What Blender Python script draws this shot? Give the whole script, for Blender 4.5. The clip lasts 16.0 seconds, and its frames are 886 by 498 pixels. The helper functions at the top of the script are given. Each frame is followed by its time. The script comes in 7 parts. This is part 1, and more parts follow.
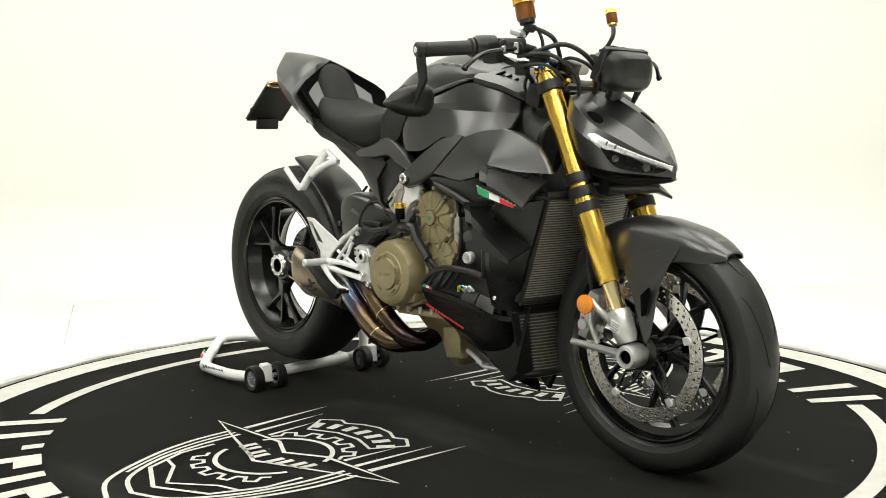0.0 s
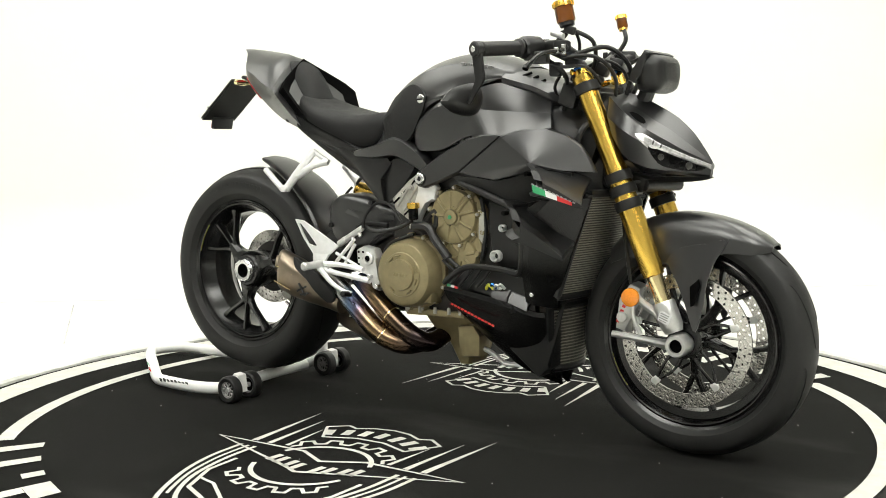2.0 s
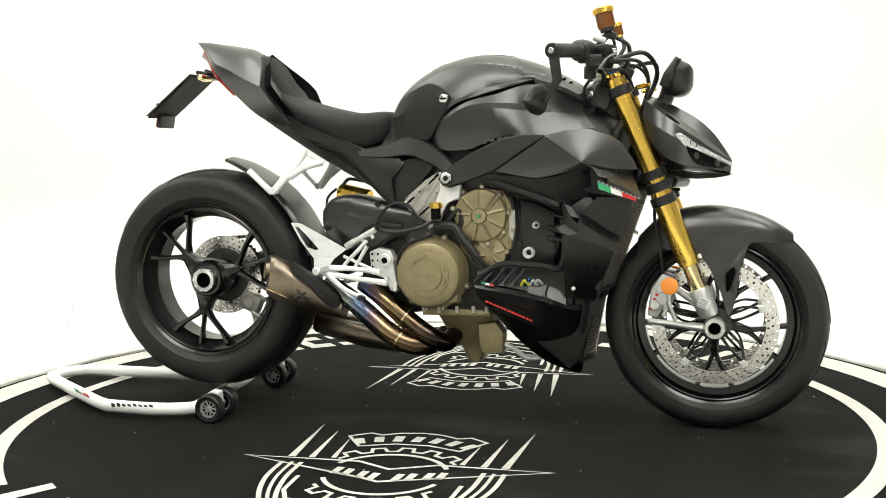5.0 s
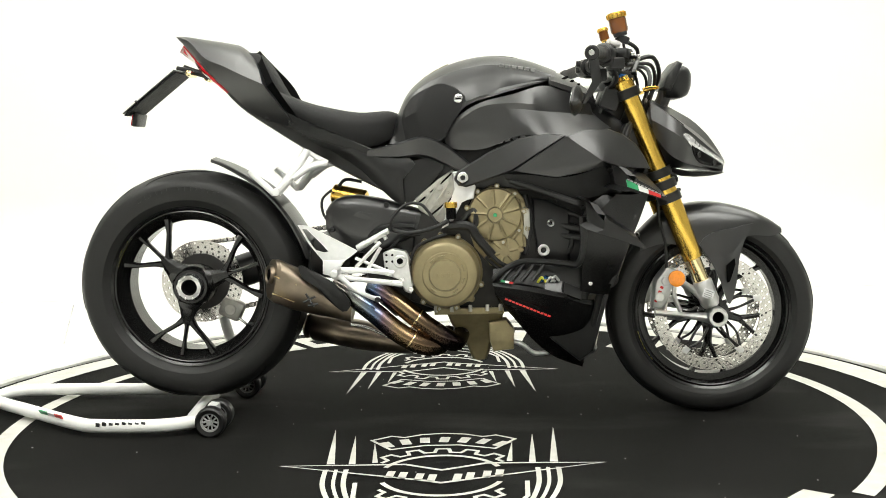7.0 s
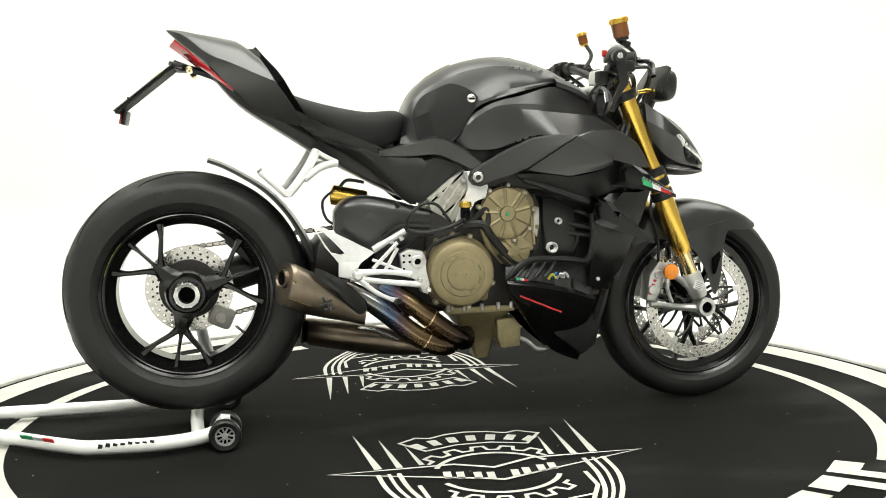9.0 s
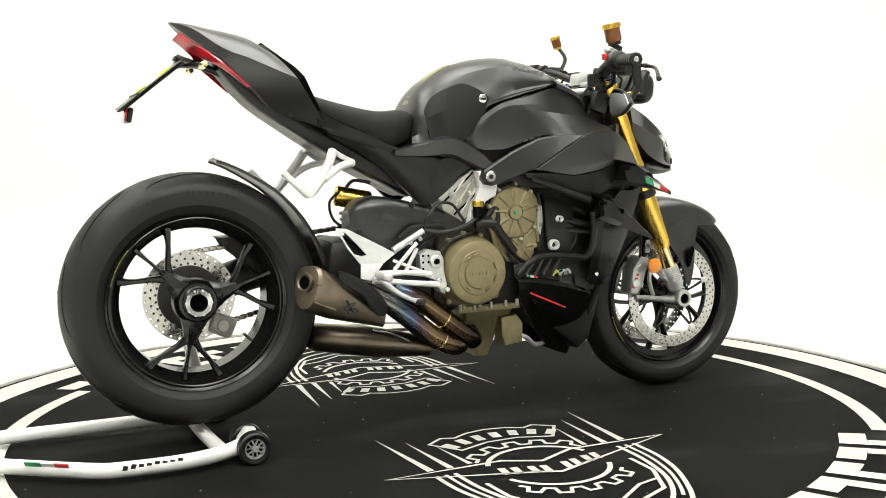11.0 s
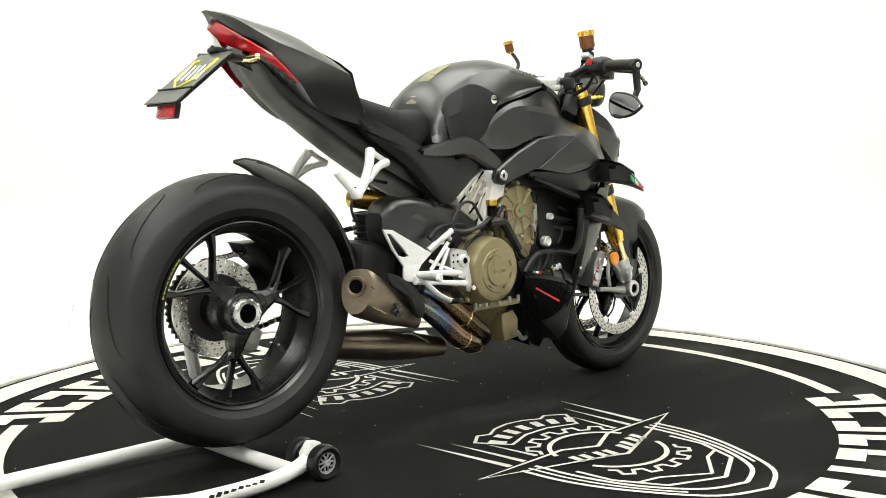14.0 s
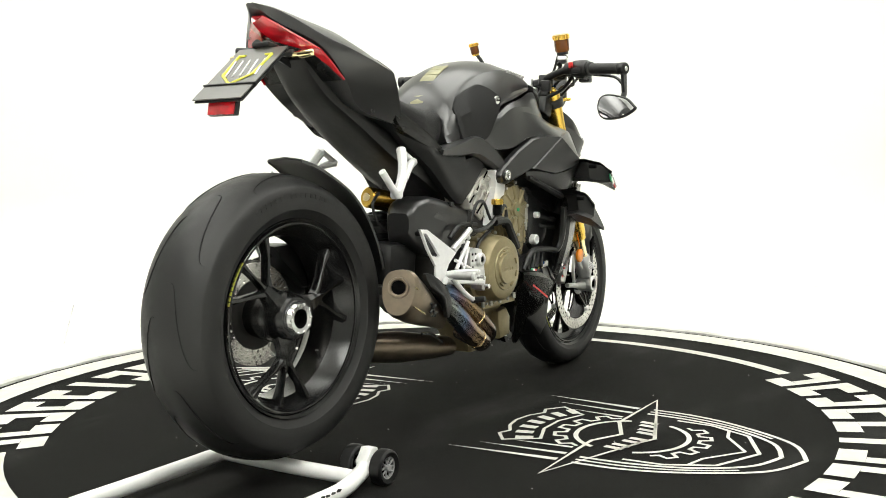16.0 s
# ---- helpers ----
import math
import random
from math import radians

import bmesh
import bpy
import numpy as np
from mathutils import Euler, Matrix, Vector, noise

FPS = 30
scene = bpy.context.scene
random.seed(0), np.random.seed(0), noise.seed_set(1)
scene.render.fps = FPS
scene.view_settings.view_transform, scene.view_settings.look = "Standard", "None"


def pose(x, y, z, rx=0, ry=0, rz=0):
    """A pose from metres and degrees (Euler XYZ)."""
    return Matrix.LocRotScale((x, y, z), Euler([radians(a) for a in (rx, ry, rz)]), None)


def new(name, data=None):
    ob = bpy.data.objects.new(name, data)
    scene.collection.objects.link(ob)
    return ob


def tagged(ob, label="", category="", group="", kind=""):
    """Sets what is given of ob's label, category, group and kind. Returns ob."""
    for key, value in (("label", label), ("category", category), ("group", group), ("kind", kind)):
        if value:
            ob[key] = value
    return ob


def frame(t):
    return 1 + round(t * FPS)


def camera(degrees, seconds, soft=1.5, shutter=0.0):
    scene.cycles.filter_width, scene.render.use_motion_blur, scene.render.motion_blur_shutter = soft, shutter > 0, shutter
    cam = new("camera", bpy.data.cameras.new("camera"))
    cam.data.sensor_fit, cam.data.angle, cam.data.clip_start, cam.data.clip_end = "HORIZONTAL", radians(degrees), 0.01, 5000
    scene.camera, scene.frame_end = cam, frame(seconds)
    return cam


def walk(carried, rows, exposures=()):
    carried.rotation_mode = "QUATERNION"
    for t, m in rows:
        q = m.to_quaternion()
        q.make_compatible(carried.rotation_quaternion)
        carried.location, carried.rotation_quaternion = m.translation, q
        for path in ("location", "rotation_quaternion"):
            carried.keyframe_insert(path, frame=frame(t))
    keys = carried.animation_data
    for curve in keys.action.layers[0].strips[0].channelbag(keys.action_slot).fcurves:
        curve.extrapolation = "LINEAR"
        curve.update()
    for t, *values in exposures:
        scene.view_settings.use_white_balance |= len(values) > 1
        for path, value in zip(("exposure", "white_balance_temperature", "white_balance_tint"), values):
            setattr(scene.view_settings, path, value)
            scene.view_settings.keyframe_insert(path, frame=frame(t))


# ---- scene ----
# camera: stands still before a turntable
cam = camera(47.28, 16.0, soft=0.9)
EYE = pose(0, -2.934, 0.7727, 0, 0, -0.3216) @ pose(0, 0, 0, 84.332) @ pose(0, 0, 0, 0, 0, -1.0748)
walk(cam, [(0.0, EYE), (16.0, EYE)], [(0.0, -0.19, 6680, 8), (1.0, -0.10, 6660, 8), (4.0, -0.02, 6640, 8), (8.0, 0.0, 6600, 8), (16.0, 0.02, 6580, 8)])

# world: plain dim grey outside a closed white studio
world = bpy.data.worlds.new("studio_world")
scene.world = world
world.use_nodes = True
world.node_tree.nodes["Background"].inputs[0].default_value = (0.9, 0.92, 1.0, 1)
world.node_tree.nodes["Background"].inputs[1].default_value = 0.3
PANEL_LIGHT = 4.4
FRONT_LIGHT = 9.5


# ---- materials ----
def mat(name, rgb, rough=0.5, metal=0.0, var=0.12, scale=60.0, bump=0.05, coat=0.0, fine=600.0, spec=0.5):
    m = bpy.data.materials.new(name)
    m.use_nodes = True
    nt = m.node_tree
    b = nt.nodes["Principled BSDF"]
    tc = nt.nodes.new("ShaderNodeTexCoord")
    n1 = nt.nodes.new("ShaderNodeTexNoise")
    n1.inputs["Scale"].default_value = scale
    n1.inputs["Detail"].default_value = 5
    n2 = nt.nodes.new("ShaderNodeTexNoise")
    n2.inputs["Scale"].default_value = fine
    n2.inputs["Detail"].default_value = 2
    for n in (n1, n2):
        nt.links.new(tc.outputs["Object"], n.inputs["Vector"])
    ramp = nt.nodes.new("ShaderNodeMapRange")
    ramp.inputs[1].default_value, ramp.inputs[2].default_value = 0.3, 0.7
    ramp.inputs[3].default_value, ramp.inputs[4].default_value = 1 - var, 1 + var
    nt.links.new(n1.outputs["Fac"], ramp.inputs[0])
    mul = nt.nodes.new("ShaderNodeVectorMath")
    mul.operation = "SCALE"
    mul.inputs[0].default_value = rgb
    nt.links.new(ramp.outputs[0], mul.inputs["Scale"])
    nt.links.new(mul.outputs[0], b.inputs["Base Color"])
    rr = nt.nodes.new("ShaderNodeMapRange")
    rr.inputs[1].default_value, rr.inputs[2].default_value = 0.3, 0.7
    rr.inputs[3].default_value, rr.inputs[4].default_value = max(0.02, rough * (1 - 0.8 * min(var, 0.25))), min(1, rough * (1 + 0.8 * min(var, 0.25)))
    nt.links.new(n1.outputs["Fac"], rr.inputs[0])
    nt.links.new(rr.outputs[0], b.inputs["Roughness"])
    b.inputs["Metallic"].default_value = metal
    b.inputs["Specular IOR Level"].default_value = spec
    b.inputs["Coat Weight"].default_value = coat
    b.inputs["Coat Roughness"].default_value = 0.12
    if bump:
        bp = nt.nodes.new("ShaderNodeBump")
        bp.inputs["Strength"].default_value = bump
        bp.inputs["Distance"].default_value = 0.002
        nt.links.new(n2.outputs["Fac"], bp.inputs["Height"])
        nt.links.new(bp.outputs[0], b.inputs["Normal"])
    return m


def titanium(name):
    """Heat-tinted pipe: bronze at the bend, violet and blue bands further back."""
    m = mat(name, (0.3, 0.25, 0.2), 0.24, 1.0, 0.2, 30)
    nt = m.node_tree
    b = nt.nodes["Principled BSDF"]
    tc = nt.nodes.new("ShaderNodeTexCoord")
    sep = nt.nodes.new("ShaderNodeSeparateXYZ")
    nt.links.new(tc.outputs["Object"], sep.inputs[0])
    no = nt.nodes.new("ShaderNodeTexNoise")
    no.inputs["Scale"].default_value = 14
    nt.links.new(tc.outputs["Object"], no.inputs["Vector"])
    add = nt.nodes.new("ShaderNodeMath")
    add.operation = "MULTIPLY_ADD"
    add.inputs[1].default_value = 0.05
    nt.links.new(no.outputs["Fac"], add.inputs[0])
    nt.links.new(sep.outputs[0], add.inputs[2])
    mr = nt.nodes.new("ShaderNodeMapRange")
    mr.inputs[1].default_value, mr.inputs[2].default_value = -0.30, 0.06
    nt.links.new(add.outputs[0], mr.inputs[0])
    cr = nt.nodes.new("ShaderNodeValToRGB")
    stops = [(0.0, (0.10, 0.085, 0.07)), (0.22, (0.20, 0.19, 0.17)), (0.34, (0.26, 0.28, 0.27)), (0.43, (0.13, 0.19, 0.31)),
             (0.50, (0.17, 0.12, 0.15)), (0.60, (0.27, 0.19, 0.105)), (0.78, (0.17, 0.115, 0.07)), (1.0, (0.04, 0.03, 0.03))]
    el = cr.color_ramp.elements
    while len(el) < len(stops):
        el.new(0.5)
    for e, (p, c) in zip(el, stops):
        e.position, e.color = p, (*c, 1)
    nt.links.new(mr.outputs[0], cr.inputs[0])
    nt.links.new(cr.outputs[0], b.inputs["Base Color"])
    return m


def glass(name, rgb, rough=0.05, trans=0.9):
    m = mat(name, rgb, rough, 0, 0.03, 20, 0)
    m.node_tree.nodes["Principled BSDF"].inputs["Transmission Weight"].default_value = trans
    return m


def glow(name, rgb, strength):
    m = bpy.data.materials.new(name)
    m.use_nodes = True
    b = m.node_tree.nodes["Principled BSDF"]
    b.inputs["Base Color"].default_value = (0.8, 0.8, 0.8, 1)
    b.inputs["Emission Color"].default_value = (*rgb, 1)
    b.inputs["Emission Strength"].default_value = strength
    return m


WHITE_WALL = mat("white_studio_paint", (0.815, 0.815, 0.768), 0.7, 0, 0.012, 1.3, 0.03, 0, 90)
UNSEEN_WALL = mat("unseen_wall_grey", (0.46, 0.46, 0.45), 0.8, 0, 0.05, 1.5, 0.05, 0, 90)
WHITE_FLOOR = mat("white_floor_paint", (0.77, 0.77, 0.732), 0.45, 0, 0.02, 2.0, 0.03, 0, 90)
CARPET = mat("black_carpet", (0.0112, 0.0112, 0.0104), 0.95, 0, 0.35, 3.5, 0.6, 0, 900, 0.04)
scuff = CARPET.node_tree
sn = scuff.nodes.new("ShaderNodeTexNoise")
sn.inputs["Scale"].default_value, sn.inputs["Detail"].default_value = 1.1, 6
st_ = scuff.nodes.new("ShaderNodeTexCoord")
sv = scuff.nodes.new("ShaderNodeMapping")
sv.inputs["Scale"].default_value = (1.0, 3.0, 1.0)
scuff.links.new(st_.outputs["Object"], sv.inputs["Vector"])
scuff.links.new(sv.outputs[0], sn.inputs["Vector"])
sr = scuff.nodes.new("ShaderNodeMapRange")
sr.inputs[1].default_value, sr.inputs[2].default_value, sr.inputs[3].default_value, sr.inputs[4].default_value = 0.54, 0.74, 0.0, 0.5
scuff.links.new(sn.outputs["Fac"], sr.inputs[0])
sm2 = scuff.nodes.new("ShaderNodeMix")
sm2.data_type = "RGBA"
sm2.inputs["B"].default_value = (0.05, 0.05, 0.047, 1)
bsdf = scuff.nodes["Principled BSDF"]
scuff.links.new(bsdf.inputs["Base Color"].links[0].from_socket, sm2.inputs["A"])
scuff.links.new(sr.outputs[0], sm2.inputs["Factor"])
scuff.links.new(sm2.outputs["Result"], bsdf.inputs["Base Color"])
CARPET_WHITE = mat("white_carpet_print", (0.55, 0.545, 0.50), 0.9, 0, 0.08, 25, 0.5, 0, 900)
RIM_GREY = mat("worn_grey_trim", (0.5, 0.5, 0.47), 0.5, 0.0, 0.45, 6, 0.2, 0, 60)
MATTE = mat("matte_black_paint", (0.0125, 0.0125, 0.0127), 0.29, 0, 0.05, 8, 0.05, 0, 1500, 0.8)
PLASTIC = mat("black_grained_plastic", (0.0078, 0.0078, 0.0078), 0.38, 0, 0.15, 40, 0.12, 0, 1400, 0.42)
GLOSS = mat("satin_black_lacquer", (0.0045, 0.0045, 0.0045), 0.26, 0, 0.1, 10, 0.0, 0, 600, 0.32)
RUBBER = mat("tyre_rubber", (0.0115, 0.0115, 0.0112), 0.50, 0, 0.25, 25, 0.2, 0, 500, 0.4)
# Near-black painted shade of the tyre grooves.
GROOVE_SHADE = mat("tread_groove_shade", (0.005, 0.005, 0.005), 0.9, 0, 0.1, 40, 0)
SEAT = mat("black_seat_cover", (0.0095, 0.0095, 0.0095), 0.6, 0, 0.12, 30, 0.35, 0, 1800, 0.25)
RIM = mat("black_cast_rim", (0.006, 0.006, 0.006), 0.22, 0.0, 0.08, 30, 0.02, 0, 600, 0.55)
GOLD = mat("gold_anodised_metal", (0.86, 0.56, 0.11), 0.25, 1, 0.02, 20, 0.0)
GOLD_PALE = mat("pale_gold_coated_metal", (0.86, 0.71, 0.40), 0.14, 1, 0.05, 20, 0.0)
SILVER = mat("bare_aluminium", (0.70, 0.70, 0.69), 0.32, 0.75, 0.1, 60, 0.08)
CAST = mat("cast_grey_metal", (0.46, 0.45, 0.41), 0.45, 0.55, 0.10, 70, 0.3, 0, 700)
SATIN_WHITE = mat("silver_painted_alloy", (0.76, 0.76, 0.755), 0.36, 0.2, 0.05, 60, 0.05)
STEEL = mat("brushed_disc_steel", (0.60, 0.585, 0.555), 0.24, 1.0, 0.12, 50, 0.1)
CHROME = mat("polished_steel", (0.66, 0.66, 0.65), 0.24, 1, 0.05, 60, 0)
ENGINE = mat("bronze_magnesium_casting", (0.262, 0.218, 0.118), 0.36, 0.4, 0.12, 40, 0.15, 0, 800)
ENGINE_DARK = mat("dark_engine_casting", (0.03, 0.029, 0.027), 0.5, 0.3, 0.2, 60, 0.2)
TITAN = titanium("heat_tinted_titanium")
MUFFLER = mat("brushed_titanium", (0.25, 0.205, 0.155), 0.36, 1, 0.2, 22, 0.08)
# Near-black painted shade for openings and grooves; also gasket, castor web, winglet screws.
HOLE_BLACK = mat("hole_shade_and_part_black", (0.002, 0.002, 0.002), 0.9, 0, 0.1, 10, 0, 0, 600, 0.05)
WHITE_COAT = mat("white_powder_coat", (0.8, 0.8, 0.78), 0.32, 0, 0.04, 20, 0.05)
LUG = mat("grey_anodised_alloy", (0.58, 0.58, 0.565), 0.34, 0.8, 0.08, 60, 0.06)
FIN = mat("dull_fin_metal", (0.34, 0.325, 0.27), 0.45, 0.7, 0.2, 90, 0.1)
AMBER = mat("amber_reflector", (0.85, 0.27, 0.02), 0.2, 0, 0.1, 200, 0.3, 0.5)
AMBER_CUP = glass("smoked_amber_plastic", (0.22, 0.07, 0.012), 0.15, 0.4)
RED_LENS = mat("red_lamp_lens", (0.42, 0.006, 0.012), 0.08, 0, 0.35, 30, 0.05, 1.0)
DARK_RED = mat("dark_red_lamp_lens", (0.10, 0.003, 0.004), 0.08, 0, 0.25, 30, 0.05, 1.0)
LENS_DARK = mat("smoked_lamp_glass", (0.003, 0.003, 0.003), 0.14, 0.0, 0.3, 90, 0.1, 0.0, 220, 0.10)
MIRROR = mat("mirror_glass", (0.9, 0.9, 0.9), 0.02, 1, 0.0, 5, 0)
CELLS = mat("radiator_cells", (0.085, 0.08, 0.066), 0.5, 0.3, 0.3, 120, 0.4, 0, 300)
RED = mat("red_print", (0.55, 0.02, 0.02), 0.4, 0, 0.05, 40, 0)
GREEN = mat("green_print", (0.03, 0.30, 0.12), 0.4, 0, 0.05, 40, 0)
PRINT_WHITE = mat("white_print", (0.7, 0.7, 0.7), 0.4, 0, 0.05, 40, 0)
PRINT_GREY = mat("grey_print", (0.30, 0.30, 0.30), 0.4, 0, 0.05, 40, 0)
PRINT_DARK = mat("dark_print", (0.03, 0.03, 0.03), 0.5, 0, 0.05, 40, 0)
PRINT_YELLOW = mat("yellow_print", (0.62, 0.60, 0.06), 0.4, 0, 0.05, 40, 0)
BLUE = mat("blue_anodised_metal", (0.05, 0.2, 0.6), 0.25, 1, 0.05, 40, 0)
SPINE = mat("yellowish_grip_pad", (0.27, 0.26, 0.15), 0.4, 0, 0.15, 40, 0.1)
PLATE = mat("grey_plate_face", (0.075, 0.075, 0.065), 0.35, 0, 0.08, 20, 0)


# ---- mesh tools ----
def part(name, bm, material, parent=None, label="", smooth=True, angle=35):
    """Links a bmesh as one mesh object, under parent if there is one, at most two levels down."""
    if parent and parent.parent and parent.parent.parent:
        parent = parent.parent
    bmesh.ops.remove_doubles(bm, verts=bm.verts[:], dist=0.00002)
    bmesh.ops.recalc_face_normals(bm, faces=bm.faces[:])
    lim = radians(angle)
    for f in bm.faces:
        f.smooth = smooth
    for e in bm.edges:
        if len(e.link_faces) == 2 and e.calc_face_angle(0) > lim:
            e.smooth = False
    me = bpy.data.meshes.new(name)
    bm.to_mesh(me)
    bm.free()
    me.materials.append(material)
    ob = new(name, me)
    if parent:
        ob.parent = parent
    if label:
        ob["label"] = label
    return ob


def mirrored(ob, parent=None):
    """The same part on the other side of the bike, as a mesh of its own."""
    me = ob.data.copy()
    for v in me.vertices:
        v.co.y = -v.co.y
    me.flip_normals()
    o = new(ob.name.split(".")[0], me)
    o.parent = parent or ob.parent
    if "label" in ob:
        o["label"] = ob["label"]
    return o


def spline(pts, sub=6, closed=False):
    """Catmull-Rom through the points."""
    P = [Vector(p) for p in pts]
    n = len(P)
    out = []
    for i in range(n if closed else n - 1):
        a, b, c, d = (P[(i - 1) % n] if closed or i else P[0], P[i], P[(i + 1) % n], P[(i + 2) % n] if closed or i + 2 < n else P[-1])
        for k in range(sub):
            t = k / sub
            out.append(0.5 * ((2 * b) + (c - a) * t + (2 * a - 5 * b + 4 * c - d) * t * t + (3 * b - a - 3 * c + d) * t ** 3))
    if not closed:
        out.append(P[-1])
    return out


def rings(bm, loops, closed_u=True, cap=True):
    rows = [[bm.verts.new(p) for p in l] for l in loops]
    for a, b in zip(rows, rows[1:]):
        n = len(a)
        for i in range(n if closed_u else n - 1):
            j = (i + 1) % n
            try:
                bm.faces.new((a[i], a[j], b[j], b[i]))
            except ValueError:
                pass
    if cap and closed_u:
        for r in (rows[0], rows[-1]):
            try:
                bm.faces.new(r)
            except ValueError:
                pass
    return rows


def tube(bm, pts, r, n=10, sub=5, cap=True):
    """Round bar along a smooth line; r is one radius or a list, one for each point."""
    P = spline(pts, sub) if len(pts) > 2 and sub > 1 else [Vector(p) for p in pts]
    rs = r if isinstance(r, (list, tuple)) else [r] * len(pts)
    loops = []
    up = Vector((0.13, 0.31, 0.94))
    for i, p in enumerate(P):
        d = (P[min(i + 1, len(P) - 1)] - P[max(i - 1, 0)]).normalized()
        s = up - d * up.dot(d)
        if s.length < 1e-3:
            s = Vector((1, 0, 0)) - d * d.x
        s.normalize()
        up = s
        t = d.cross(s)
        f = i / (len(P) - 1) * (len(rs) - 1)
        k = min(int(f), len(rs) - 2)
        rad = rs[k] + (rs[k + 1] - rs[k]) * (f - k)
        loops.append([p + rad * (math.cos(a) * s + math.sin(a) * t) for a in (math.tau * j / n for j in range(n))])
    rings(bm, loops, True, cap)
    return bm


def lathe(bm, prof, at=(0, 0, 0), axis=(0, 1, 0), n=48, closed=False):
    """Turns (radius, height) points about an axis."""
    q = Vector((0, 0, 1)).rotation_difference(Vector(axis).normalized())
    at = Vector(at)
    pts = list(prof) + ([prof[0]] if closed else [])
    loops = [[at + q @ Vector((max(r, 1e-4) * math.cos(a), max(r, 1e-4) * math.sin(a), h)) for a in (math.tau * j / n for j in range(n))] for r, h in pts]
    rings(bm, loops, True, not closed)
    return bm


def rod(bm, a, b, r, n=14, bev=0.0):
    a, b = Vector(a), Vector(b)
    h = (b - a).length
    e = min(bev or r * 0.15, h * 0.3)
    return lathe(bm, [(r - e, 0), (r, e), (r, h - e), (r - e, h)], a, b - a, n)


def block(bm, size, m=Matrix(), bev=0.004, seg=2):
    """Box with rounded edges, at the pose m."""
    g = bmesh.ops.create_cube(bm, size=1.0)
    vs = g["verts"]
    for v in vs:
        v.co = Vector((v.co.x * size[0], v.co.y * size[1], v.co.z * size[2]))
    es = list({e for v in vs for e in v.link_edges})
    if bev:
        r = bmesh.ops.bevel(bm, geom=es, offset=bev, segments=seg, affect="EDGES", profile=0.5)
        vs = list({v for f in r["faces"] for v in f.verts} | {v for v in vs if v.is_valid})
    bmesh.ops.transform(bm, matrix=m, verts=vs)
    return bm


def plate(bm, outline, y0, y1, bev=0.003, sm=0):
    """Plate with the side outline [(x, z)], from y0 to y1."""
    pts = [(x, 0, z) for x, z in outline]
    P = spline(pts, sm, True) if sm else [Vector(p) for p in pts]
    a = [bm.verts.new((p.x, y0, p.z)) for p in P]
    b = [bm.verts.new((p.x, y1, p.z)) for p in P]
    n = len(P)
    fa, fb = bm.faces.new(a), bm.faces.new(b[::-1])
    for i in range(n):
        bm.faces.new((a[i], b[i], b[(i + 1) % n], a[(i + 1) % n]))
    if bev:
        bmesh.ops.bevel(bm, geom=list(fa.edges) + list(fb.edges), offset=bev, segments=2, affect="EDGES", profile=0.5)
    return bm


def panel(bm, outline, bulge=0.01, thick=0.004, mid=None, sm=3, power=2.2):
    """Shaped sheet: outline in (x, y, z), swelling outwards by bulge towards its middle; outwards is away from the bike's middle plane."""
    P = spline(outline, sm, True) if sm else [Vector(p) for p in outline]
    c = Vector(mid) if mid else sum(P, Vector()) / len(P)
    s = -1 if c.y < 0 else 1
    ks = (1, 0.985, 0.94, 0.84, 0.68, 0.46, 0.22)
    loops = [[c + (p - c) * k + Vector((0, s * bulge * (1 - k ** power), 0)) for p in P] for k in ks]
    back = [[c + (p - c) * k + Vector((0, s * (bulge * (1 - k ** power) - thick), 0)) for p in P] for k in ks]
    rings(bm, back[::-1] + loops, True, True)
    return bm


def loft(bm, stations, prof, sub=4, psub=4):
    """Body symmetric about y = 0. stations: (x, top, bottom, half width); prof: (share of width, share of height from the top) from the top's middle to the bottom's middle."""
    st = spline([(s[0], s[1], s[2]) for s in stations], sub)
    wd = spline([(s[0], s[3], 0) for s in stations], sub)
    half = spline([(a, b, 0) for a, b in prof], psub)
    loops = []
    for p, w in zip(st, wd):
        x, top, bot, ww = p.x, p.y, p.z, max(w.y, 0.002)
        right = [(x, -q.x * ww, top + (bot - top) * q.y) for q in half]
        left = [(x, q.x * ww, top + (bot - top) * q.y) for q in half[1:-1]][::-1]
        loops.append(right + left)
    rings(bm, loops, True, True)
    return bm


def ribbon(bm, pts, w, z, closed=False, h=0.002):
    """Flat printed stroke on the floor along 2D points; w is one width or a list."""
    P = [Vector((p[0], p[1])) for p in pts]
    n = len(P)
    ws = w if isinstance(w, (list, tuple)) else [w] * n
    L, R = [], []
    for i, p in enumerate(P):
        a = P[(i - 1) % n] if closed or i else P[0]
        b = P[(i + 1) % n] if closed or i < n - 1 else P[-1]
        d1 = (p - a).normalized() if (p - a).length > 1e-6 else (b - p).normalized()
        d2 = (b - p).normalized() if (b - p).length > 1e-6 else d1
        t = (d1 + d2)
        t = t.normalized() if t.length > 1e-3 else d1
        k = 1 / max(0.5, abs(t.dot(d1)))
        nrm = Vector((-t.y, t.x)) * ws[i] / 2 * k
        L.append(bm.verts.new((p.x + nrm.x, p.y + nrm.y, z)))
        R.append(bm.verts.new((p.x - nrm.x, p.y - nrm.y, z)))
    for i in range(n if closed else n - 1):
        j = (i + 1) % n
        bm.faces.new((R[i], R[j], L[j], L[i]))
    return bm


def empty(name, label, category, group="", kind=""):
    ob = new(name)
    ob.empty_display_size = 0.1
    return tagged(ob, label, category, group, kind)


B = bmesh.new

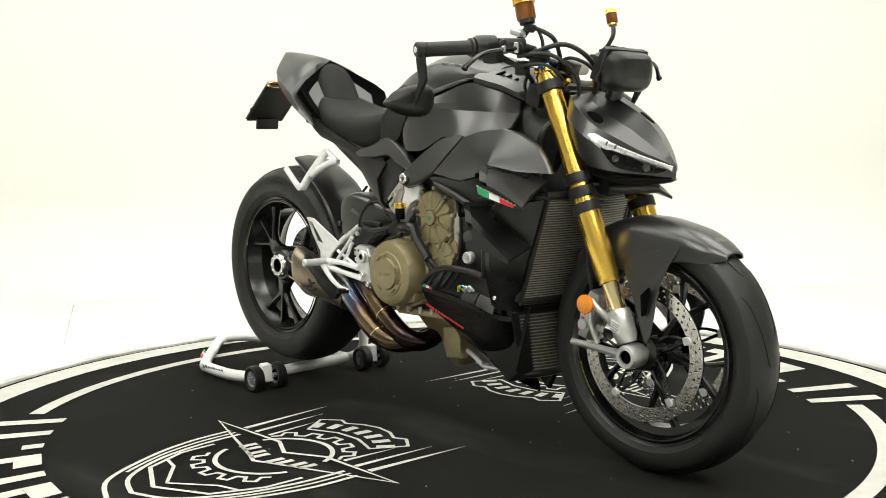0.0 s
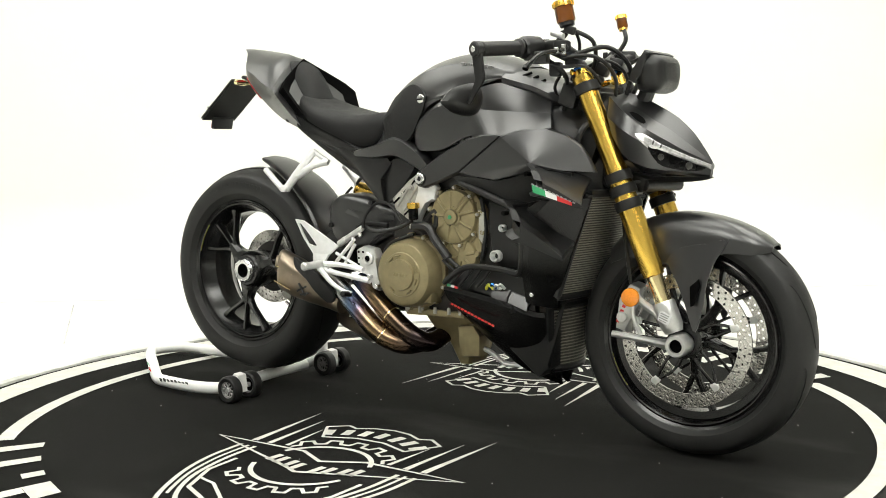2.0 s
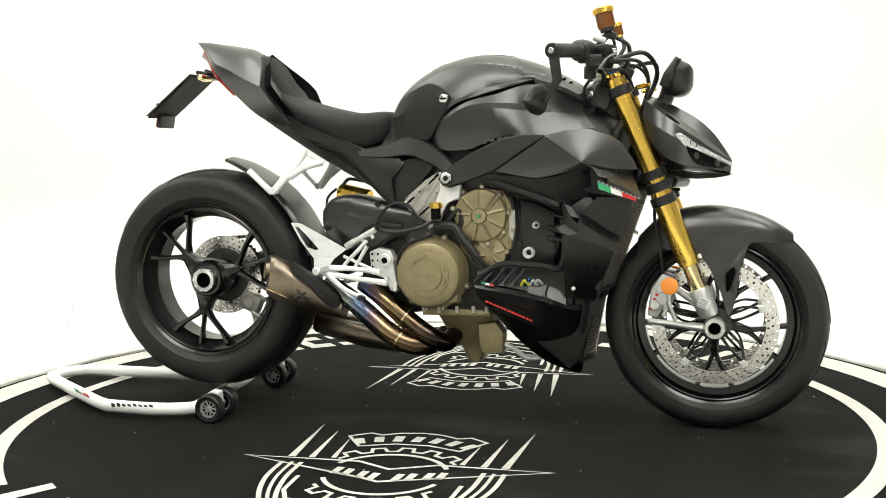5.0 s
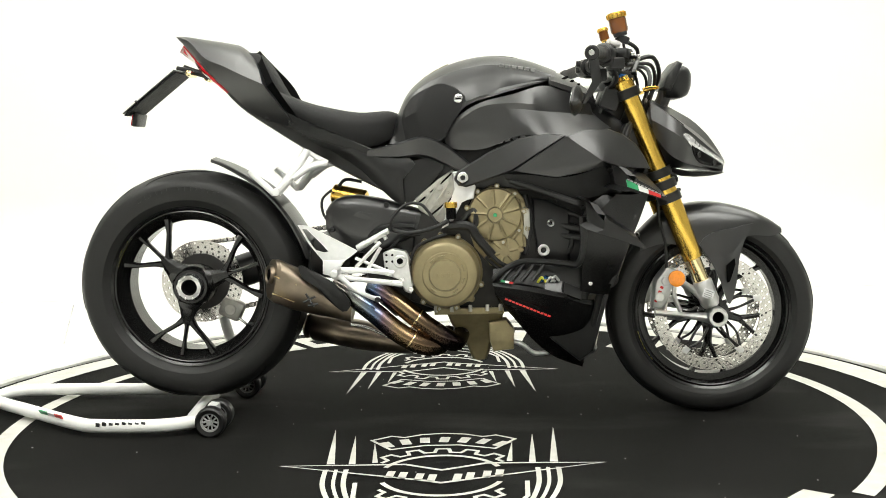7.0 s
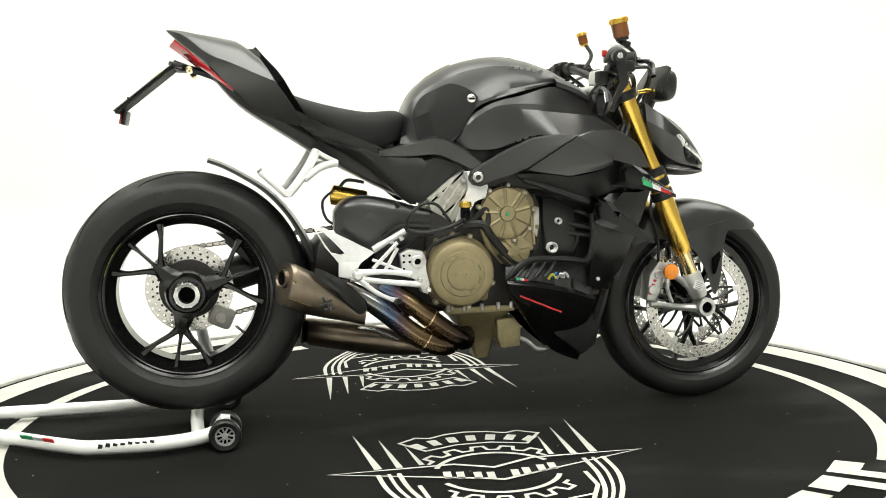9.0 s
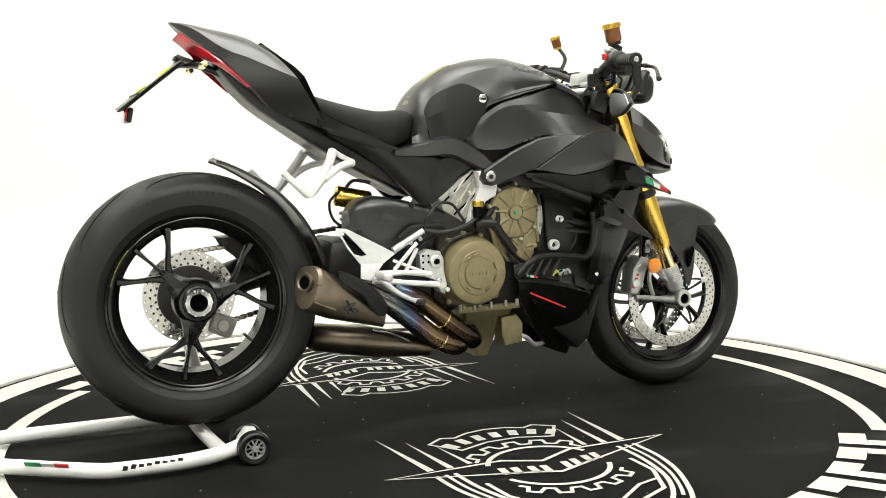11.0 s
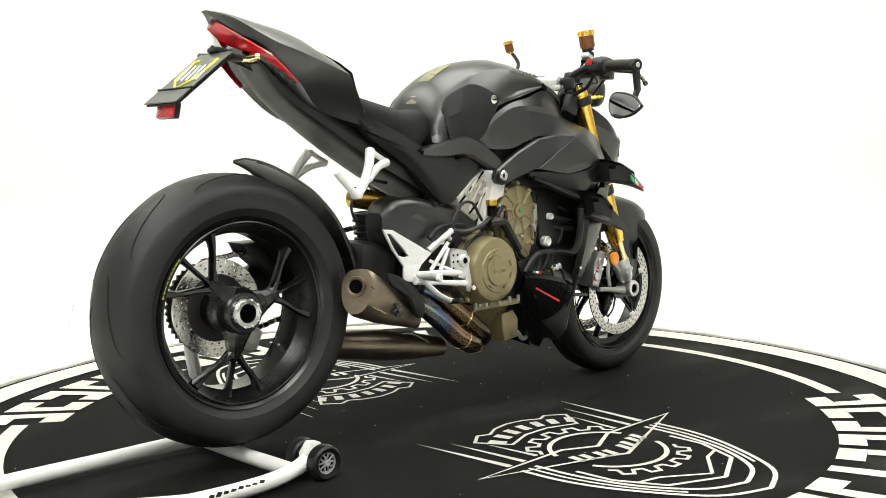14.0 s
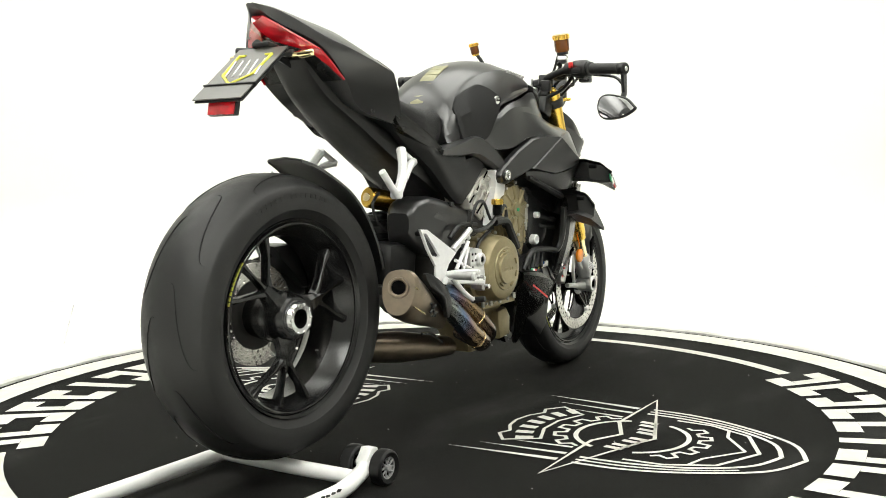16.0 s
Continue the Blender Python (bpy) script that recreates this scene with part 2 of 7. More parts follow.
# ---- the studio ----
R_DISC = 1.545
bm = B()
N = 128
ring = [(1.58 * math.cos(math.tau * i / N), 1.58 * math.sin(math.tau * i / N)) for i in range(N)]
inner = [bm.verts.new((x, y, -0.004)) for x, y in ring]
down = [bm.verts.new((x, y, -0.12)) for x, y in ring]
mids = [bm.verts.new((x * 1.5, y * 1.5 if y < 0 else y * 1.5, -0.004)) for x, y in ring]
outer = []
for i in range(N):
    a = math.tau * i / N
    c, s = math.cos(a), math.sin(a)
    k = min(6.0 / max(abs(c), 1e-6), (3.0 if s > 0 else 7.0) / max(abs(s), 1e-6))
    outer.append(bm.verts.new((c * k, s * k, -0.004)))
for a, b in ((down, inner), (inner, mids), (mids, outer)):
    for i in range(N):
        bm.faces.new((a[i], a[(i + 1) % N], b[(i + 1) % N], b[i]))
tagged(part("floor", bm, WHITE_FLOOR), "glossy white painted studio floor round a turntable", "floor", kind="structure")


def wall(name, outline_pts, extrude, label, paint=None):
    """Wall with thickness: a section swept along a straight way."""
    bm = B()
    d = Vector(extrude)
    rings(bm, [[Vector(p) for p in outline_pts], [Vector(p) + d for p in outline_pts]])
    return tagged(part(name, bm, paint or WHITE_WALL, angle=50), label, "wall", kind="structure")


cove = [(-6, 2.45 + 0.55 * math.sin(a), -0.002 + 0.55 - 0.55 * math.cos(a)) for a in (math.pi / 2 * i / 12 for i in range(13))]
wall("wall_north", cove + [(-6, 3.0, 4.2), (-6, 3.2, 4.2), (-6, 3.2, -0.1), (-6, 2.45, -0.1)], (12, 0, 0), "seamless white studio back wall with a rounded foot")
# Side and rear walls and ceiling are unseen, added grey to tune bounce light.
wall("wall_east", [(6, -7, -0.1), (6, -7, 4.2), (6.2, -7, 4.2), (6.2, -7, -0.1)], (0, 10, 0), "unseen grey side wall, tone set to limit bounce light", UNSEEN_WALL)
wall("wall_west", [(-6, -7, -0.1), (-6, -7, 4.2), (-6.2, -7, 4.2), (-6.2, -7, -0.1)], (0, 10, 0), "unseen grey side wall, tone set to limit bounce light", UNSEEN_WALL)
wall("wall_south", [(-6, -7, -0.1), (-6, -7, 4.2), (-6, -7.2, 4.2), (-6, -7.2, -0.1)], (12, 0, 0), "unseen grey wall behind the camera, tone set to limit bounce light", UNSEEN_WALL)
bm = B()
block(bm, (12.4, 10.4, 0.2), pose(0, -2, 4.3), 0)
tagged(part("ceiling", bm, UNSEEN_WALL), "unseen grey ceiling with light panels, tone set to limit bounce light", "ceiling", kind="structure")

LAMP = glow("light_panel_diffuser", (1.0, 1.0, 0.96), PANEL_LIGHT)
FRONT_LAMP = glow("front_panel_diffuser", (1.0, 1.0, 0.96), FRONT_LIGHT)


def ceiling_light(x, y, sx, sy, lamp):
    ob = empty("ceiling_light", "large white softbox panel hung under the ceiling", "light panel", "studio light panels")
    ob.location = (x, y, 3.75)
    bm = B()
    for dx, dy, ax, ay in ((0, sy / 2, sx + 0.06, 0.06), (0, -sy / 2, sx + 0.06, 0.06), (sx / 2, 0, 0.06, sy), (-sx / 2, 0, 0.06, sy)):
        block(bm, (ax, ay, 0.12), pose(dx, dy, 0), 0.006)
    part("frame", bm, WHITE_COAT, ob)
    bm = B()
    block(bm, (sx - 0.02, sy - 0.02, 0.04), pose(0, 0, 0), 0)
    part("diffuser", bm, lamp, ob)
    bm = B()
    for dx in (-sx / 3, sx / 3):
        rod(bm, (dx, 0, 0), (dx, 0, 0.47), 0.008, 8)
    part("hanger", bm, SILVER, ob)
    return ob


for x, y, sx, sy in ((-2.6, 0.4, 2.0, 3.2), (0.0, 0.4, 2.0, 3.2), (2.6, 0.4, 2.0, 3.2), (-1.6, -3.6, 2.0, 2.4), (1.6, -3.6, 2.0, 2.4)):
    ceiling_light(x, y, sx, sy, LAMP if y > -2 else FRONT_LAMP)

# narrow worn ring between floor and turntable
bm = B()
lathe(bm, [(1.556, -0.004), (1.558, 0.004), (1.59, 0.005), (1.60, -0.003), (1.60, -0.02), (1.556, -0.02)], axis=(0, 0, 1), n=160, closed=True)
tagged(part("trim", bm, RIM_GREY), "narrow worn grey ring round the turntable", "trim", kind="structure")
bm = B()
for a, b in (((-3.2, 1.25), (-2.05, 0.62)), ((-1.9, 2.3), (-1.55, 1.2)), ((3.1, 1.1), (2.2, 0.45))):
    ribbon(bm, [a, b], 0.006, -0.0005)
tagged(part("floor_joint", bm, RIM_GREY), "faint grey joint in the white floor", "floor joint", kind="structure")

# ---- turntable with its printed carpet ----
turntable = empty("turntable", "round turntable covered with black carpet and white print", "turntable")
bm = B()
lathe(bm, [(0, -0.09), (R_DISC - 0.02, -0.09), (R_DISC, -0.08), (R_DISC, -0.004), (R_DISC - 0.004, 0.0), (0, 0)], axis=(0, 0, 1), n=160)
part("carpet", bm, CARPET, turntable, "black short-pile carpet")


def arc(r, a, b, n=None):
    n = n or max(6, int(abs(b - a) / 2))
    return [(r * math.cos(radians(a + (b - a) * i / n)), r * math.sin(radians(a + (b - a) * i / n))) for i in range(n + 1)]


bm = B()
ribbon(bm, arc(1.457, 0, 360, 160)[:-1], 0.115, 0.003, True)
part("border_ring", bm, CARPET_WHITE, turntable, "wide white printed ring")
for a, b in ((-38, 46.6), (140.4, 226)):
    bm = B()
    ribbon(bm, arc(1.213, a, b), 0.048, 0.003)
    part("border_line", bm, CARPET_WHITE, turntable, "thin white printed arc")


def rim_block(bm, mid, r0, r1, half, split):
    """Plain slanted blocks of a letter's size, laid along the rim."""
    def seg(f0, f1, g0, g1):
        pts = []
        for f, g in ((f0, g0), (f1, g0), (f1, g1), (f0, g1)):
            a = radians(mid + half * (2 * f - 1) + 1.2 * (g - 0.5))
            r = r0 + (r1 - r0) * g
            pts.append(bm.verts.new((r * math.cos(a), r * math.sin(a), 0.003)))
        bm.faces.new(pts)
    if split == 1:
        seg(0.28, 0.72, 0, 1)
    elif split == 0:
        seg(0.3, 0.7, 0, 0.24)
    else:
        seg(0, 1, 0, 0.3), seg(0, 1, 0.7, 1)
        seg(0, 0.42, 0.3, 0.7) if split == 3 else seg(0.58, 1, 0.3, 0.7)


for centre in (-86.0, 93.5):
    kinds = (3, 2, 3, 2, 2, 1, 3, 2, 3, 1, 3, 0, 1, 1)
    for i, k in enumerate(kinds):
        bm = B()
        rim_block(bm, centre + 47 - (i + 0.5) * 94 / len(kinds), 1.10, 1.325, 2.55, k)
        part("rim_mark", bm, CARPET_WHITE, turntable, "white printed block mark" if i == 0 else "", smooth=False)


def emblem(cx, cy, turn):
    """Shield-shaped print: blade, gear, banner and spikes."""
    m = Matrix.Translation((cx, cy, 0)) @ pose(0, 0, 0, 0, 0, turn)

    def put(name, bm, label=""):
        bmesh.ops.transform(bm, matrix=m, verts=bm.verts[:])
        part(name, bm, CARPET_WHITE, turntable, label, smooth=False)
    bm = B()
    ribbon(bm, [(-0.392, 0), (-0.09, 0.002), (0.0, -0.045), (0.11, 0.006), (0.392, 0), (0.0, -0.138), (-0.04, -0.12)], 0.011, 0.0036, True)
    put("emblem_blade", bm, "white outline of a blade")
    for x0 in (-0.125, -0.095, -0.055, -0.025, 0.035, 0.065, 0.105, 0.135):
        bm = B()
        y0 = -0.095 - 0.28 * (0.14 - abs(x0))
        ribbon(bm, [(x0, y0), (x0 + 0.006, y0 + 0.05)], 0.019, 0.0036)
        put("emblem_mark", bm)
    gy = -0.075
    for a, b in ((22, 158), (202, 338)):
        bm = B()
        pts = [(x, y + gy) for x, y in arc(0.148, a, b, 24)]
        ribbon(bm, pts, 0.013, 0.003)
        put("emblem_ring", bm, "white printed ring")
    for a0, a1 in ((30, 150), (215, 325)):
        bm = B()
        pts, steps = [], 5
        for i in range(steps * 2 + 1):
            a = a0 + (a1 - a0) * i / (steps * 2 + 1)
            b = a0 + (a1 - a0) * (i + 1) / (steps * 2 + 1)
            r = 0.176 if i % 2 == 0 else 0.205
            pts += [(r * math.cos(radians(t)), gy + r * math.sin(radians(t))) for t in (a + 1.2, b - 1.2)]
        ribbon(bm, pts, 0.010, 0.003)
        put("emblem_gear", bm, "white outline of gear teeth")
    bm = B()
    top = [(-0.19, 0.212), (-0.14, 0.25), (-0.105, 0.236), (-0.058, 0.262), (0.0, 0.272), (0.058, 0.262), (0.105, 0.236), (0.14, 0.25), (0.19, 0.212), (0.135, 0.128), (0.045, 0.162), (-0.045, 0.162), (-0.135, 0.128)]
    ribbon(bm, top, 0.009, 0.003, True)
    put("emblem_banner", bm, "white outlined banner")
    for i in range(7):
        bm = B()
        a = radians(90 + (3 - i) * 10.5)
        ribbon(bm, [(0.262 * math.cos(a), gy + 0.262 * math.sin(a)), (0.31 * math.cos(a - 0.02), gy + 0.31 * math.sin(a - 0.02))], 0.026, 0.0034)
        put("banner_mark", bm)
    for s in (-1, 1):
        for (x0, y0), (x1, y1), w in (((0.30, 0.316), (0.275, 0.012), 0.02), ((0.238, 0.255), (0.222, 0.012), 0.017), ((0.18, 0.182), (0.166, 0.02), 0.014)):
            bm = B()
            ribbon(bm, [(s * x0, y0), (s * (x0 + x1) / 2, (y0 + y1) / 2), (s * x1, y1)], [0.001, w * 0.6, w], 0.003)
            put("emblem_spike", bm)
        for x1, yy in ((0.282, -0.523), (0.256, -0.50), (0.232, -0.464)):
            pts = spline([(s * x1, -0.03, 0), (s * x1 * 0.965, -0.16, 0), (s * x1 * 0.80, -0.30, 0), (s * x1 * 0.45, -0.30 + (yy + 0.30) * 0.72, 0), (0, yy, 0)], 6)
            if x1 == 0.256:
                pts = pts[:17]
            bm = B()
            ribbon(bm, pts, 0.012 if x1 != 0.256 else 0.009, 0.003)
            put("emblem_edge", bm)
        bm = B()
        ribbon(bm, [(s * 0.2, -0.13), (s * 0.195, -0.23), (s * 0.14, -0.345), (0, -0.41)], 0.011, 0.0034)
        put("emblem_edge", bm)
        bm = B()
        ribbon(bm, [(s * 0.165, -0.285), (s * 0.105, -0.30), (0, -0.375)], 0.009, 0.0038)
        put("emblem_edge", bm)


emblem(0.0244, -0.5188, 1.13)
emblem(-0.012, 0.534, 180.9)

bm = B()
rng = random.Random(7)
for i in range(50):
    a, r = rng.uniform(0, math.tau), 1.2 * math.sqrt(rng.random())
    q = rng.uniform(0.001, 0.0026)
    block(bm, (q * rng.uniform(0.8, 2.2), q, 0.0012), pose(r * math.cos(a), r * math.sin(a), 0.0008, 0, 0, rng.uniform(0, 180)), 0)
tagged(part("lint", bm, PRINT_GREY, turntable, "pale specks of lint on the carpet"), kind="stuff")

# ---- paddock stand ----
paddock_stand = empty("paddock_stand", "white tubular paddock stand with black castors under the rear wheel", "stand")
bm = B()
tube(bm, [(-0.62, -0.212, 0.05), (-0.68, -0.225, 0.034), (-0.78, -0.25, 0.031), (-0.93, -0.245, 0.031), (-1.0, -0.22, 0.031), (-1.18, -0.09, 0.031), (-1.34, 0.03, 0.031), (-1.385, 0.09, 0.031), (-1.35, 0.165, 0.031), (-1.26, 0.19, 0.031), (-0.95, 0.185, 0.031), (-0.70, 0.185, 0.031)], 0.0185, 14, 6)
part("base_frame", bm, WHITE_COAT, paddock_stand, "white powder-coated tube frame")
bm = B()
tube(bm, [(-0.685, -0.225, 0.031), (-0.70, 0.0, 0.033), (-0.70, 0.19, 0.033)], 0.018, 12, 4)
part("cross_tube", bm, WHITE_COAT, paddock_stand)
bm = B()
tube(bm, [(-0.70, 0.185, 0.033), (-0.66, 0.215, 0.06), (-0.66, 0.225, 0.12), (-0.69, 0.215, 0.25), (-0.70, 0.20, 0.36)], 0.017, 12, 5)
rod(bm, (-0.70, 0.22, 0.39), (-0.70, 0.08, 0.39), 0.02)
part("lift_arm", bm, WHITE_COAT, paddock_stand)


def castor(x, y, z, side):
    bm = B()
    lathe(bm, [(0.026, -0.014), (0.036, -0.017), (0.041, -0.013), (0.0425, 0), (0.041, 0.013), (0.036, 0.017), (0.026, 0.014)], (x, y, z), n=28, closed=True)
    w = part("castor", bm, PLASTIC, paddock_stand, "black rubber castor")
    bm = B()
    lathe(bm, [(0.0215, -0.010), (0.028, -0.013), (0.028, 0.013), (0.0215, 0.010)], (x, y, z), n=24, closed=True)
    rod(bm, (x, y - 0.017, z), (x, y + 0.017, z), 0.008, 10)
    for i in range(5):
        a = math.tau * i / 5 + 0.3
        for d in (-0.35, 0.35):
            tube(bm, [(x + 0.006 * math.cos(a), y + side * 0.008, z + 0.006 * math.sin(a)), (x + 0.024 * math.cos(a + d), y + side * 0.010, z + 0.024 * math.sin(a + d))], 0.0024, 6, 1)
    part("castor_rim", bm, PRINT_GREY, w, "grey five-spoke castor rim")
    bm = B()
    lathe(bm, [(0.0, -0.004), (0.027, -0.004), (0.027, 0.004), (0.0, 0.004)], (x, y, z), n=20)
    part("castor_web", bm, HOLE_BLACK, w)


for y, s in ((-0.253, -1), (-0.168, 1), (0.188, -1), (0.264, 1)):
    castor(-0.617, y, 0.0425, s)
for y in (-0.211, 0.226):
    bm = B()
    rod(bm, (-0.617, y - 0.05, 0.0425), (-0.617, y + 0.05, 0.0425), 0.007, 10)
    plate(bm, [(-0.60, 0.028), (-0.604, 0.082), (-0.628, 0.086), (-0.648, 0.06), (-0.65, 0.03)], y - 0.016, y + 0.016, 0.003)
    part("castor_bracket", bm, WHITE_COAT, paddock_stand, "white castor bracket")
bm = B()
for i in range(8):
    block(bm, (0.011, 0.002, 0.014 + 0.005 * (i % 3 == 0)), pose(-0.80 - i * 0.018, -0.2655, 0.0385, 25, 14, 0), 0)
part("maker_mark", bm, PRINT_DARK, paddock_stand, "dark printed bars")
for j, mt in enumerate((GREEN, PRINT_WHITE, RED)):
    bm = B()
    u = Vector((-1.18 + 0.93, -0.09 + 0.245, 0)).normalized()
    p = Vector((-1.0, -0.218, 0)) + Vector((-0.18, 0.13, 0)) * (0.62 - j * 0.16)
    block(bm, (0.044, 0.003, 0.030), pose(p.x - 0.009, p.y - 0.0135, 0.0385, 0, 0, 144) @ pose(0, 0, 0, -30), 0)
    part("flag_band", bm, mt, paddock_stand)

# ---- motorcycle ----
motorcycle = empty("motorcycle", "matte black naked sports motorcycle with gold fork on a paddock stand", "motorcycle")
RX, RZ, RR = -0.708, 0.391, 0.334
FX, FZ, FR = 0.782, 0.296, 0.296


def tyre(name, cx, cz, R, w, rim, parent, label):
    bm = B()
    h = w / 2
    prof = [(rim - 0.004, -h * 0.74), (rim + 0.012, -h * 0.88), (rim + (R - rim) * 0.21, -h * 0.935), (rim + (R - rim) * 0.225, -h * 0.955), (rim + (R - rim) * 0.36, -h * 0.985), (rim + (R - rim) * 0.56, -h * 0.985), (rim + (R - rim) * 0.68, -h * 0.93)]
    for i in range(9):
        a = -1 + i / 4
        prof.append((R - (R - rim) * 0.27 * abs(a) ** 2.1, h * 0.9 * a))
    prof += [(r, -y) for r, y in prof[:7][::-1]]
    lathe(bm, prof, (cx, 0, cz), n=128, closed=True)
    t = part(name, bm, RUBBER, parent, label)
    bm = B()
    # curved black strips, slightly raised, paint the shade of tread grooves, both halves
    for i in range(9):
        for s in (-1, 1):
            a0 = math.tau * i / 9 + (0.22 if s > 0 else 0)
            pts = []
            for k in range(9):
                f = k / 8
                u = 0.16 + 0.74 * f
                r = R - (R - rim) * 0.27 * u ** 2.1 + 0.0004
                a = a0 + 0.52 * f - 0.10 * math.sin(f * math.pi * 2)
                if f > 0.55:
                    a += 0.06 * (f - 0.55)
                pts.append((cx + r * math.cos(a), s * h * 0.9 * u, cz + r * math.sin(a)))
            tube(bm, pts, [0.0004, 0.0016, 0.0016, 0.0004], 4, 2)
    tagged(part("tread_groove", bm, GROOVE_SHADE, t), kind="stuff")
    bm = B()
    for i in range(15):
        a = math.radians(118 - i * 3.4)
        if i == 6:
            continue
        r = rim + (R - rim) * 0.52
        block(bm, (0.009, 0.0012, 0.010), Matrix.Translation((cx + r * math.cos(a), -h * 0.988, cz + r * math.sin(a))) @ pose(0, 0, 0, 0, -math.degrees(a) + 90, 0), 0)
    tagged(part("sidewall_mark", bm, PLASTIC, t, "raised black bars on the sidewall"), kind="stuff")
    return t


def rim_mesh(name, cx, cz, rim, w, label):
    bm = B()
    h = w / 2
    prof = [(rim, -h), (rim + 0.004, -h - 0.003), (rim + 0.006, -h + 0.004), (rim - 0.006, -h + 0.012), (rim - 0.02, -h + 0.03), (rim - 0.026, -h * 0.35), (rim - 0.026, h * 0.35), (rim - 0.02, h - 0.03), (rim - 0.006, h - 0.012), (rim + 0.006, h - 0.004), (rim + 0.004, h + 0.003), (rim, h),
            (rim - 0.010, h - 0.006), (rim - 0.018, h - 0.024), (rim - 0.036, h * 0.42), (rim - 0.036, -h * 0.42), (rim - 0.018, -h + 0.024), (rim - 0.010, -h + 0.006)]
    lathe(bm, prof, (cx, 0, cz), n=96, closed=True)
    ob = part(name, bm, RIM, motorcycle, label)
    for y in (-h + 0.003, h - 0.003):
        bm = B()
        lathe(bm, [(rim - 0.012, y - 0.003), (rim - 0.009, y - 0.0045), (rim - 0.006, y - 0.003), (rim - 0.009, y - 0.0015)], (cx, 0, cz), n=80, closed=True)
        part("rim_lip", bm, RIM, ob)
    return ob


def spoke(bm, cx, cz, pts, ws, ds):
    """Cast spoke through (radius, degrees, y) points, with widths and depths."""
    loops = []
    P = [Vector((cx + r * math.cos(radians(a)), y, cz + r * math.sin(radians(a)))) for r, a, y in pts]
    S = spline(P, 5)
    for i, p in enumerate(S):
        d = (S[min(i + 1, len(S) - 1)] - S[max(0, i - 1)]).normalized()
        f = i / (len(S) - 1) * (len(ws) - 1)
        k = min(int(f), len(ws) - 2)
        w = ws[k] + (ws[k + 1] - ws[k]) * (f - k)
        dd = ds[k] + (ds[k + 1] - ds[k]) * (f - k)
        n = Vector((-d.z, 0, d.x)).normalized()
        y = Vector((0, 1, 0))
        loops.append([p + n * w * a + y * dd * b for a, b in ((-0.5, -0.25), (-0.25, -0.5), (0.25, -0.5), (0.5, -0.25), (0.5, 0.3), (0.2, 0.5), (-0.2, 0.5), (-0.5, 0.3))])
    rings(bm, loops)


def perforated(bm, cx, y, cz, r0, r1, rows, count, hole, th):
    """Flat ring drilled right through: rows of holes, each in a cell of its own."""
    def at(r, a, d):
        return bm.verts.new((cx + r * math.cos(a), y + d, cz + r * math.sin(a)))
    dr_, da = (r1 - r0) / rows, math.tau / count
    for j in range(rows):
        for i in range(count):
            ra, rb = r0 + j * dr_, r0 + (j + 1) * dr_
            a0 = (i + 0.37 * j) * da
            rim_pts = [(ra, a0), (ra, a0 + da / 2), (ra, a0 + da), ((ra + rb) / 2, a0 + da), (rb, a0 + da), (rb, a0 + da / 2), (rb, a0), ((ra + rb) / 2, a0)]
            rc, ac = (ra + rb) / 2, a0 + da / 2
            ring_pts = []
            for k in range(8):
                g = math.radians(-135 + 45 * k)
                ring_pts.append((rc + hole * math.sin(g), ac + hole * math.cos(g) / rc))
            rows_ = [[at(r, a, d) for r, a in pts] for pts, d in ((rim_pts, th / 2), (ring_pts, th / 2), (ring_pts, -th / 2), (rim_pts, -th / 2))]
            for p, q in zip(rows_, rows_[1:]):
                for k in range(8):
                    bm.faces.new((p[k], p[(k + 1) % 8], q[(k + 1) % 8], q[k]))
    for r in (r0, r1):
        loops = [[Vector((cx + r * math.cos(math.tau * i / 96), y + d, cz + r * math.sin(math.tau * i / 96))) for i in range(96)] for d in (-th / 2, th / 2)]
        rings(bm, loops, True, False)
    return bm


# rear wheel
rear_wheel = rim_mesh("rear_wheel", RX, RZ, 0.226, 0.168, "black cast alloy rear wheel")
tyre("tyre", RX, RZ, RR, 0.2, 0.226, rear_wheel, "wide black sport tyre")
for node in (136, 18, 259):
    bm = B()
    spoke(bm, RX, RZ, [(0.035, node, -0.050), (0.07, node, -0.056), (0.098, node, -0.055), (0.112, node, -0.054)], [0.086, 0.050, 0.034, 0.030], [0.05, 0.036, 0.030, 0.028])
    for da in (-27, 0, 26):
        spoke(bm, RX, RZ, [(0.095, node + da * 0.10, -0.054), (0.125, node + da * 0.50, -0.053), (0.165, node + da * 0.86, -0.050), (0.205, node + da, -0.045)], [0.024, 0.014 if da else 0.010, 0.012 if da else 0.009, 0.024 if da else 0.018], [0.026, 0.024, 0.024, 0.036])
    part("spoke", bm, RIM, rear_wheel)
bm = B()
lathe(bm, [(0.026, -0.082), (0.048, -0.08), (0.056, -0.07), (0.062, -0.05), (0.06, 0.0), (0.05, 0.05), (0.026, 0.05)], (RX, 0, RZ), n=48, closed=True)
part("hub", bm, RIM, rear_wheel)
bm = B()
lathe(bm, [(0.023, -0.094), (0.034, -0.096), (0.0375, -0.091), (0.041, -0.084), (0.0415, -0.078), (0.023, -0.078)], (RX, 0, RZ), n=40, closed=True)
for i in range(10):
    a = math.tau * i / 10
    rod(bm, (RX + 0.033 * math.cos(a), -0.098, RZ + 0.033 * math.sin(a)), (RX + 0.033 * math.cos(a), -0.09, RZ + 0.033 * math.sin(a)), 0.0035, 6)
part("hub_nut", bm, CHROME, rear_wheel, "polished axle nut with notches")
# Black plug paints the shade inside the hub bore.
bm = B()
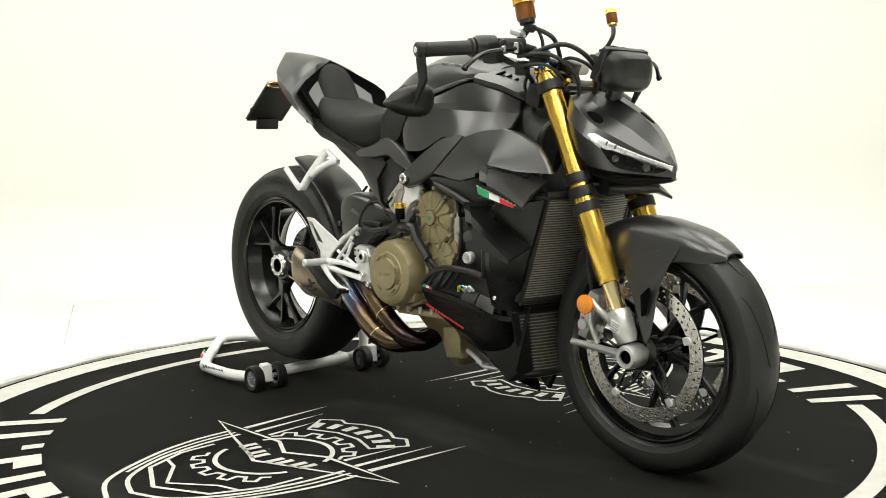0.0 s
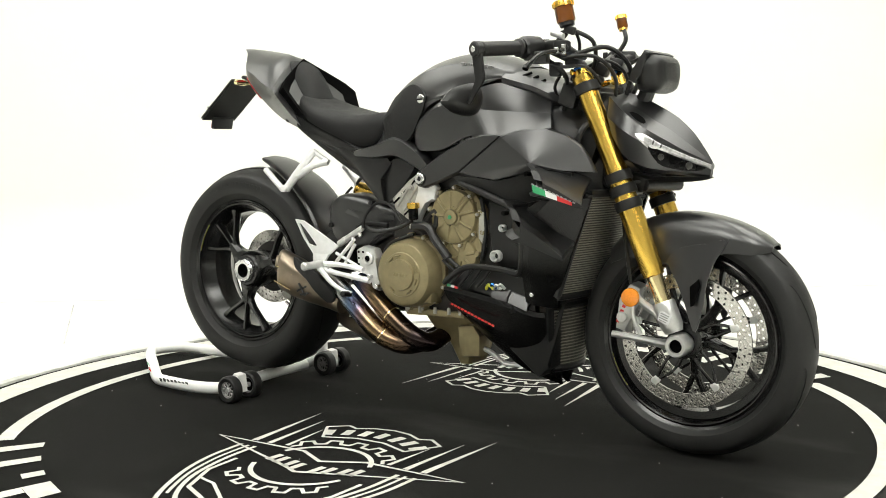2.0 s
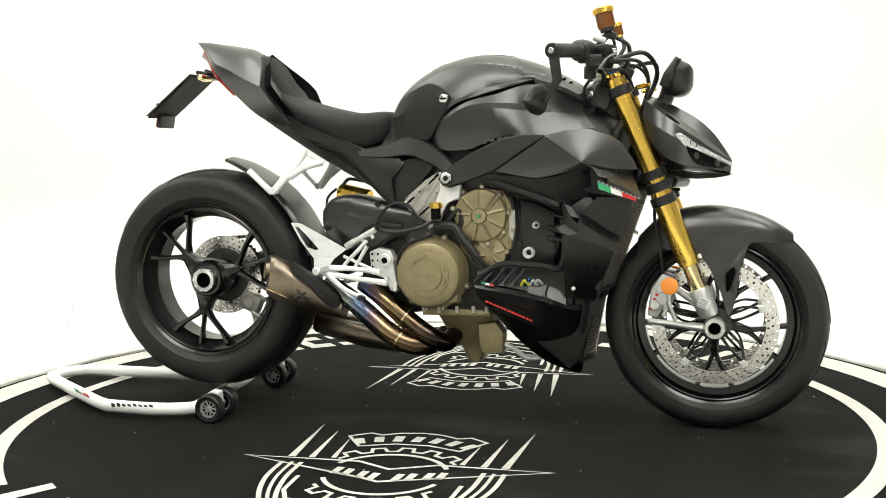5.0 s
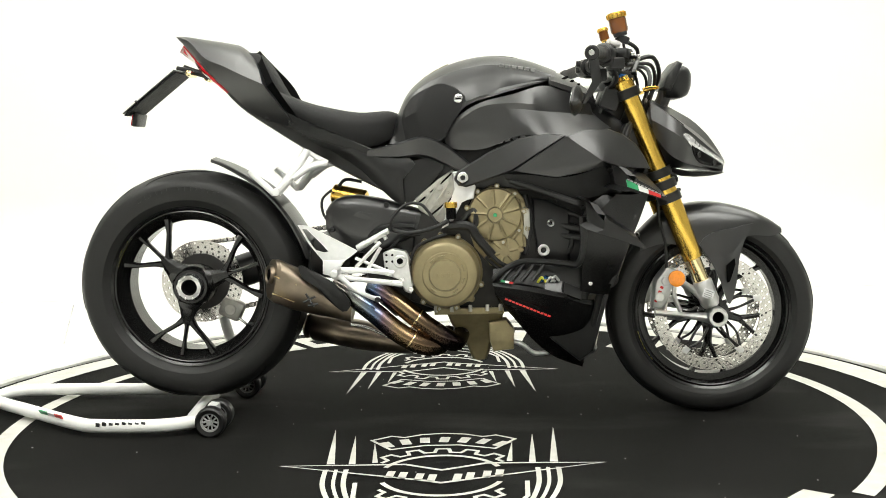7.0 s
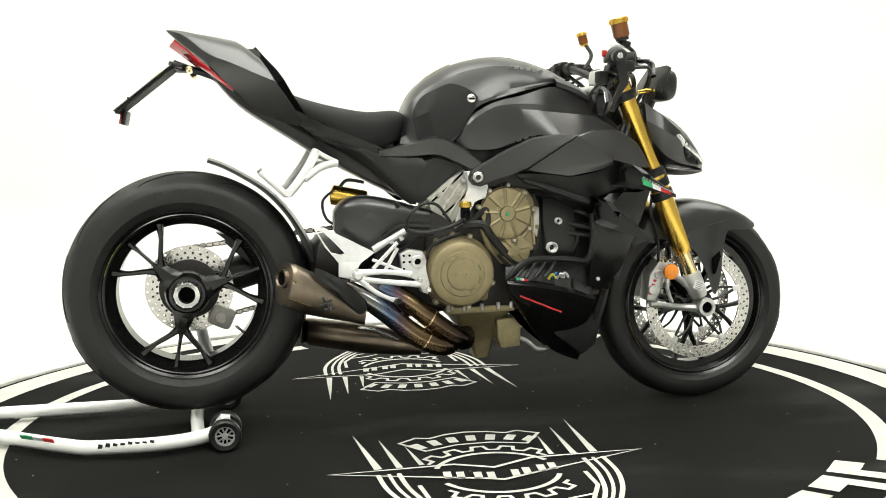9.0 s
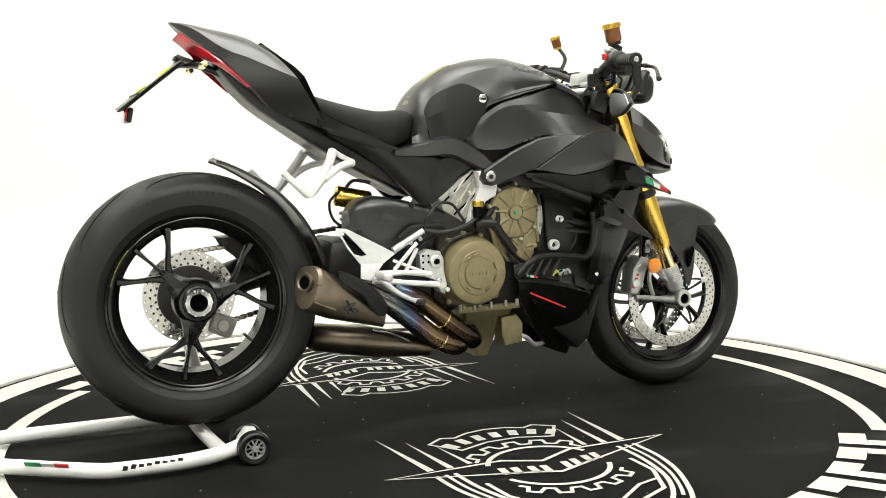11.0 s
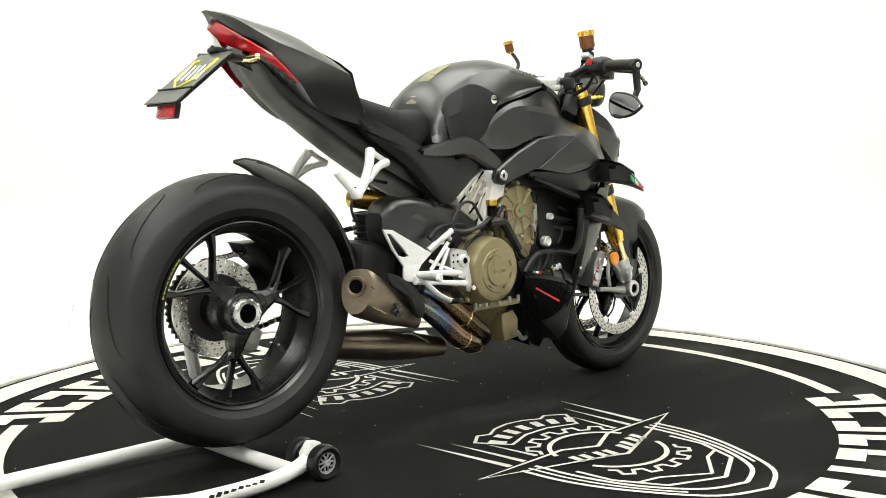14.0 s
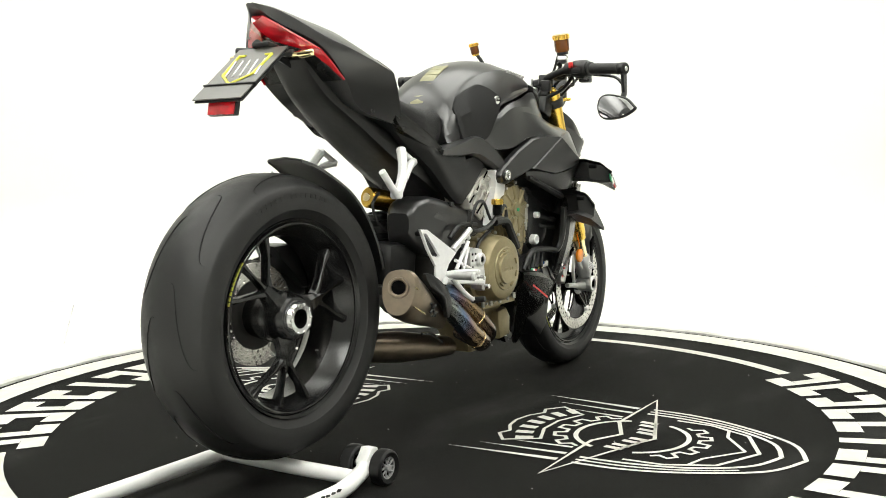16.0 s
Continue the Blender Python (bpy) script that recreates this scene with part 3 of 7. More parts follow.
lathe(bm, [(0.0, -0.06), (0.0225, -0.06), (0.0235, -0.092), (0.0215, -0.092), (0.020, -0.075)], (RX, 0, RZ), n=30)
part("axle_bore", bm, HOLE_BLACK, rear_wheel)
bm = B()
perforated(bm, RX, 0.047, RZ, 0.082, 0.1225, 3, 30, 0.0036, 0.006)
disc = part("brake_disc", bm, STEEL, rear_wheel, "drilled steel brake disc", smooth=False)
bm = B()
lathe(bm, [(0.050, 0.040), (0.074, 0.040), (0.084, 0.043), (0.084, 0.049), (0.050, 0.050)], (RX, 0, RZ), n=40, closed=True)
part("disc_carrier", bm, ENGINE_DARK, disc, "dark disc carrier")
bm = B()
prof = []
for i in range(82):
    a = math.tau * i / 82
    r = 0.106 if i % 2 else 0.113
    prof.append((RX + r * math.cos(a), RZ + r * math.sin(a)))
plate(bm, prof, 0.098, 0.105, 0)
part("sprocket", bm, ENGINE_DARK, rear_wheel, "dark toothed sprocket")
bm = B()
for i in range(9):
    a = math.radians(140 + i * 3.0)
    block(bm, (0.0085, 0.0012, 0.006), Matrix.Translation((RX + 0.2175 * math.cos(a), -0.0815, RZ + 0.2175 * math.sin(a))) @ pose(0, 0, 0, 0, -math.degrees(a) + 90, 0), 0)
part("rim_mark", bm, PRINT_YELLOW, rear_wheel, "yellow printed bars on the rim")
bm = B()
rod(bm, (RX + 0.15, -0.02, RZ - 0.125), (RX + 0.125, -0.03, RZ - 0.10), 0.004, 8)
part("valve", bm, CHROME, rear_wheel)

# front wheel
front_wheel = rim_mesh("front_wheel", FX, FZ, 0.222, 0.096, "black cast alloy front wheel")
tyre("tyre", FX, FZ, FR, 0.122, 0.222, front_wheel, "black front sport tyre")
for i in range(5):
    node = 54 + 72 * i
    bm = B()
    spoke(bm, FX, FZ, [(0.02, node, 0), (0.06, node, 0), (0.10, node, 0)], [0.04, 0.024, 0.02], [0.06, 0.035, 0.026])
    for da in (-15, 15):
        spoke(bm, FX, FZ, [(0.09, node + da * 0.05, 0), (0.14, node + da * 0.6, 0), (0.197, node + da, 0)], [0.014, 0.011, 0.015], [0.024, 0.02, 0.03])
    part("spoke", bm, RIM, front_wheel)
bm = B()
lathe(bm, [(0.014, -0.06), (0.03, -0.058), (0.034, -0.03), (0.032, 0.03), (0.03, 0.058), (0.014, 0.06)], (FX, 0, FZ), n=32, closed=True)
part("hub", bm, RIM, front_wheel)
for s in (-1, 1):
    bm = B()
    y = s * 0.068
    perforated(bm, FX, y, FZ, 0.131, 0.165, 3, 44, 0.0036, 0.005)
    disc = part("brake_disc", bm, STEEL, front_wheel, "drilled floating brake disc", smooth=False)
    for i in range(5):
        a0 = 18 + 72 * i
        bm = B()
        spoke(bm, FX, FZ, [(0.034, a0 - 12, y * 0.86), (0.075, a0 - 6, y * 0.96), (0.128, a0, y)], [0.011, 0.0065, 0.009], [0.006, 0.005, 0.005])
        spoke(bm, FX, FZ, [(0.034, a0 + 24, y * 0.86), (0.085, a0 + 14, y * 0.96), (0.128, a0 + 1, y)], [0.010, 0.006, 0.008], [0.006, 0.005, 0.005])
        part("carrier_arm", bm, RIM, disc)
    bm = B()
    lathe(bm, [(0.026, y - 0.008), (0.044, y - 0.006), (0.044, y + 0.006), (0.026, y + 0.008)], (FX, 0, FZ), n=32, closed=True)
    part("disc_carrier", bm, RIM, disc, "black disc carrier hub")
    for i in range(5):
        a = radians(18 + 72 * i)
        bm = B()
        rod(bm, (FX + 0.132 * math.cos(a), y - 0.006, FZ + 0.132 * math.sin(a)), (FX + 0.132 * math.cos(a), y + 0.006, FZ + 0.132 * math.sin(a)), 0.009, 12)
        block(bm, (0.018, 0.0056, 0.022), Matrix.Translation((FX + 0.128 * math.cos(a), y, FZ + 0.132 * math.sin(a))) @ pose(0, 0, 0, 0, -math.degrees(a) + 90, 0), 0.002, 1)
        part("bobbin", bm, SILVER, disc)
bm = B()
for i in range(8):
    a = math.radians(196 + i * 3.2)
    block(bm, (0.0085, 0.0012, 0.006), Matrix.Translation((FX + 0.2135 * math.cos(a), -0.0455, FZ + 0.2135 * math.sin(a))) @ pose(0, 0, 0, 0, -math.degrees(a) + 90, 0), 0)
part("rim_mark", bm, PRINT_YELLOW, front_wheel, "yellow printed bars on the rim")

# ---- fork ----
FT = Vector((0.524, -0.105, 0.949))
FB = Vector((0.773, -0.105, 0.311))
FDIR = (FB - FT).normalized()


def fpt(k, y=-0.105):
    p = FT + (FB - FT) * k
    return Vector((p.x, y, p.z))


for s in (-1, 1):
    y = 0.105 * s
    bm = B()
    L = (FB - FT).length
    lathe(bm, [(0.0, -0.012), (0.016, -0.012), (0.018, 0.0), (0.0255, 0.002), (0.0255, L * 0.20), (0.0255, L * 0.34), (0.0275, L * 0.38), (0.0275, L * 0.47), (0.029, L * 0.5), (0.029, L * 0.60), (0.0285, L * 0.745), (0.0265, L * 0.755), (0.0265, L * 0.772), (0.02, L * 0.776)], fpt(0, y), FDIR, 32)
    tb = part("fork_tube", bm, GOLD, motorcycle, "gold anodised fork outer tube")
    bm = B()
    lathe(bm, [(0.0205, 0), (0.0215, L * 0.2), (0.02, L * 0.205)], fpt(0.765, y), FDIR, 28)
    part("fork_slider", bm, GOLD_PALE, motorcycle, "shiny pale gold fork slider")
    bm = B()
    for k in (0.40, 0.45, 0.505):
        lathe(bm, [(0.029, -0.013), (0.0335, -0.012), (0.034, 0.0), (0.0335, 0.012), (0.029, 0.013)], fpt(k, y), FDIR, 28, True)
        rod(bm, fpt(k, y) + Vector((0.02, -s * 0.012, 0.02)), fpt(k, y) + Vector((0.034, -s * 0.022, 0.02)), 0.005, 8)
    part("lower_clamp", bm, PLASTIC, motorcycle, "black lower fork clamp bands")
    bm = B()
    lathe(bm, [(0.026, -0.014), (0.033, -0.012), (0.033, 0.012), (0.026, 0.014)], fpt(0.055, y), FDIR, 24, True)
    block(bm, (0.03, 0.05, 0.022), Matrix.Translation(fpt(0.055, y * 0.75)) , 0.004)
    part("upper_clamp", bm, PLASTIC, motorcycle, "black upper fork clamp")
    bm = B()
    rod(bm, fpt(-0.03, y), fpt(-0.012, y), 0.017, 6)
    part("fork_cap", bm, BLUE, motorcycle, "blue anodised fork cap")
    # axle lug with caliper arm
    bm = B()
    lathe(bm, [(0.0, 0), (0.025, 0.0), (0.0275, 0.006), (0.0275, 0.062), (0.022, 0.078)], fpt(0.870, y), FDIR, 24)
    lathe(bm, [(0.0165, -0.028), (0.025, -0.028), (0.028, -0.022), (0.028, 0.022), (0.025, 0.028), (0.0165, 0.028)], (FX, y, FZ - 0.004), n=28, closed=True)
    a = Vector((FX, y, FZ))
    tube(bm, [a + Vector((-0.015, 0, -0.008)), a + Vector((-0.07, -0.006 * s, -0.004)), a + Vector((-0.12, 0.004 * s, 0.004)), a + Vector((-0.172, 0.010 * s, 0.010))], [0.016, 0.0095, 0.0085, 0.008], 10, 4)
    tube(bm, [a + Vector((-0.035, 0, 0.050)), a + Vector((-0.065, 0.0, 0.072)), a + Vector((-0.098, 0.006 * s, 0.096)), a + Vector((-0.112, 0.008 * s, 0.116))], [0.015, 0.010, 0.009, 0.009], 10, 4)
    tube(bm, [a + Vector((-0.112, 0.008 * s, 0.112)), a + Vector((-0.118, 0.006 * s, 0.060)), a + Vector((-0.10, 0.0, 0.012))], 0.0065, 8, 4)
    part("axle_lug", bm, LUG, motorcycle, "silver cast axle lug with caliper arms")
    # Black plug paints the shade inside the axle bore.
    bm = B()
    lathe(bm, [(0.0, -0.010), (0.0155, -0.010), (0.016, -0.022), (0.0155, 0.02), (0.0, 0.02)], (FX, y, FZ - 0.004), n=20)
    part("axle_bore", bm, HOLE_BLACK, motorcycle)
    bm = B()
    cal = [(FX - 0.175, FZ + 0.02), (FX - 0.165, FZ + 0.095), (FX - 0.135, FZ + 0.135), (FX - 0.105, FZ + 0.125), (FX - 0.11, FZ + 0.095), (FX - 0.135, FZ + 0.06), (FX - 0.14, FZ + 0.01)]
    plate(bm, cal, s * 0.062 - 0.032, s * 0.062 + 0.032, 0.008)
    for k in range(2):
        rod(bm, (FX - 0.155 + k * 0.018, s * 0.1, FZ + 0.05 + k * 0.045), (FX - 0.155 + k * 0.018, s * 0.09, FZ + 0.05 + k * 0.045), 0.014, 14)
    c = part("brake_caliper", bm, LUG, motorcycle, "silver radial brake caliper")
    bm = B()
    for k in range(6):
        block(bm, (0.007, 0.002, 0.009), pose(FX - 0.166 + k * 0.0055, s * 0.0955, FZ + 0.04 + k * 0.0125, 0, -66, 0), 0)
    part("caliper_mark", bm, RED, c, "red printed bars")
    bm = B()
    lm = Matrix.Translation(fpt(0.925, y + s * 0.0275)) @ pose(0, 0, 0, 0, 21, 0)
    block(bm, (0.030, 0.0016, 0.026), lm, 0.0005, 1)
    lb = part("lug_label", bm, PRINT_WHITE, motorcycle, "white printed label")
    bm = B()
    for k in range(4):
        block(bm, (0.023 - 0.004 * (k % 2), 0.0012, 0.0026), lm @ pose(-0.001, s * 0.0012, 0.008 - k * 0.0055), 0)
    part("label_bars", bm, PRINT_GREY, lb)
    bm = B()
    cx, cz = (0.667, 0.403)
    lathe(bm, [(0.0, -0.006), (0.016, -0.006), (0.0225, -0.003), (0.023, 0.004), (0.02, 0.006)], (cx, s * 0.135, cz), (0, -s, 0), 28)
    part("side_reflector", bm, AMBER, motorcycle, "round amber reflector")
bm = B()
rod(bm, (FX, -0.095, FZ - 0.004), (FX, 0.095, FZ - 0.004), 0.013, 16)
part("front_axle", bm, SILVER, motorcycle)
# yokes
bm = B()
block(bm, (0.06, 0.2, 0.03), Matrix.Translation(fpt(0.05, 0) + Vector((-0.02, 0, 0.0))) @ pose(0, 0, 0, 0, 21, 0), 0.01)
block(bm, (0.07, 0.2, 0.04), Matrix.Translation(fpt(0.42, 0) + Vector((-0.02, 0, 0))) @ pose(0, 0, 0, 0, 21, 0), 0.012)
tube(bm, [fpt(0.0, 0) + Vector((-0.03, 0, 0.01)), fpt(0.45, 0) + Vector((-0.03, 0, 0))], 0.03, 16, 1)
part("fork_yoke", bm, PLASTIC, motorcycle, "black fork yokes and steering head")
for s in (-1, 1):
    bm = B()
    tube(bm, [fpt(0.46, s * 0.085) + Vector((0, 0, 0)), Vector((0.625, -0.080, 0.585)) * 1 if s < 0 else Vector((0.653, 0.080, 0.575)), Vector((FX - 0.14, s * 0.095, FZ + 0.20)), Vector((FX - 0.135, s * 0.085, FZ + 0.13))], 0.0045, 8, 5)
    part("brake_hose", bm, PLASTIC, motorcycle)

# ---- front mudguard ----
bm = B()
arcz = [(0.579, 0.524), (0.639, 0.579), (0.719, 0.605), (0.795, 0.607), (0.880, 0.588), (0.940, 0.561), (0.980, 0.534)]
drop = (0.05, 0.085, 0.12, 0.12, 0.075, 0.05, 0.016)
wid = (0.06, 0.072, 0.078, 0.078, 0.074, 0.062, 0.035)
S1 = spline([(a, b, 0) for a, b in arcz], 6)
S2 = spline([(d, w, 0) for d, w in zip(drop, wid)], 6)
loops = []
for p, q in zip(S1, S2):
    d, w = q.x, q.y
    half = [(0, 0), (0.35, -0.02), (0.68, -0.10), (0.88, -0.28), (0.97, -0.55), (1.0, -1.0)]
    outl = [(p.x, -f * w, p.y + g * d) for f, g in half]
    inl = [(p.x, -f * (w - 0.004), p.y + g * d - (0.004 if g > -0.9 else 0)) for f, g in half][::-1]
    full = outl + inl
    loops.append([Vector(v) for v in full[:6]] + [Vector(v) for v in full[6:]] + [])
for s in (1, -1):
    L2 = [[Vector((v.x, v.y * s, v.z)) for v in l] for l in loops]
    rings(bm, L2, True, True)
fender = part("front_mudguard", bm, MATTE, motorcycle, "matte black front mudguard")
bm = B()
out = [(0.740, -0.082, 0.493), (0.776, -0.085, 0.525), (0.837, -0.080, 0.536), (0.888, -0.074, 0.547), (0.864, -0.085, 0.503), (0.846, -0.098, 0.449), (0.838, -0.105, 0.386), (0.826, -0.105, 0.336), (0.814, -0.105, 0.329), (0.795, -0.104, 0.387), (0.768, -0.095, 0.446)]
panel(bm, out, 0.004, 0.005, None, 2)
sp = part("mudguard_arm", bm, MATTE, fender, "matte black mudguard side arm")
mirrored(sp, fender)
# Black plate on the arm paints the shaded slot; nothing is cut.
bm = B()
plate(bm, [(0.809, 0.435), (0.830, 0.454), (0.833, 0.438), (0.818, 0.390), (0.811, 0.387)], -0.1125, -0.104, 0.001)
sl = part("arm_slot", bm, HOLE_BLACK, fender, "slot in the mudguard arm, its shade painted black")
mirrored(sl, fender)

# ---- tank, seat and tail ----
BODY = [(0, 0), (0.38, 0.015), (0.70, 0.10), (0.90, 0.27), (1.0, 0.52), (0.98, 0.80), (0.86, 1.0), (0, 1.0)]


def skin(bm, rails, th=0.006, sub=4, cross=1):
    """Sheet over long rails from the top down, each rail smoothed along its length; th is its depth inwards."""
    R_ = [spline(r, sub) if sub > 1 else [Vector(p) for p in r] for r in rails]
    loops = []
    for i in range(len(R_[0])):
        row = [r[i] for r in R_]
        if cross > 1:
            row = spline(row, cross)
        s = -1 if sum(p.y for p in row) < 0 else 1
        loops.append(row + [Vector((p.x, p.y - s * th, p.z)) for p in row[::-1]])
    rings(bm, loops)
    return bm


# tank: roof, shoulder, flank and the seam that runs forwards and up
TANK_TOP = [(-0.112, 0, 0.850), (-0.076, 0, 0.928), (-0.026, 0, 0.974), (0.052, 0, 1.012), (0.149, 0, 1.031), (0.246, 0, 1.021), (0.315, 0, 0.998), (0.345, 0, 0.985)]
TANK_SHOULDER = [(-0.111, -0.060, 0.846), (-0.080, -0.086, 0.905), (-0.030, -0.104, 0.945), (0.045, -0.118, 0.978), (0.142, -0.126, 0.997), (0.242, -0.130, 0.990), (0.311, -0.126, 0.972), (0.343, -0.112, 0.960)]
TANK_FLANK = [(-0.110, -0.090, 0.822), (-0.092, -0.118, 0.850), (-0.050, -0.140, 0.875), (0.020, -0.154, 0.893), (0.105, -0.160, 0.915), (0.205, -0.150, 0.937), (0.285, -0.143, 0.951), (0.330, -0.124, 0.950)]
TANK_FOOT = [(-0.121, -0.120, 0.788), (-0.080, -0.132, 0.789), (-0.033, -0.144, 0.793), (0.028, -0.152, 0.798), (0.088, -0.160, 0.883), (0.177, -0.163, 0.915), (0.277, -0.150, 0.941), (0.325, -0.128, 0.952)]


def tank_body():
    bm = B()
    loops = []
    for a, c, e, u in zip(*[spline(l, 6) for l in (TANK_TOP, TANK_SHOULDER, TANK_FLANK, TANK_FOOT)]):
        right = [a]
        for k in (0.3, 0.55, 0.78, 0.93):
            right.append(a.lerp(c, k) + Vector((0, 0, 0.30 * (a.z - c.z) * math.sin(math.pi * k))))
        right.append(c)
        for k in (0.08, 0.35, 0.7):
            right.append(c.lerp(e, k) + Vector((0, -0.004 * math.sin(math.pi * k), 0)))
        right.append(e)
        right += [e.lerp(u, 0.5) + Vector((0, -0.003, 0)), e.lerp(u, 0.93), u, Vector((u.x, u.y * 0.6, u.z - 0.012))]
        left = [Vector((p.x, -p.y, p.z)) for p in right[1:]][::-1]
        loops.append(right + left)
    rings(bm, loops, True, True)
    return bm


tank = part("fuel_tank", tank_body(), MATTE, motorcycle, "matte black sculpted fuel tank", angle=26)
# rubbery knee pad that follows the flank
bm = B()
SE, FE, FT_ = (spline(l, 6) for l in (TANK_SHOULDER, TANK_FLANK, TANK_FOOT))
pad_top, pad_mid, pad_low = [], [], []
for i in range(7, 24):
    f = (i - 7) / 16
    k = 0.25 + 0.75 * max(0.0, (f - 0.55) / 0.45) ** 1.6 + 0.35 * max(0.0, (0.2 - f) / 0.2) ** 2
    off = Vector((0, -0.0095, 0.0))
    pad_top.append(SE[i].lerp(FE[i], k) + off)
    pad_mid.append(FE[i].lerp(FT_[i], 0.05 if k < 1 else 0.12) + off * 0.9 if k < 0.98 else FE[i].lerp(FT_[i], 0.12) + off)
    pad_low.append(FE[i].lerp(FT_[i], 0.95) + off)
rings(bm, [[a + Vector((0, 0.004, 0.002)), a, b, c, c + Vector((0, 0.012, 0)), b + Vector((0, 0.012, 0)), a + Vector((0, 0.012, 0))] for a, b, c in zip(pad_top, pad_mid, pad_low)])
kp = part("knee_pad", bm, SEAT, tank, "black textured knee pad", angle=30)
mirrored(kp, tank)
# cover below and before the tank
bm = B()
skin(bm, [
    [(0.031, -0.146, 0.795), (0.058, -0.160, 0.849), (0.131, -0.166, 0.894), (0.215, -0.165, 0.914), (0.300, -0.152, 0.937), (0.371, -0.128, 0.923), (0.435, -0.100, 0.885)],
    [(0.032, -0.146, 0.793), (0.058, -0.166, 0.835), (0.131, -0.175, 0.882), (0.215, -0.176, 0.891), (0.299, -0.168, 0.885), (0.377, -0.142, 0.881), (0.437, -0.108, 0.868)],
    [(0.034, -0.146, 0.791), (0.058, -0.167, 0.826), (0.131, -0.176, 0.867), (0.215, -0.172, 0.876), (0.299, -0.168, 0.868), (0.384, -0.146, 0.861), (0.440, -0.112, 0.857)],
    [(0.035, -0.146, 0.788), (0.061, -0.168, 0.801), (0.133, -0.180, 0.824), (0.219, -0.182, 0.838), (0.309, -0.192, 0.830), (0.380, -0.188, 0.828), (0.461, -0.150, 0.838)],
    [(0.037, -0.146, 0.785), (0.068, -0.164, 0.769), (0.145, -0.174, 0.771), (0.233, -0.182, 0.803), (0.322, -0.212, 0.800), (0.372, -0.222, 0.801), (0.481, -0.186, 0.819)]], 0.008, 5, 1)
tc_ = part("tank_cover", bm, MATTE, motorcycle, "matte black creased cover below the tank", angle=22)
mirrored(tc_)
# cap before the tank with three slots
bm = B()
loops = []
for x, ye, ze, zc in [(p.x, p.y, p.z, q.y) for p, q in zip(spline([(0.318, 0.150, 0.952), (0.350, 0.145, 0.942), (0.395, 0.128, 0.927), (0.430, 0.108, 0.908), (0.450, 0.085, 0.895)], 4), spline([(0, 0.992, 0), (0, 0.980, 0), (0, 0.958, 0), (0, 0.936, 0), (0, 0.915, 0)], 4))]:
    right = [Vector((x, -ye * k, zc + (ze - zc) * k ** 2.2)) for k in (0, 0.3, 0.55, 0.75, 0.9, 1.0)] + [Vector((x, -ye, ze - 0.012)), Vector((x, -ye * 0.8, ze - 0.03))]
    loops.append(right + [Vector((p.x, -p.y, p.z)) for p in right[1:]][::-1])
rings(bm, loops)
capn = part("tank_nose_cover", bm, MATTE, motorcycle, "matte black cover before the tank", angle=40)
# Solid black blocks on the cover paint the shade of its slots.
for s in (-1, 1):
    for i in range(3):
        bm = B()
        x = 0.362 + i * 0.017
        y = 0.100 - 0.006 * i
        block(bm, (0.006, 0.034, 0.006), Matrix.Translation((x, s * y, 0.958 - 0.010 * i)) @ pose(0, 0, 0, s * -22, 26, s * 34), 0.001, 1)
        part("cover_slot", bm, HOLE_BLACK, capn, "slot in the cover, its shade painted black")
# frame arm and faceted side fairing
FA, FB_ = (0.214, -0.204, 0.709), (0.356, -0.226, 0.801)
def chamfered(rail_top, rail_low, inset, depth):
    """Two edge rails become four: the outer pair set back, the inner pair carries a flat face."""
    top, low = [Vector(p) for p in rail_top], [Vector(p) for p in rail_low]
    t2 = [a_.lerp(b_, min(0.4, inset / max((b_ - a_).length, 1e-4))) for a_, b_ in zip(top, low)]
    l2 = [b_.lerp(a_, min(0.4, inset / max((b_ - a_).length, 1e-4))) for a_, b_ in zip(top, low)]
    back = Vector((0, depth, 0))
    return [[p + back for p in top], t2, l2, [p + back for p in low]]


bm = B()
skin(bm, chamfered(
    [(0.058, -0.184, 0.694), (0.066, -0.185, 0.710), (0.085, -0.186, 0.722), (0.150, -0.189, 0.760), (0.235, -0.194, 0.797), (0.300, -0.206, 0.808), (0.352, -0.224, 0.803)],
    [(0.058, -0.184, 0.686), (0.068, -0.185, 0.672), (0.090, -0.186, 0.667), (0.150, -0.194, 0.686), FA, (0.290, -0.217, 0.758), FB_], 0.005, 0.006), 0.016, 1, 1)
fa = part("frame_cover", bm, MATTE, motorcycle, "matte black flat frame arm cover", angle=20)
mirrored(fa)
# side fairing: flat facets that meet in one ridge point
bm = B()
ridge = Vector((0.452, -0.240, 0.732))
rim_pts = [Vector(p) for p in (FA, FB_, (0.405, -0.216, 0.815), (0.468, -0.194, 0.819), (0.512, -0.180, 0.803), (0.550, -0.168, 0.776), (0.572, -0.164, 0.744), (0.590, -0.164, 0.708), (0.520, -0.205, 0.714), (0.455, -0.232, 0.716), (0.395, -0.226, 0.702), (0.330, -0.217, 0.690), (0.270, -0.211, 0.699))]
fan = [[ridge.lerp(p, k) for p in rim_pts] for k in (0.02, 0.5, 0.97)]
rings(bm, [[p + Vector((0, 0.012, 0)) for p in rim_pts], [p + Vector((0, 0.004, 0)) for p in rim_pts]] + fan[::-1])
ff = part("side_fairing", bm, MATTE, motorcycle, "matte black faceted side fairing", angle=19)
mirrored(ff)
bm = B()
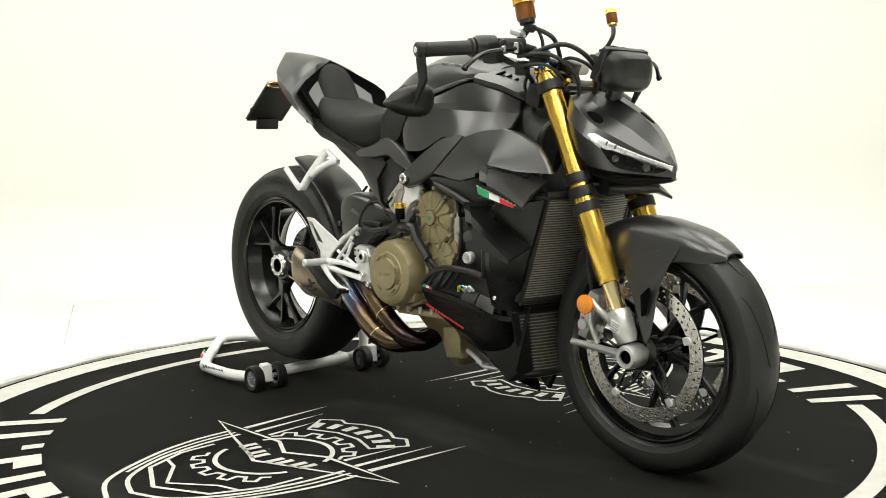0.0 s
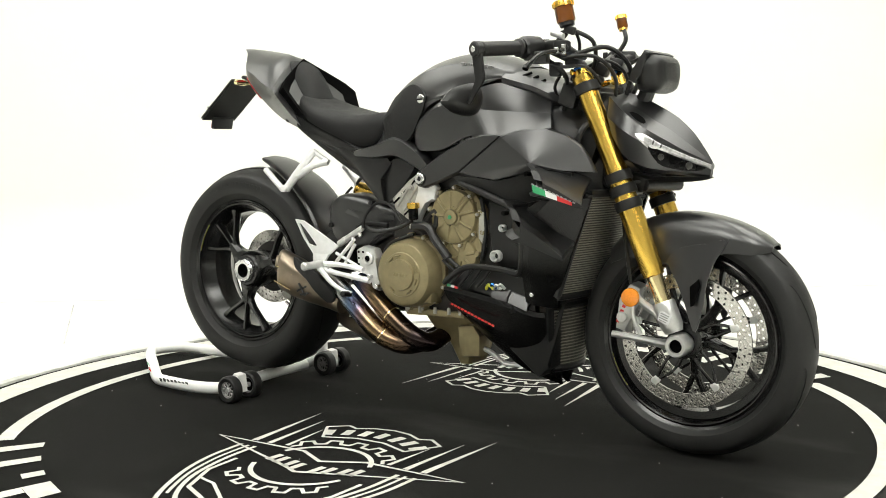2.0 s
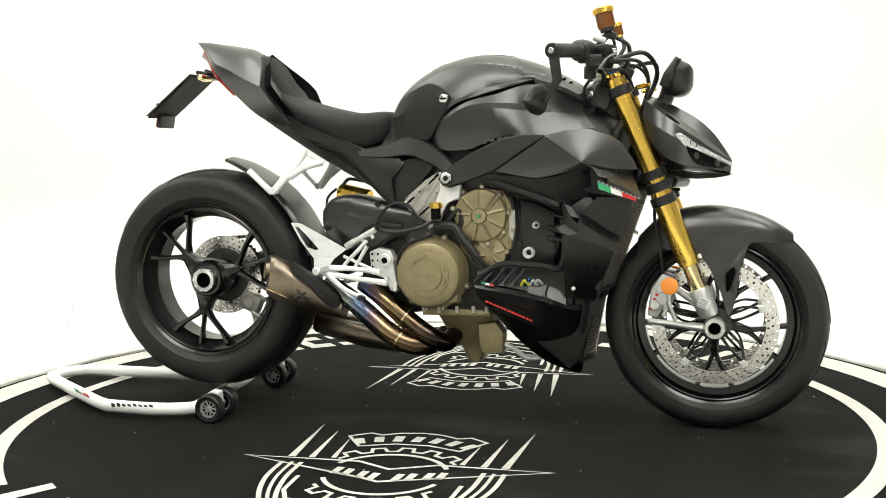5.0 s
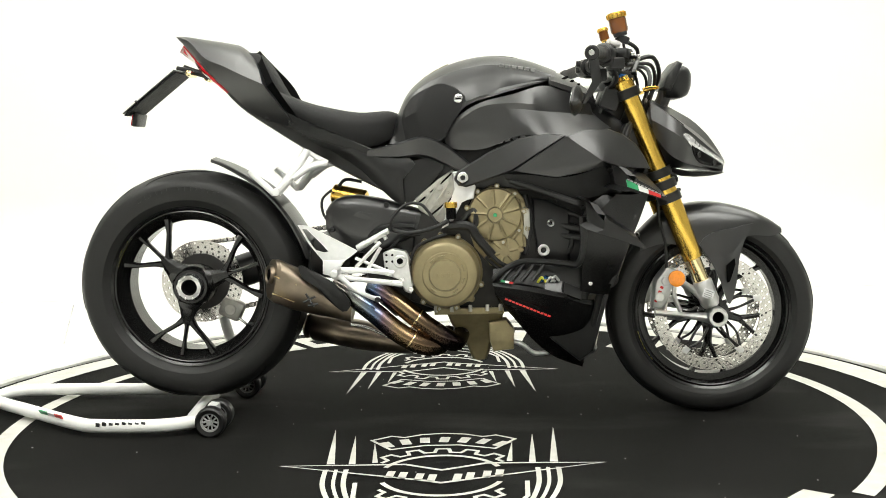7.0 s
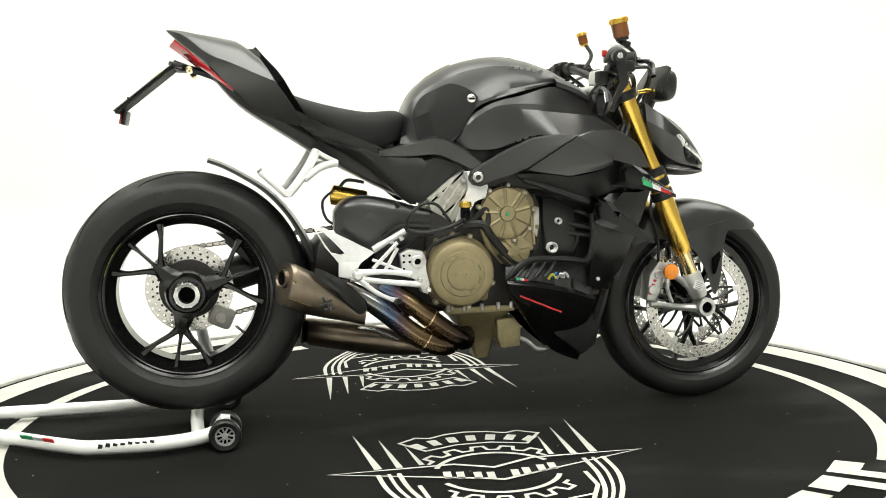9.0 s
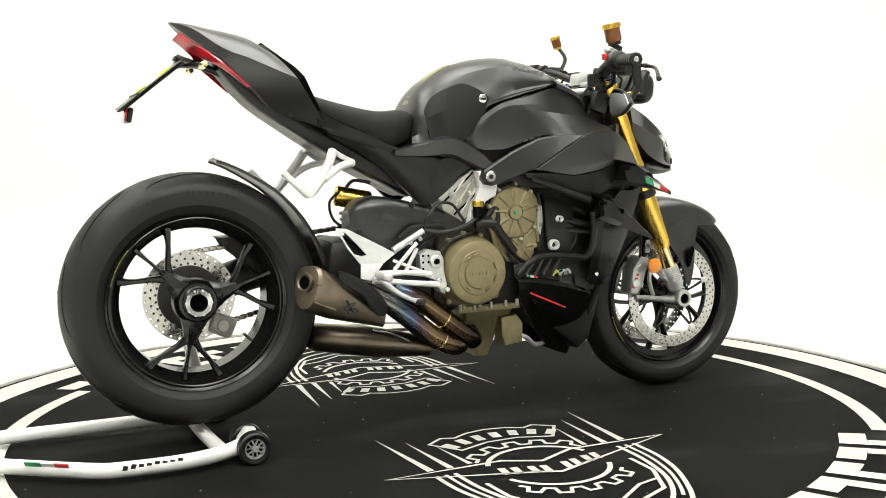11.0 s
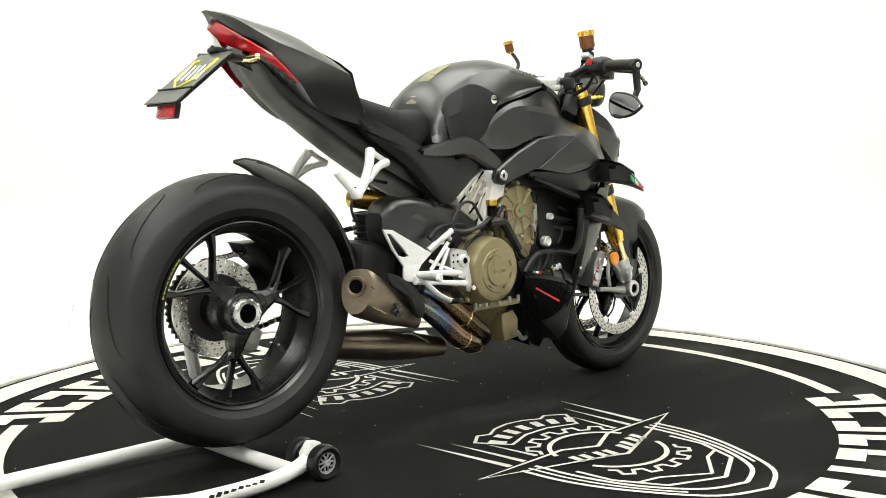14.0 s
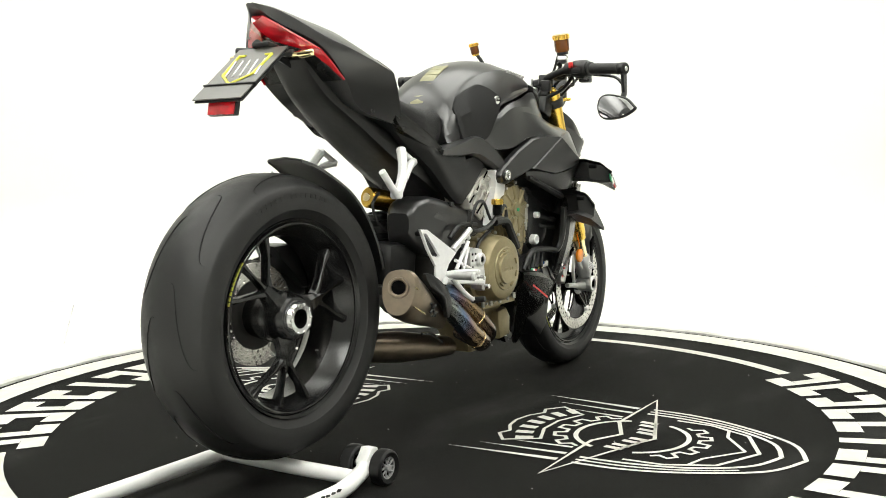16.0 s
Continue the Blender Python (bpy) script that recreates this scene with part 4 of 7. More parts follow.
skin(bm, [
    [(0.190, -0.192, 0.700), (0.270, -0.205, 0.697), (0.330, -0.211, 0.689), (0.400, -0.228, 0.699), (0.460, -0.236, 0.719), (0.540, -0.198, 0.708)],
    [(0.195, -0.190, 0.690), (0.270, -0.200, 0.680), (0.330, -0.206, 0.668), (0.400, -0.214, 0.670), (0.460, -0.218, 0.685), (0.540, -0.188, 0.680)],
    [(0.205, -0.186, 0.683), (0.270, -0.190, 0.664), (0.330, -0.194, 0.645), (0.390, -0.200, 0.630), (0.450, -0.200, 0.640), (0.530, -0.180, 0.652)]], 0.012, 4, 1)
uc = part("inner_fairing", bm, PLASTIC, motorcycle, "black inner fairing below the side panel", angle=20)
mirrored(uc)
bm = B()
tube(bm, [(0.208, -0.190, 0.682), (0.270, -0.194, 0.662), (0.335, -0.200, 0.638), (0.392, -0.206, 0.618)], [0.007, 0.009, 0.010, 0.010], 8, 4)
ib = part("fairing_beam", bm, PLASTIC, motorcycle, "black beam along the inner fairing")
mirrored(ib)
bm = B()
rod(bm, (0.081, -0.165, 0.692), (0.081, -0.192, 0.693), 0.018, 20)
fb = part("frame_bolt_boss", bm, PLASTIC, motorcycle)
bm = B()
lathe(bm, [(0.005, 0), (0.0155, 0.0), (0.0155, 0.004), (0.013, 0.006), (0.007, 0.0055), (0.005, 0.002)], (0.081, -0.190, 0.693), (0, -1, 0), 20, True)
part("frame_bolt", bm, CHROME, fb, "polished bolt")
bm = B()
lathe(bm, [(0.0, 0), (0.0125, 0.0), (0.0125, 0.004), (0.009, 0.006), (0.0, 0.006)], (0.072, -0.164, 0.907), (0, -1, 0), 22)
ts = part("tank_screw", bm, CHROME, tank, "round polished screw cap")
mirrored(ts, tank)
# Raised black bar paints the shade of the screw's slot.
bm = B()
block(bm, (0.016, 0.003, 0.004), Matrix.Translation((0.072, -0.1705, 0.906)), 0)
part("screw_slot", bm, HOLE_BLACK, tank)
bm = B()
for i in range(6):
    p = Vector((0.190, -0.131, 0.992)).lerp(Vector((0.276, -0.134, 0.979)), i / 5)
    block(bm, (0.0125, 0.002, 0.016), Matrix.Translation(p) @ pose(0, 0, 0, 38, 7, 0), 0)
tm = part("tank_mark", bm, PRINT_GREY, tank, "grey printed bars on the tank")
mirrored(tm, tank)
bm = B()
for i in range(5):
    p = Vector((0.163, -0.168, 0.781)).lerp(Vector((0.245, -0.170, 0.802)), i / 4)
    block(bm, (0.014, 0.002, 0.006), Matrix.Translation(p) @ pose(0, 0, 0, 0, -14, 0), 0)
part("fairing_mark", bm, PRINT_GREY, motorcycle, "small grey printed bars")
# yellowish spine pad on the tank
bm = B()
for i in range(5):
    px = 0.012 * i
    block(bm, (0.03, 0.05, 0.004), Matrix.Translation((-0.054 + 0.028 * i - 0.03, 0, 0.952 + (-0.041, -0.005, 0.021, 0.039, 0.053)[i] - 0.001)) @ pose(0, 0, 0, 0, (-62, -50, -38, -30, -24)[i], 0), 0.003)
part("spine_pad", bm, SPINE, tank, "grey and yellow tank spine pad")
# filler cap hump
bm = B()
lathe(bm, [(0.0, 0.012), (0.04, 0.010), (0.055, 0.0)], (0.198, 0.000, 1.018), (0.1, 0, 1), 28)
part("filler_cap", bm, PLASTIC, tank, "black filler cap")

# seat
bm = B()
loft(bm, [(-0.452, 0.949, 0.876, 0.09), (-0.390, 0.920, 0.843, 0.125), (-0.309, 0.896, 0.809, 0.145), (-0.211, 0.878, 0.776, 0.135), (-0.129, 0.881, 0.794, 0.105), (-0.098, 0.868, 0.826, 0.075)],
     [(0, 0), (0.5, 0.0), (0.80, 0.06), (0.97, 0.28), (1.0, 0.6), (0.95, 0.9), (0.8, 1), (0, 1)])
part("seat", bm, SEAT, motorcycle, "black textured rider seat")
# tail cowl: right and left cheeks joined by the top
TAIL_TOP = [(-0.738, 0, 1.106), (-0.69, 0, 1.102), (-0.627, 0, 1.092), (-0.585, 0, 1.084), (-0.55, 0, 1.075), (-0.528, 0, 1.052)]
TAIL_CREASE = [(-0.737, -0.014, 1.105), (-0.69, -0.052, 1.088), (-0.627, -0.122, 1.034), (-0.570, -0.150, 1.008), (-0.510, -0.176, 0.979), (-0.456, -0.190, 0.955)]
TAIL_EDGE = [(-0.732, -0.010, 1.098), (-0.690, -0.048, 1.061), (-0.632, -0.118, 1.010), (-0.560, -0.127, 0.936), (-0.490, -0.112, 0.872), (-0.371, -0.140, 0.832)]
TAIL_BELLY = [(-0.731, 0, 1.097), (-0.684, 0, 1.064), (-0.622, 0, 1.014), (-0.552, 0, 0.944), (-0.49, 0, 0.892), (-0.385, 0, 0.862)]


def tail_body():
    """Wedge-shaped cowl: roof, sharp shoulder crease, cheeks that lean in towards the bottom."""
    bm = B()
    loops = []
    for a, c, e, u in zip(*[spline(l, 5) for l in (TAIL_TOP, TAIL_CREASE, TAIL_EDGE, TAIL_BELLY)]):
        right = [a]
        for k in (0.25, 0.5, 0.75, 0.93):
            right.append(a.lerp(c, k) + Vector((0, 0, 0.05 * abs(c.y) * math.sin(math.pi * k) * 2)))
        right.append(c)
        right.append(c.lerp(e, 0.04) + Vector((0, -0.001, 0)))
        for k in (0.3, 0.6, 0.85):
            right.append(c.lerp(e, k) + Vector((0, -0.06 * (c - e).length * math.sin(math.pi * k), 0)))
        right += [e, e.lerp(u, 0.06), e.lerp(u, 0.5), u]
        left = [Vector((p.x, -p.y, p.z)) for p in right[1:-1]][::-1]
        loops.append(right + left)
    rings(bm, loops, True, True)
    return bm


tail = part("tail_cowl", tail_body(), MATTE, motorcycle, "matte black wedge-shaped upswept tail cowl", angle=24)
for ty in (-0.105, 0.105):
    bm = B()
    lathe(bm, [(0.0, 0.004), (0.004, 0.0045), (0.0075, 0.003), (0.0085, 0.0)], (-0.457, ty * 1.18, 0.868), (0, -1 if ty < 0 else 1, -0.25), 16)
    part("tail_screw", bm, PLASTIC, tail, "black screw head")
# Black sheet before the cowl's end face paints the shade of its opening.
bm = B()
half = [(-0.514, 0, 1.050), (-0.490, -0.070, 1.014), (-0.462, -0.138, 0.976), (-0.446, -0.168, 0.950), (-0.420, -0.152, 0.905), (-0.392, -0.132, 0.860), (-0.385, 0, 0.866)]
ring_ = [Vector(p) for p in half] + [Vector((p[0], -p[1], p[2])) for p in half[1:-1]][::-1]
ring_ = [p + Vector((0.014, 0, 0.012)) for p in ring_]
rings(bm, [[p + Vector((-0.03, 0, -0.02)) for p in ring_], ring_, [p.lerp(Vector((-0.45, 0, 0.95)), 0.25) + Vector((-0.012, 0, -0.006)) for p in ring_], [p.lerp(Vector((-0.45, 0, 0.95)), 0.9) + Vector((-0.03, 0, -0.02)) for p in ring_]])
part("tail_opening", bm, HOLE_BLACK, tail, "opening in the tail cowl, its shade painted as a black sheet")
bm = B()
loft(bm, [(-0.539, 1.055, 0.967, 0.06), (-0.500, 1.053, 0.931, 0.07), (-0.469, 1.023, 0.901, 0.075), (-0.438, 0.968, 0.884, 0.07), (-0.419, 0.935, 0.884, 0.06)], BODY, 4, 3)
part("tail_pad", bm, SEAT, tail, "black padded tail hump")
# under-tail and subframe
bm = B()
loft(bm, [(-0.625, 1.017, 0.985, 0.05), (-0.553, 0.967, 0.903, 0.06), (-0.441, 0.900, 0.826, 0.078), (-0.312, 0.841, 0.745, 0.085), (-0.199, 0.790, 0.684, 0.095), (-0.118, 0.784, 0.642, 0.09)], BODY, 4, 3)
part("undertail", bm, PLASTIC, motorcycle, "black plastic undertail")
bm = B()
panel(bm, [(-0.415, -0.130, 0.879), (-0.321, -0.138, 0.837), (-0.240, -0.138, 0.807), (-0.161, -0.130, 0.772), (-0.104, -0.135, 0.768), (-0.050, -0.145, 0.733), (-0.086, -0.150, 0.690), (-0.082, -0.140, 0.621), (-0.123, -0.130, 0.640), (-0.201, -0.120, 0.716), (-0.279, -0.115, 0.768), (-0.348, -0.120, 0.808)], 0.008, 0.02, None, 2)
sb = part("subframe_cover", bm, PLASTIC, motorcycle, "black plastic subframe cover")
mirrored(sb)
bm = B()
panel(bm, [(-0.406, -0.150, 0.884), (-0.362, -0.150, 0.860), (-0.257, -0.150, 0.815), (-0.166, -0.138, 0.770), (-0.185, -0.138, 0.761), (-0.275, -0.143, 0.788), (-0.359, -0.147, 0.816), (-0.394, -0.150, 0.844)], 0.003, 0.02, None, 1)
sk = part("seat_skirt", bm, GLOSS, motorcycle, "satin black strip below the seat")
mirrored(sk)
bm = B()
for pts, rr in (([(-0.182, -0.136, 0.763), (-0.104, -0.140, 0.768), (-0.028, -0.148, 0.779), (0.029, -0.156, 0.757), (0.089, -0.162, 0.719)], [0.008, 0.020, 0.029, 0.026, 0.016]),):
    loops = []
    tmp = spline(pts, 6)
    for i, p in enumerate(tmp):
        dd = (tmp[min(i + 1, len(tmp) - 1)] - tmp[max(i - 1, 0)]).normalized()
        nn = Vector((-dd.z, 0, dd.x)).normalized()
        f = i / (len(tmp) - 1) * (len(rr) - 1)
        k = min(int(f), len(rr) - 2)
        w = rr[k] + (rr[k + 1] - rr[k]) * (f - k)
        loops.append([p + nn * w * a_ + Vector((0, b_, 0)) for a_, b_ in ((-1, 0.0), (-0.75, -0.010), (0.75, -0.014), (1, -0.004), (1, 0.03), (-1, 0.03))])
    rings(bm, loops)
fr = part("seat_frame", bm, MATTE, motorcycle, "matte black frame side casting")
mirrored(fr)
bm = B()
panel(bm, [(-0.086, -0.138, 0.718), (-0.023, -0.142, 0.748), (0.028, -0.145, 0.728), (0.012, -0.142, 0.701), (-0.048, -0.135, 0.636), (-0.083, -0.132, 0.627)], 0.003, 0.02, None, 2)
bx = part("frame_box", bm, PLASTIC, motorcycle, "black ribbed box behind the frame")
mirrored(bx)

# ---- tail light, plate and indicators ----
TA, TB = Vector((-0.725, 0, 1.090)), Vector((-0.558, 0, 0.935))
TN = Vector((TB.z - TA.z, 0, -(TB.x - TA.x))).normalized()
TN = TN if TN.z < 0 else -TN


def tail_pt(s, y, off):
    p = TA.lerp(TB, s) + TN * off
    return Vector((p.x, y, p.z))


def tail_strip(rows, off=0.006, keel=0.0):
    """Strip on the rear face of the tail: rows of (way down, y outer, y inner)."""
    bm = B()
    loops = []
    for s_, y0, y1 in rows:
        loops.append([tail_pt(s_, y0, 0.0), tail_pt(s_, y0 * 0.99 + y1 * 0.01, off * 0.7), tail_pt(s_, (y0 + y1) / 2, off + keel * (1 - s_) * 0.55), tail_pt(s_, y1 * 0.99 + y0 * 0.01, off * 0.7 + keel * (1 - s_)), tail_pt(s_, y1, 0.0)])
    rings(bm, loops)
    return bm


arm_rows = [(0.06, -0.016, 0.0), (0.20, -0.046, 0.0), (0.34, -0.074, -0.018), (0.46, -0.098, -0.070), (0.56, -0.117, -0.098), (0.75, -0.124, -0.114), (0.97, -0.127, -0.123)]
tl = part("tail_light", tail_strip(arm_rows, 0.006, 0.022), RED_LENS, tail, "red tail light arm")
mirrored(tl, tail)
part("tail_light", tail_strip([(0.30, -0.03, 0.03), (0.36, -0.04, 0.04), (0.41, -0.036, 0.036)], 0.004), DARK_RED, tail, "dark red middle of the tail light")
bm = tail_strip([(0.34, -0.03, 0.03), (0.56, -0.088, 0.088), (0.98, -0.115, 0.115)], 0.003)
part("tail_recess", bm, GLOSS, tail, "dark glossy recess round the tail light")
bm = B()
tube(bm, [(-0.550, 0.000, 0.951), (-0.626, 0.000, 0.985), (-0.691, 0.000, 1.006), (-0.723, 0.000, 1.016)], [0.012, 0.010, 0.010, 0.012], 10, 4)
block(bm, (0.04, 0.05, 0.012), Matrix.Translation((-0.713, -0.020, 1.011)) @ pose(0, 0, 0, 0, 12, 0), 0.004)
rod(bm, (-0.675, -0.070, 0.994), (-0.714, 0.070, 1.005), 0.009, 12)
ph = part("plate_bracket", bm, PLASTIC, motorcycle, "black plate bracket arm")
PA, PB = Vector((-0.722, -0.022, 1.005)), Vector((-0.874, -0.022, 0.886))
pm = Matrix.Translation((PA + PB) / 2) @ pose(0, 0, 0, 0, -math.degrees(math.atan2(PB.z - PA.z, PB.x - PA.x)), 0)
bm = B()
block(bm, ((PB - PA).length, 0.145, 0.005), pm @ pose(0, 0, 0.006), 0.002, 1)
part("plate_backing", bm, SEAT, ph, "black plate backing")
up = -1
bm = B()
block(bm, ((PB - PA).length, 0.148, 0.003), pm @ pose(0, 0, -0.001), 0.001, 1)
pl = part("plate", bm, PLATE, ph, "grey display plate with a yellow shield print")
bm = B()
for (u, v), (u2, v2) in (((-0.065, -0.05), (-0.065, -0.03)), ((-0.065, 0.05), (-0.065, 0.03)), ((-0.065, -0.05), (0.01, -0.045)), ((-0.065, 0.05), (0.01, 0.045)), ((0.01, -0.045), (0.045, 0)), ((0.01, 0.045), (0.045, 0))):
    tube(bm, [pm @ Vector((u, v, -0.003)), pm @ Vector((u2, v2, -0.003))], 0.0035, 6, 1)
part("plate_print", bm, PRINT_YELLOW, pl, "yellow shield outline")
bm = B()
for i in range(5):
    tube(bm, [pm @ Vector((0.015, -0.055 + i * 0.022, -0.0035)), pm @ Vector((-0.045, -0.043 + i * 0.022, -0.0035))], 0.0022, 6, 1)
part("plate_bars", bm, PRINT_WHITE, pl, "white printed bars")
bm = B()
block(bm, (0.005, 0.155, 0.012), pm @ pose(0.045, 0, 0.0), 0.001, 1)
part("plate_strap", bm, PLASTIC, pl)
bm = B()
c0 = Vector((-0.852, -0.022, 0.870))
block(bm, (0.014, 0.085, 0.038), Matrix.Translation(c0) @ pose(0, 0, 0, 0, 12, 0), 0.004)
rf = part("rear_reflector", bm, PLASTIC, ph, "black reflector holder")
bm = B()
block(bm, (0.006, 0.078, 0.031), Matrix.Translation(c0 + Vector((-0.008, 0, -0.001))) @ pose(0, 0, 0, 0, 12, 0), 0.002)
part("reflector_lens", bm, RED_LENS, rf, "red reflector lens")
for s in (-1, 1):
    bm = B()
    a = Vector((-0.675, -0.070, 0.991))
    a.y = s * 0.06
    rod(bm, a, a + Vector((0, s * 0.028, 0)), 0.007, 10)
    lathe(bm, [(0.0, 0), (0.009, 0.002), (0.010, 0.02), (0.008, 0.04), (0.0, 0.045)], a + Vector((0, s * 0.025, 0)), (0, s, 0.05), 14)
    part("rear_indicator", bm, GOLD_PALE, motorcycle, "small gold rear indicator")

# ---- headlight cowl ----
NOSE_RAILS = [
    [(0.600, 0, 0.906), (0.645, 0, 0.890), (0.690, 0, 0.866), (0.735, 0, 0.838), (0.775, 0, 0.800), (0.805, 0, 0.758), (0.823, 0, 0.728)],
    [(0.600, -0.050, 0.898), (0.643, -0.058, 0.868), (0.690, -0.056, 0.836), (0.735, -0.044, 0.806), (0.775, -0.028, 0.772), (0.805, -0.013, 0.744), (0.823, -0.003, 0.726)],
    [(0.598, -0.102, 0.893), (0.640, -0.124, 0.858), (0.690, -0.122, 0.818), (0.735, -0.094, 0.786), (0.775, -0.060, 0.757), (0.805, -0.027, 0.737), (0.823, -0.006, 0.723)],
    [(0.598, -0.116, 0.842), (0.645, -0.138, 0.812), (0.690, -0.139, 0.784), (0.727, -0.104, 0.761), (0.772, -0.065, 0.737), (0.802, -0.031, 0.721), (0.822, -0.007, 0.713)],
    [(0.606, -0.110, 0.800), (0.645, -0.124, 0.748), (0.690, -0.116, 0.722), (0.735, -0.094, 0.711), (0.772, -0.066, 0.706), (0.800, -0.034, 0.700), (0.820, -0.008, 0.697)],
    [(0.620, -0.060, 0.770), (0.655, -0.060, 0.715), (0.690, -0.060, 0.705), (0.735, -0.050, 0.700), (0.770, -0.036, 0.697), (0.800, -0.020, 0.693), (0.818, -0.005, 0.691)]]
NOSE_LINES = [spline(r, 5) for r in NOSE_RAILS]
NOSE_OUT = Vector((0.45, -0.75, 0.35)).normalized()


def nose_pt(u, v, off=0.0):
    """A point on the cowl: u along its length, v from the crown line down its side, off outwards."""
    f = u * (len(NOSE_LINES[0]) - 1)
    k = min(int(f), len(NOSE_LINES[0]) - 2)
    j = min(int(v), len(NOSE_LINES) - 2)
    a = NOSE_LINES[j][k].lerp(NOSE_LINES[j][k + 1], f - k)
    b = NOSE_LINES[j + 1][k].lerp(NOSE_LINES[j + 1][k + 1], f - k)
    return a.lerp(b, v - j) + NOSE_OUT * off


def nose_patch(rows, off, n=5):
    """Raised piece on the cowl: rows of (u, upper v, lower v)."""
    bm = B()
    loops = []
    for u, g0, g1 in [(p.x, p.y, p.z) for p in spline(rows, 4)]:
        front = [nose_pt(u, g0 + (g1 - g0) * i / n, off * (1 if 0 < i < n else 0.4)) for i in range(n + 1)]
        back = [nose_pt(u, g0 + (g1 - g0) * i / n, -0.003) for i in range(n + 1)][::-1]
        loops.append(front + back)
    rings(bm, loops)
    return bm


bm = B()
loops = []
for i in range(len(NOSE_LINES[0])):
    right = [l[i] for l in NOSE_LINES]
    loops.append(right + [Vector((p.x, -p.y, p.z)) for p in right[1:]][::-1])
rings(bm, loops)
nose = part("headlight_cowl", bm, MATTE, motorcycle, "matte black creased headlight cowl", angle=12)
DRL = mat("silvered_lamp_lens", (0.62, 0.62, 0.62), 0.16, 0.55, 0.35, 110, 0.2, 1.0, 240)
dr = part("daytime_light", nose_patch([(0.30, 2.72, 2.86), (0.35, 2.45, 3.02), (0.43, 2.45, 3.16), (0.50, 2.50, 3.02), (0.70, 2.40, 2.98), (0.88, 2.30, 3.0), (0.99, 2.20, 3.2)], 0.004), DRL, nose, "clear daytime light strip with silver inside")
mirrored(dr, nose)
for u in (0.44, 0.50):
    g = part("light_divider", nose_patch([(u, 2.50, 2.96), (u + 0.006, 2.50, 2.96), (u + 0.012, 2.50, 2.96)], 0.0052), PRINT_DARK, dr)
hl = part("headlight_lens", nose_patch([(0.41, 3.04, 3.20), (0.47, 3.04, 3.72), (0.58, 3.04, 3.86), (0.74, 3.05, 3.84), (0.84, 3.08, 3.60), (0.90, 3.10, 3.25)], 0.003), LENS_DARK, nose, "dark glossy headlight lens")
mirrored(hl, nose)
for u, v, r in ((0.50, 3.38, 0.008), (0.72, 3.42, 0.009)):
    bm = B()
    lathe(bm, [(0.0, 0.002), (r * 0.7, 0.002), (r, 0.0035), (r, 0.0)], nose_pt(u, v, 0.002), (0.75, -0.65, 0.05), 16)
    pr = part("projector", bm, ENGINE_DARK, hl, "dark lamp projector")
# Raised black patch paints the shaded intake on the closed cowl.
ih = part("cowl_intake", nose_patch([(0.21, 1.55, 1.74), (0.245, 1.38, 1.82), (0.30, 1.40, 1.84), (0.33, 1.55, 1.74)], 0.002), HOLE_BLACK, nose, "intake opening in the cowl, its shade painted black")
mirrored(ih, nose)
bm = B()
panel(bm, [(0.644, -0.100, 0.710), (0.714, -0.100, 0.696), (0.774, -0.060, 0.696), (0.825, -0.005, 0.691), (0.779, -0.020, 0.681), (0.693, -0.050, 0.683)], 0.002, 0.008, None, 2)
ch = part("chin_panel", bm, PLASTIC, nose, "black chin panel")
mirrored(ch, nose)
bm = B()
block(bm, (0.10, 0.13, 0.06), Matrix.Translation((0.630, 0.000, 0.694)) @ pose(0, 0, 0, 0, 20, 0), 0.015)
rod(bm, (0.668, -0.060, 0.674), (0.697, 0.100, 0.669), 0.016, 12)
part("lower_yoke_cover", bm, PLASTIC, motorcycle)

# dash
bm = B()
plate(bm, [(0.636, 0.930), (0.646, 0.958), (0.678, 1.002), (0.692, 0.995), (0.671, 0.945), (0.659, 0.920)], -0.082, 0.082, 0.008)
dash = part("dash", bm, PLASTIC, motorcycle, "black dash display housing")
bm = B()
loft(bm, [(0.649, 0.958, 0.907, 0.060), (0.671, 0.989, 0.900, 0.078), (0.690, 0.993, 0.900, 0.078), (0.710, 0.985, 0.909, 0.068), (0.721, 0.972, 0.928, 0.045)], [(0, 0), (0.7, 0.02), (0.92, 0.12), (1.0, 0.32), (0.96, 0.7), (0.78, 0.95), (0.5, 1.0), (0, 1.0)], 4, 3)
part("dash_back", bm, PLASTIC, dash, "black dash back shell")
bm = B()
tube(bm, [(0.659, 0.000, 0.926), (0.649, 0.000, 0.894), (0.630, 0.000, 0.869)], 0.02, 10, 3)
part("dash_mount", bm, PLASTIC, dash)

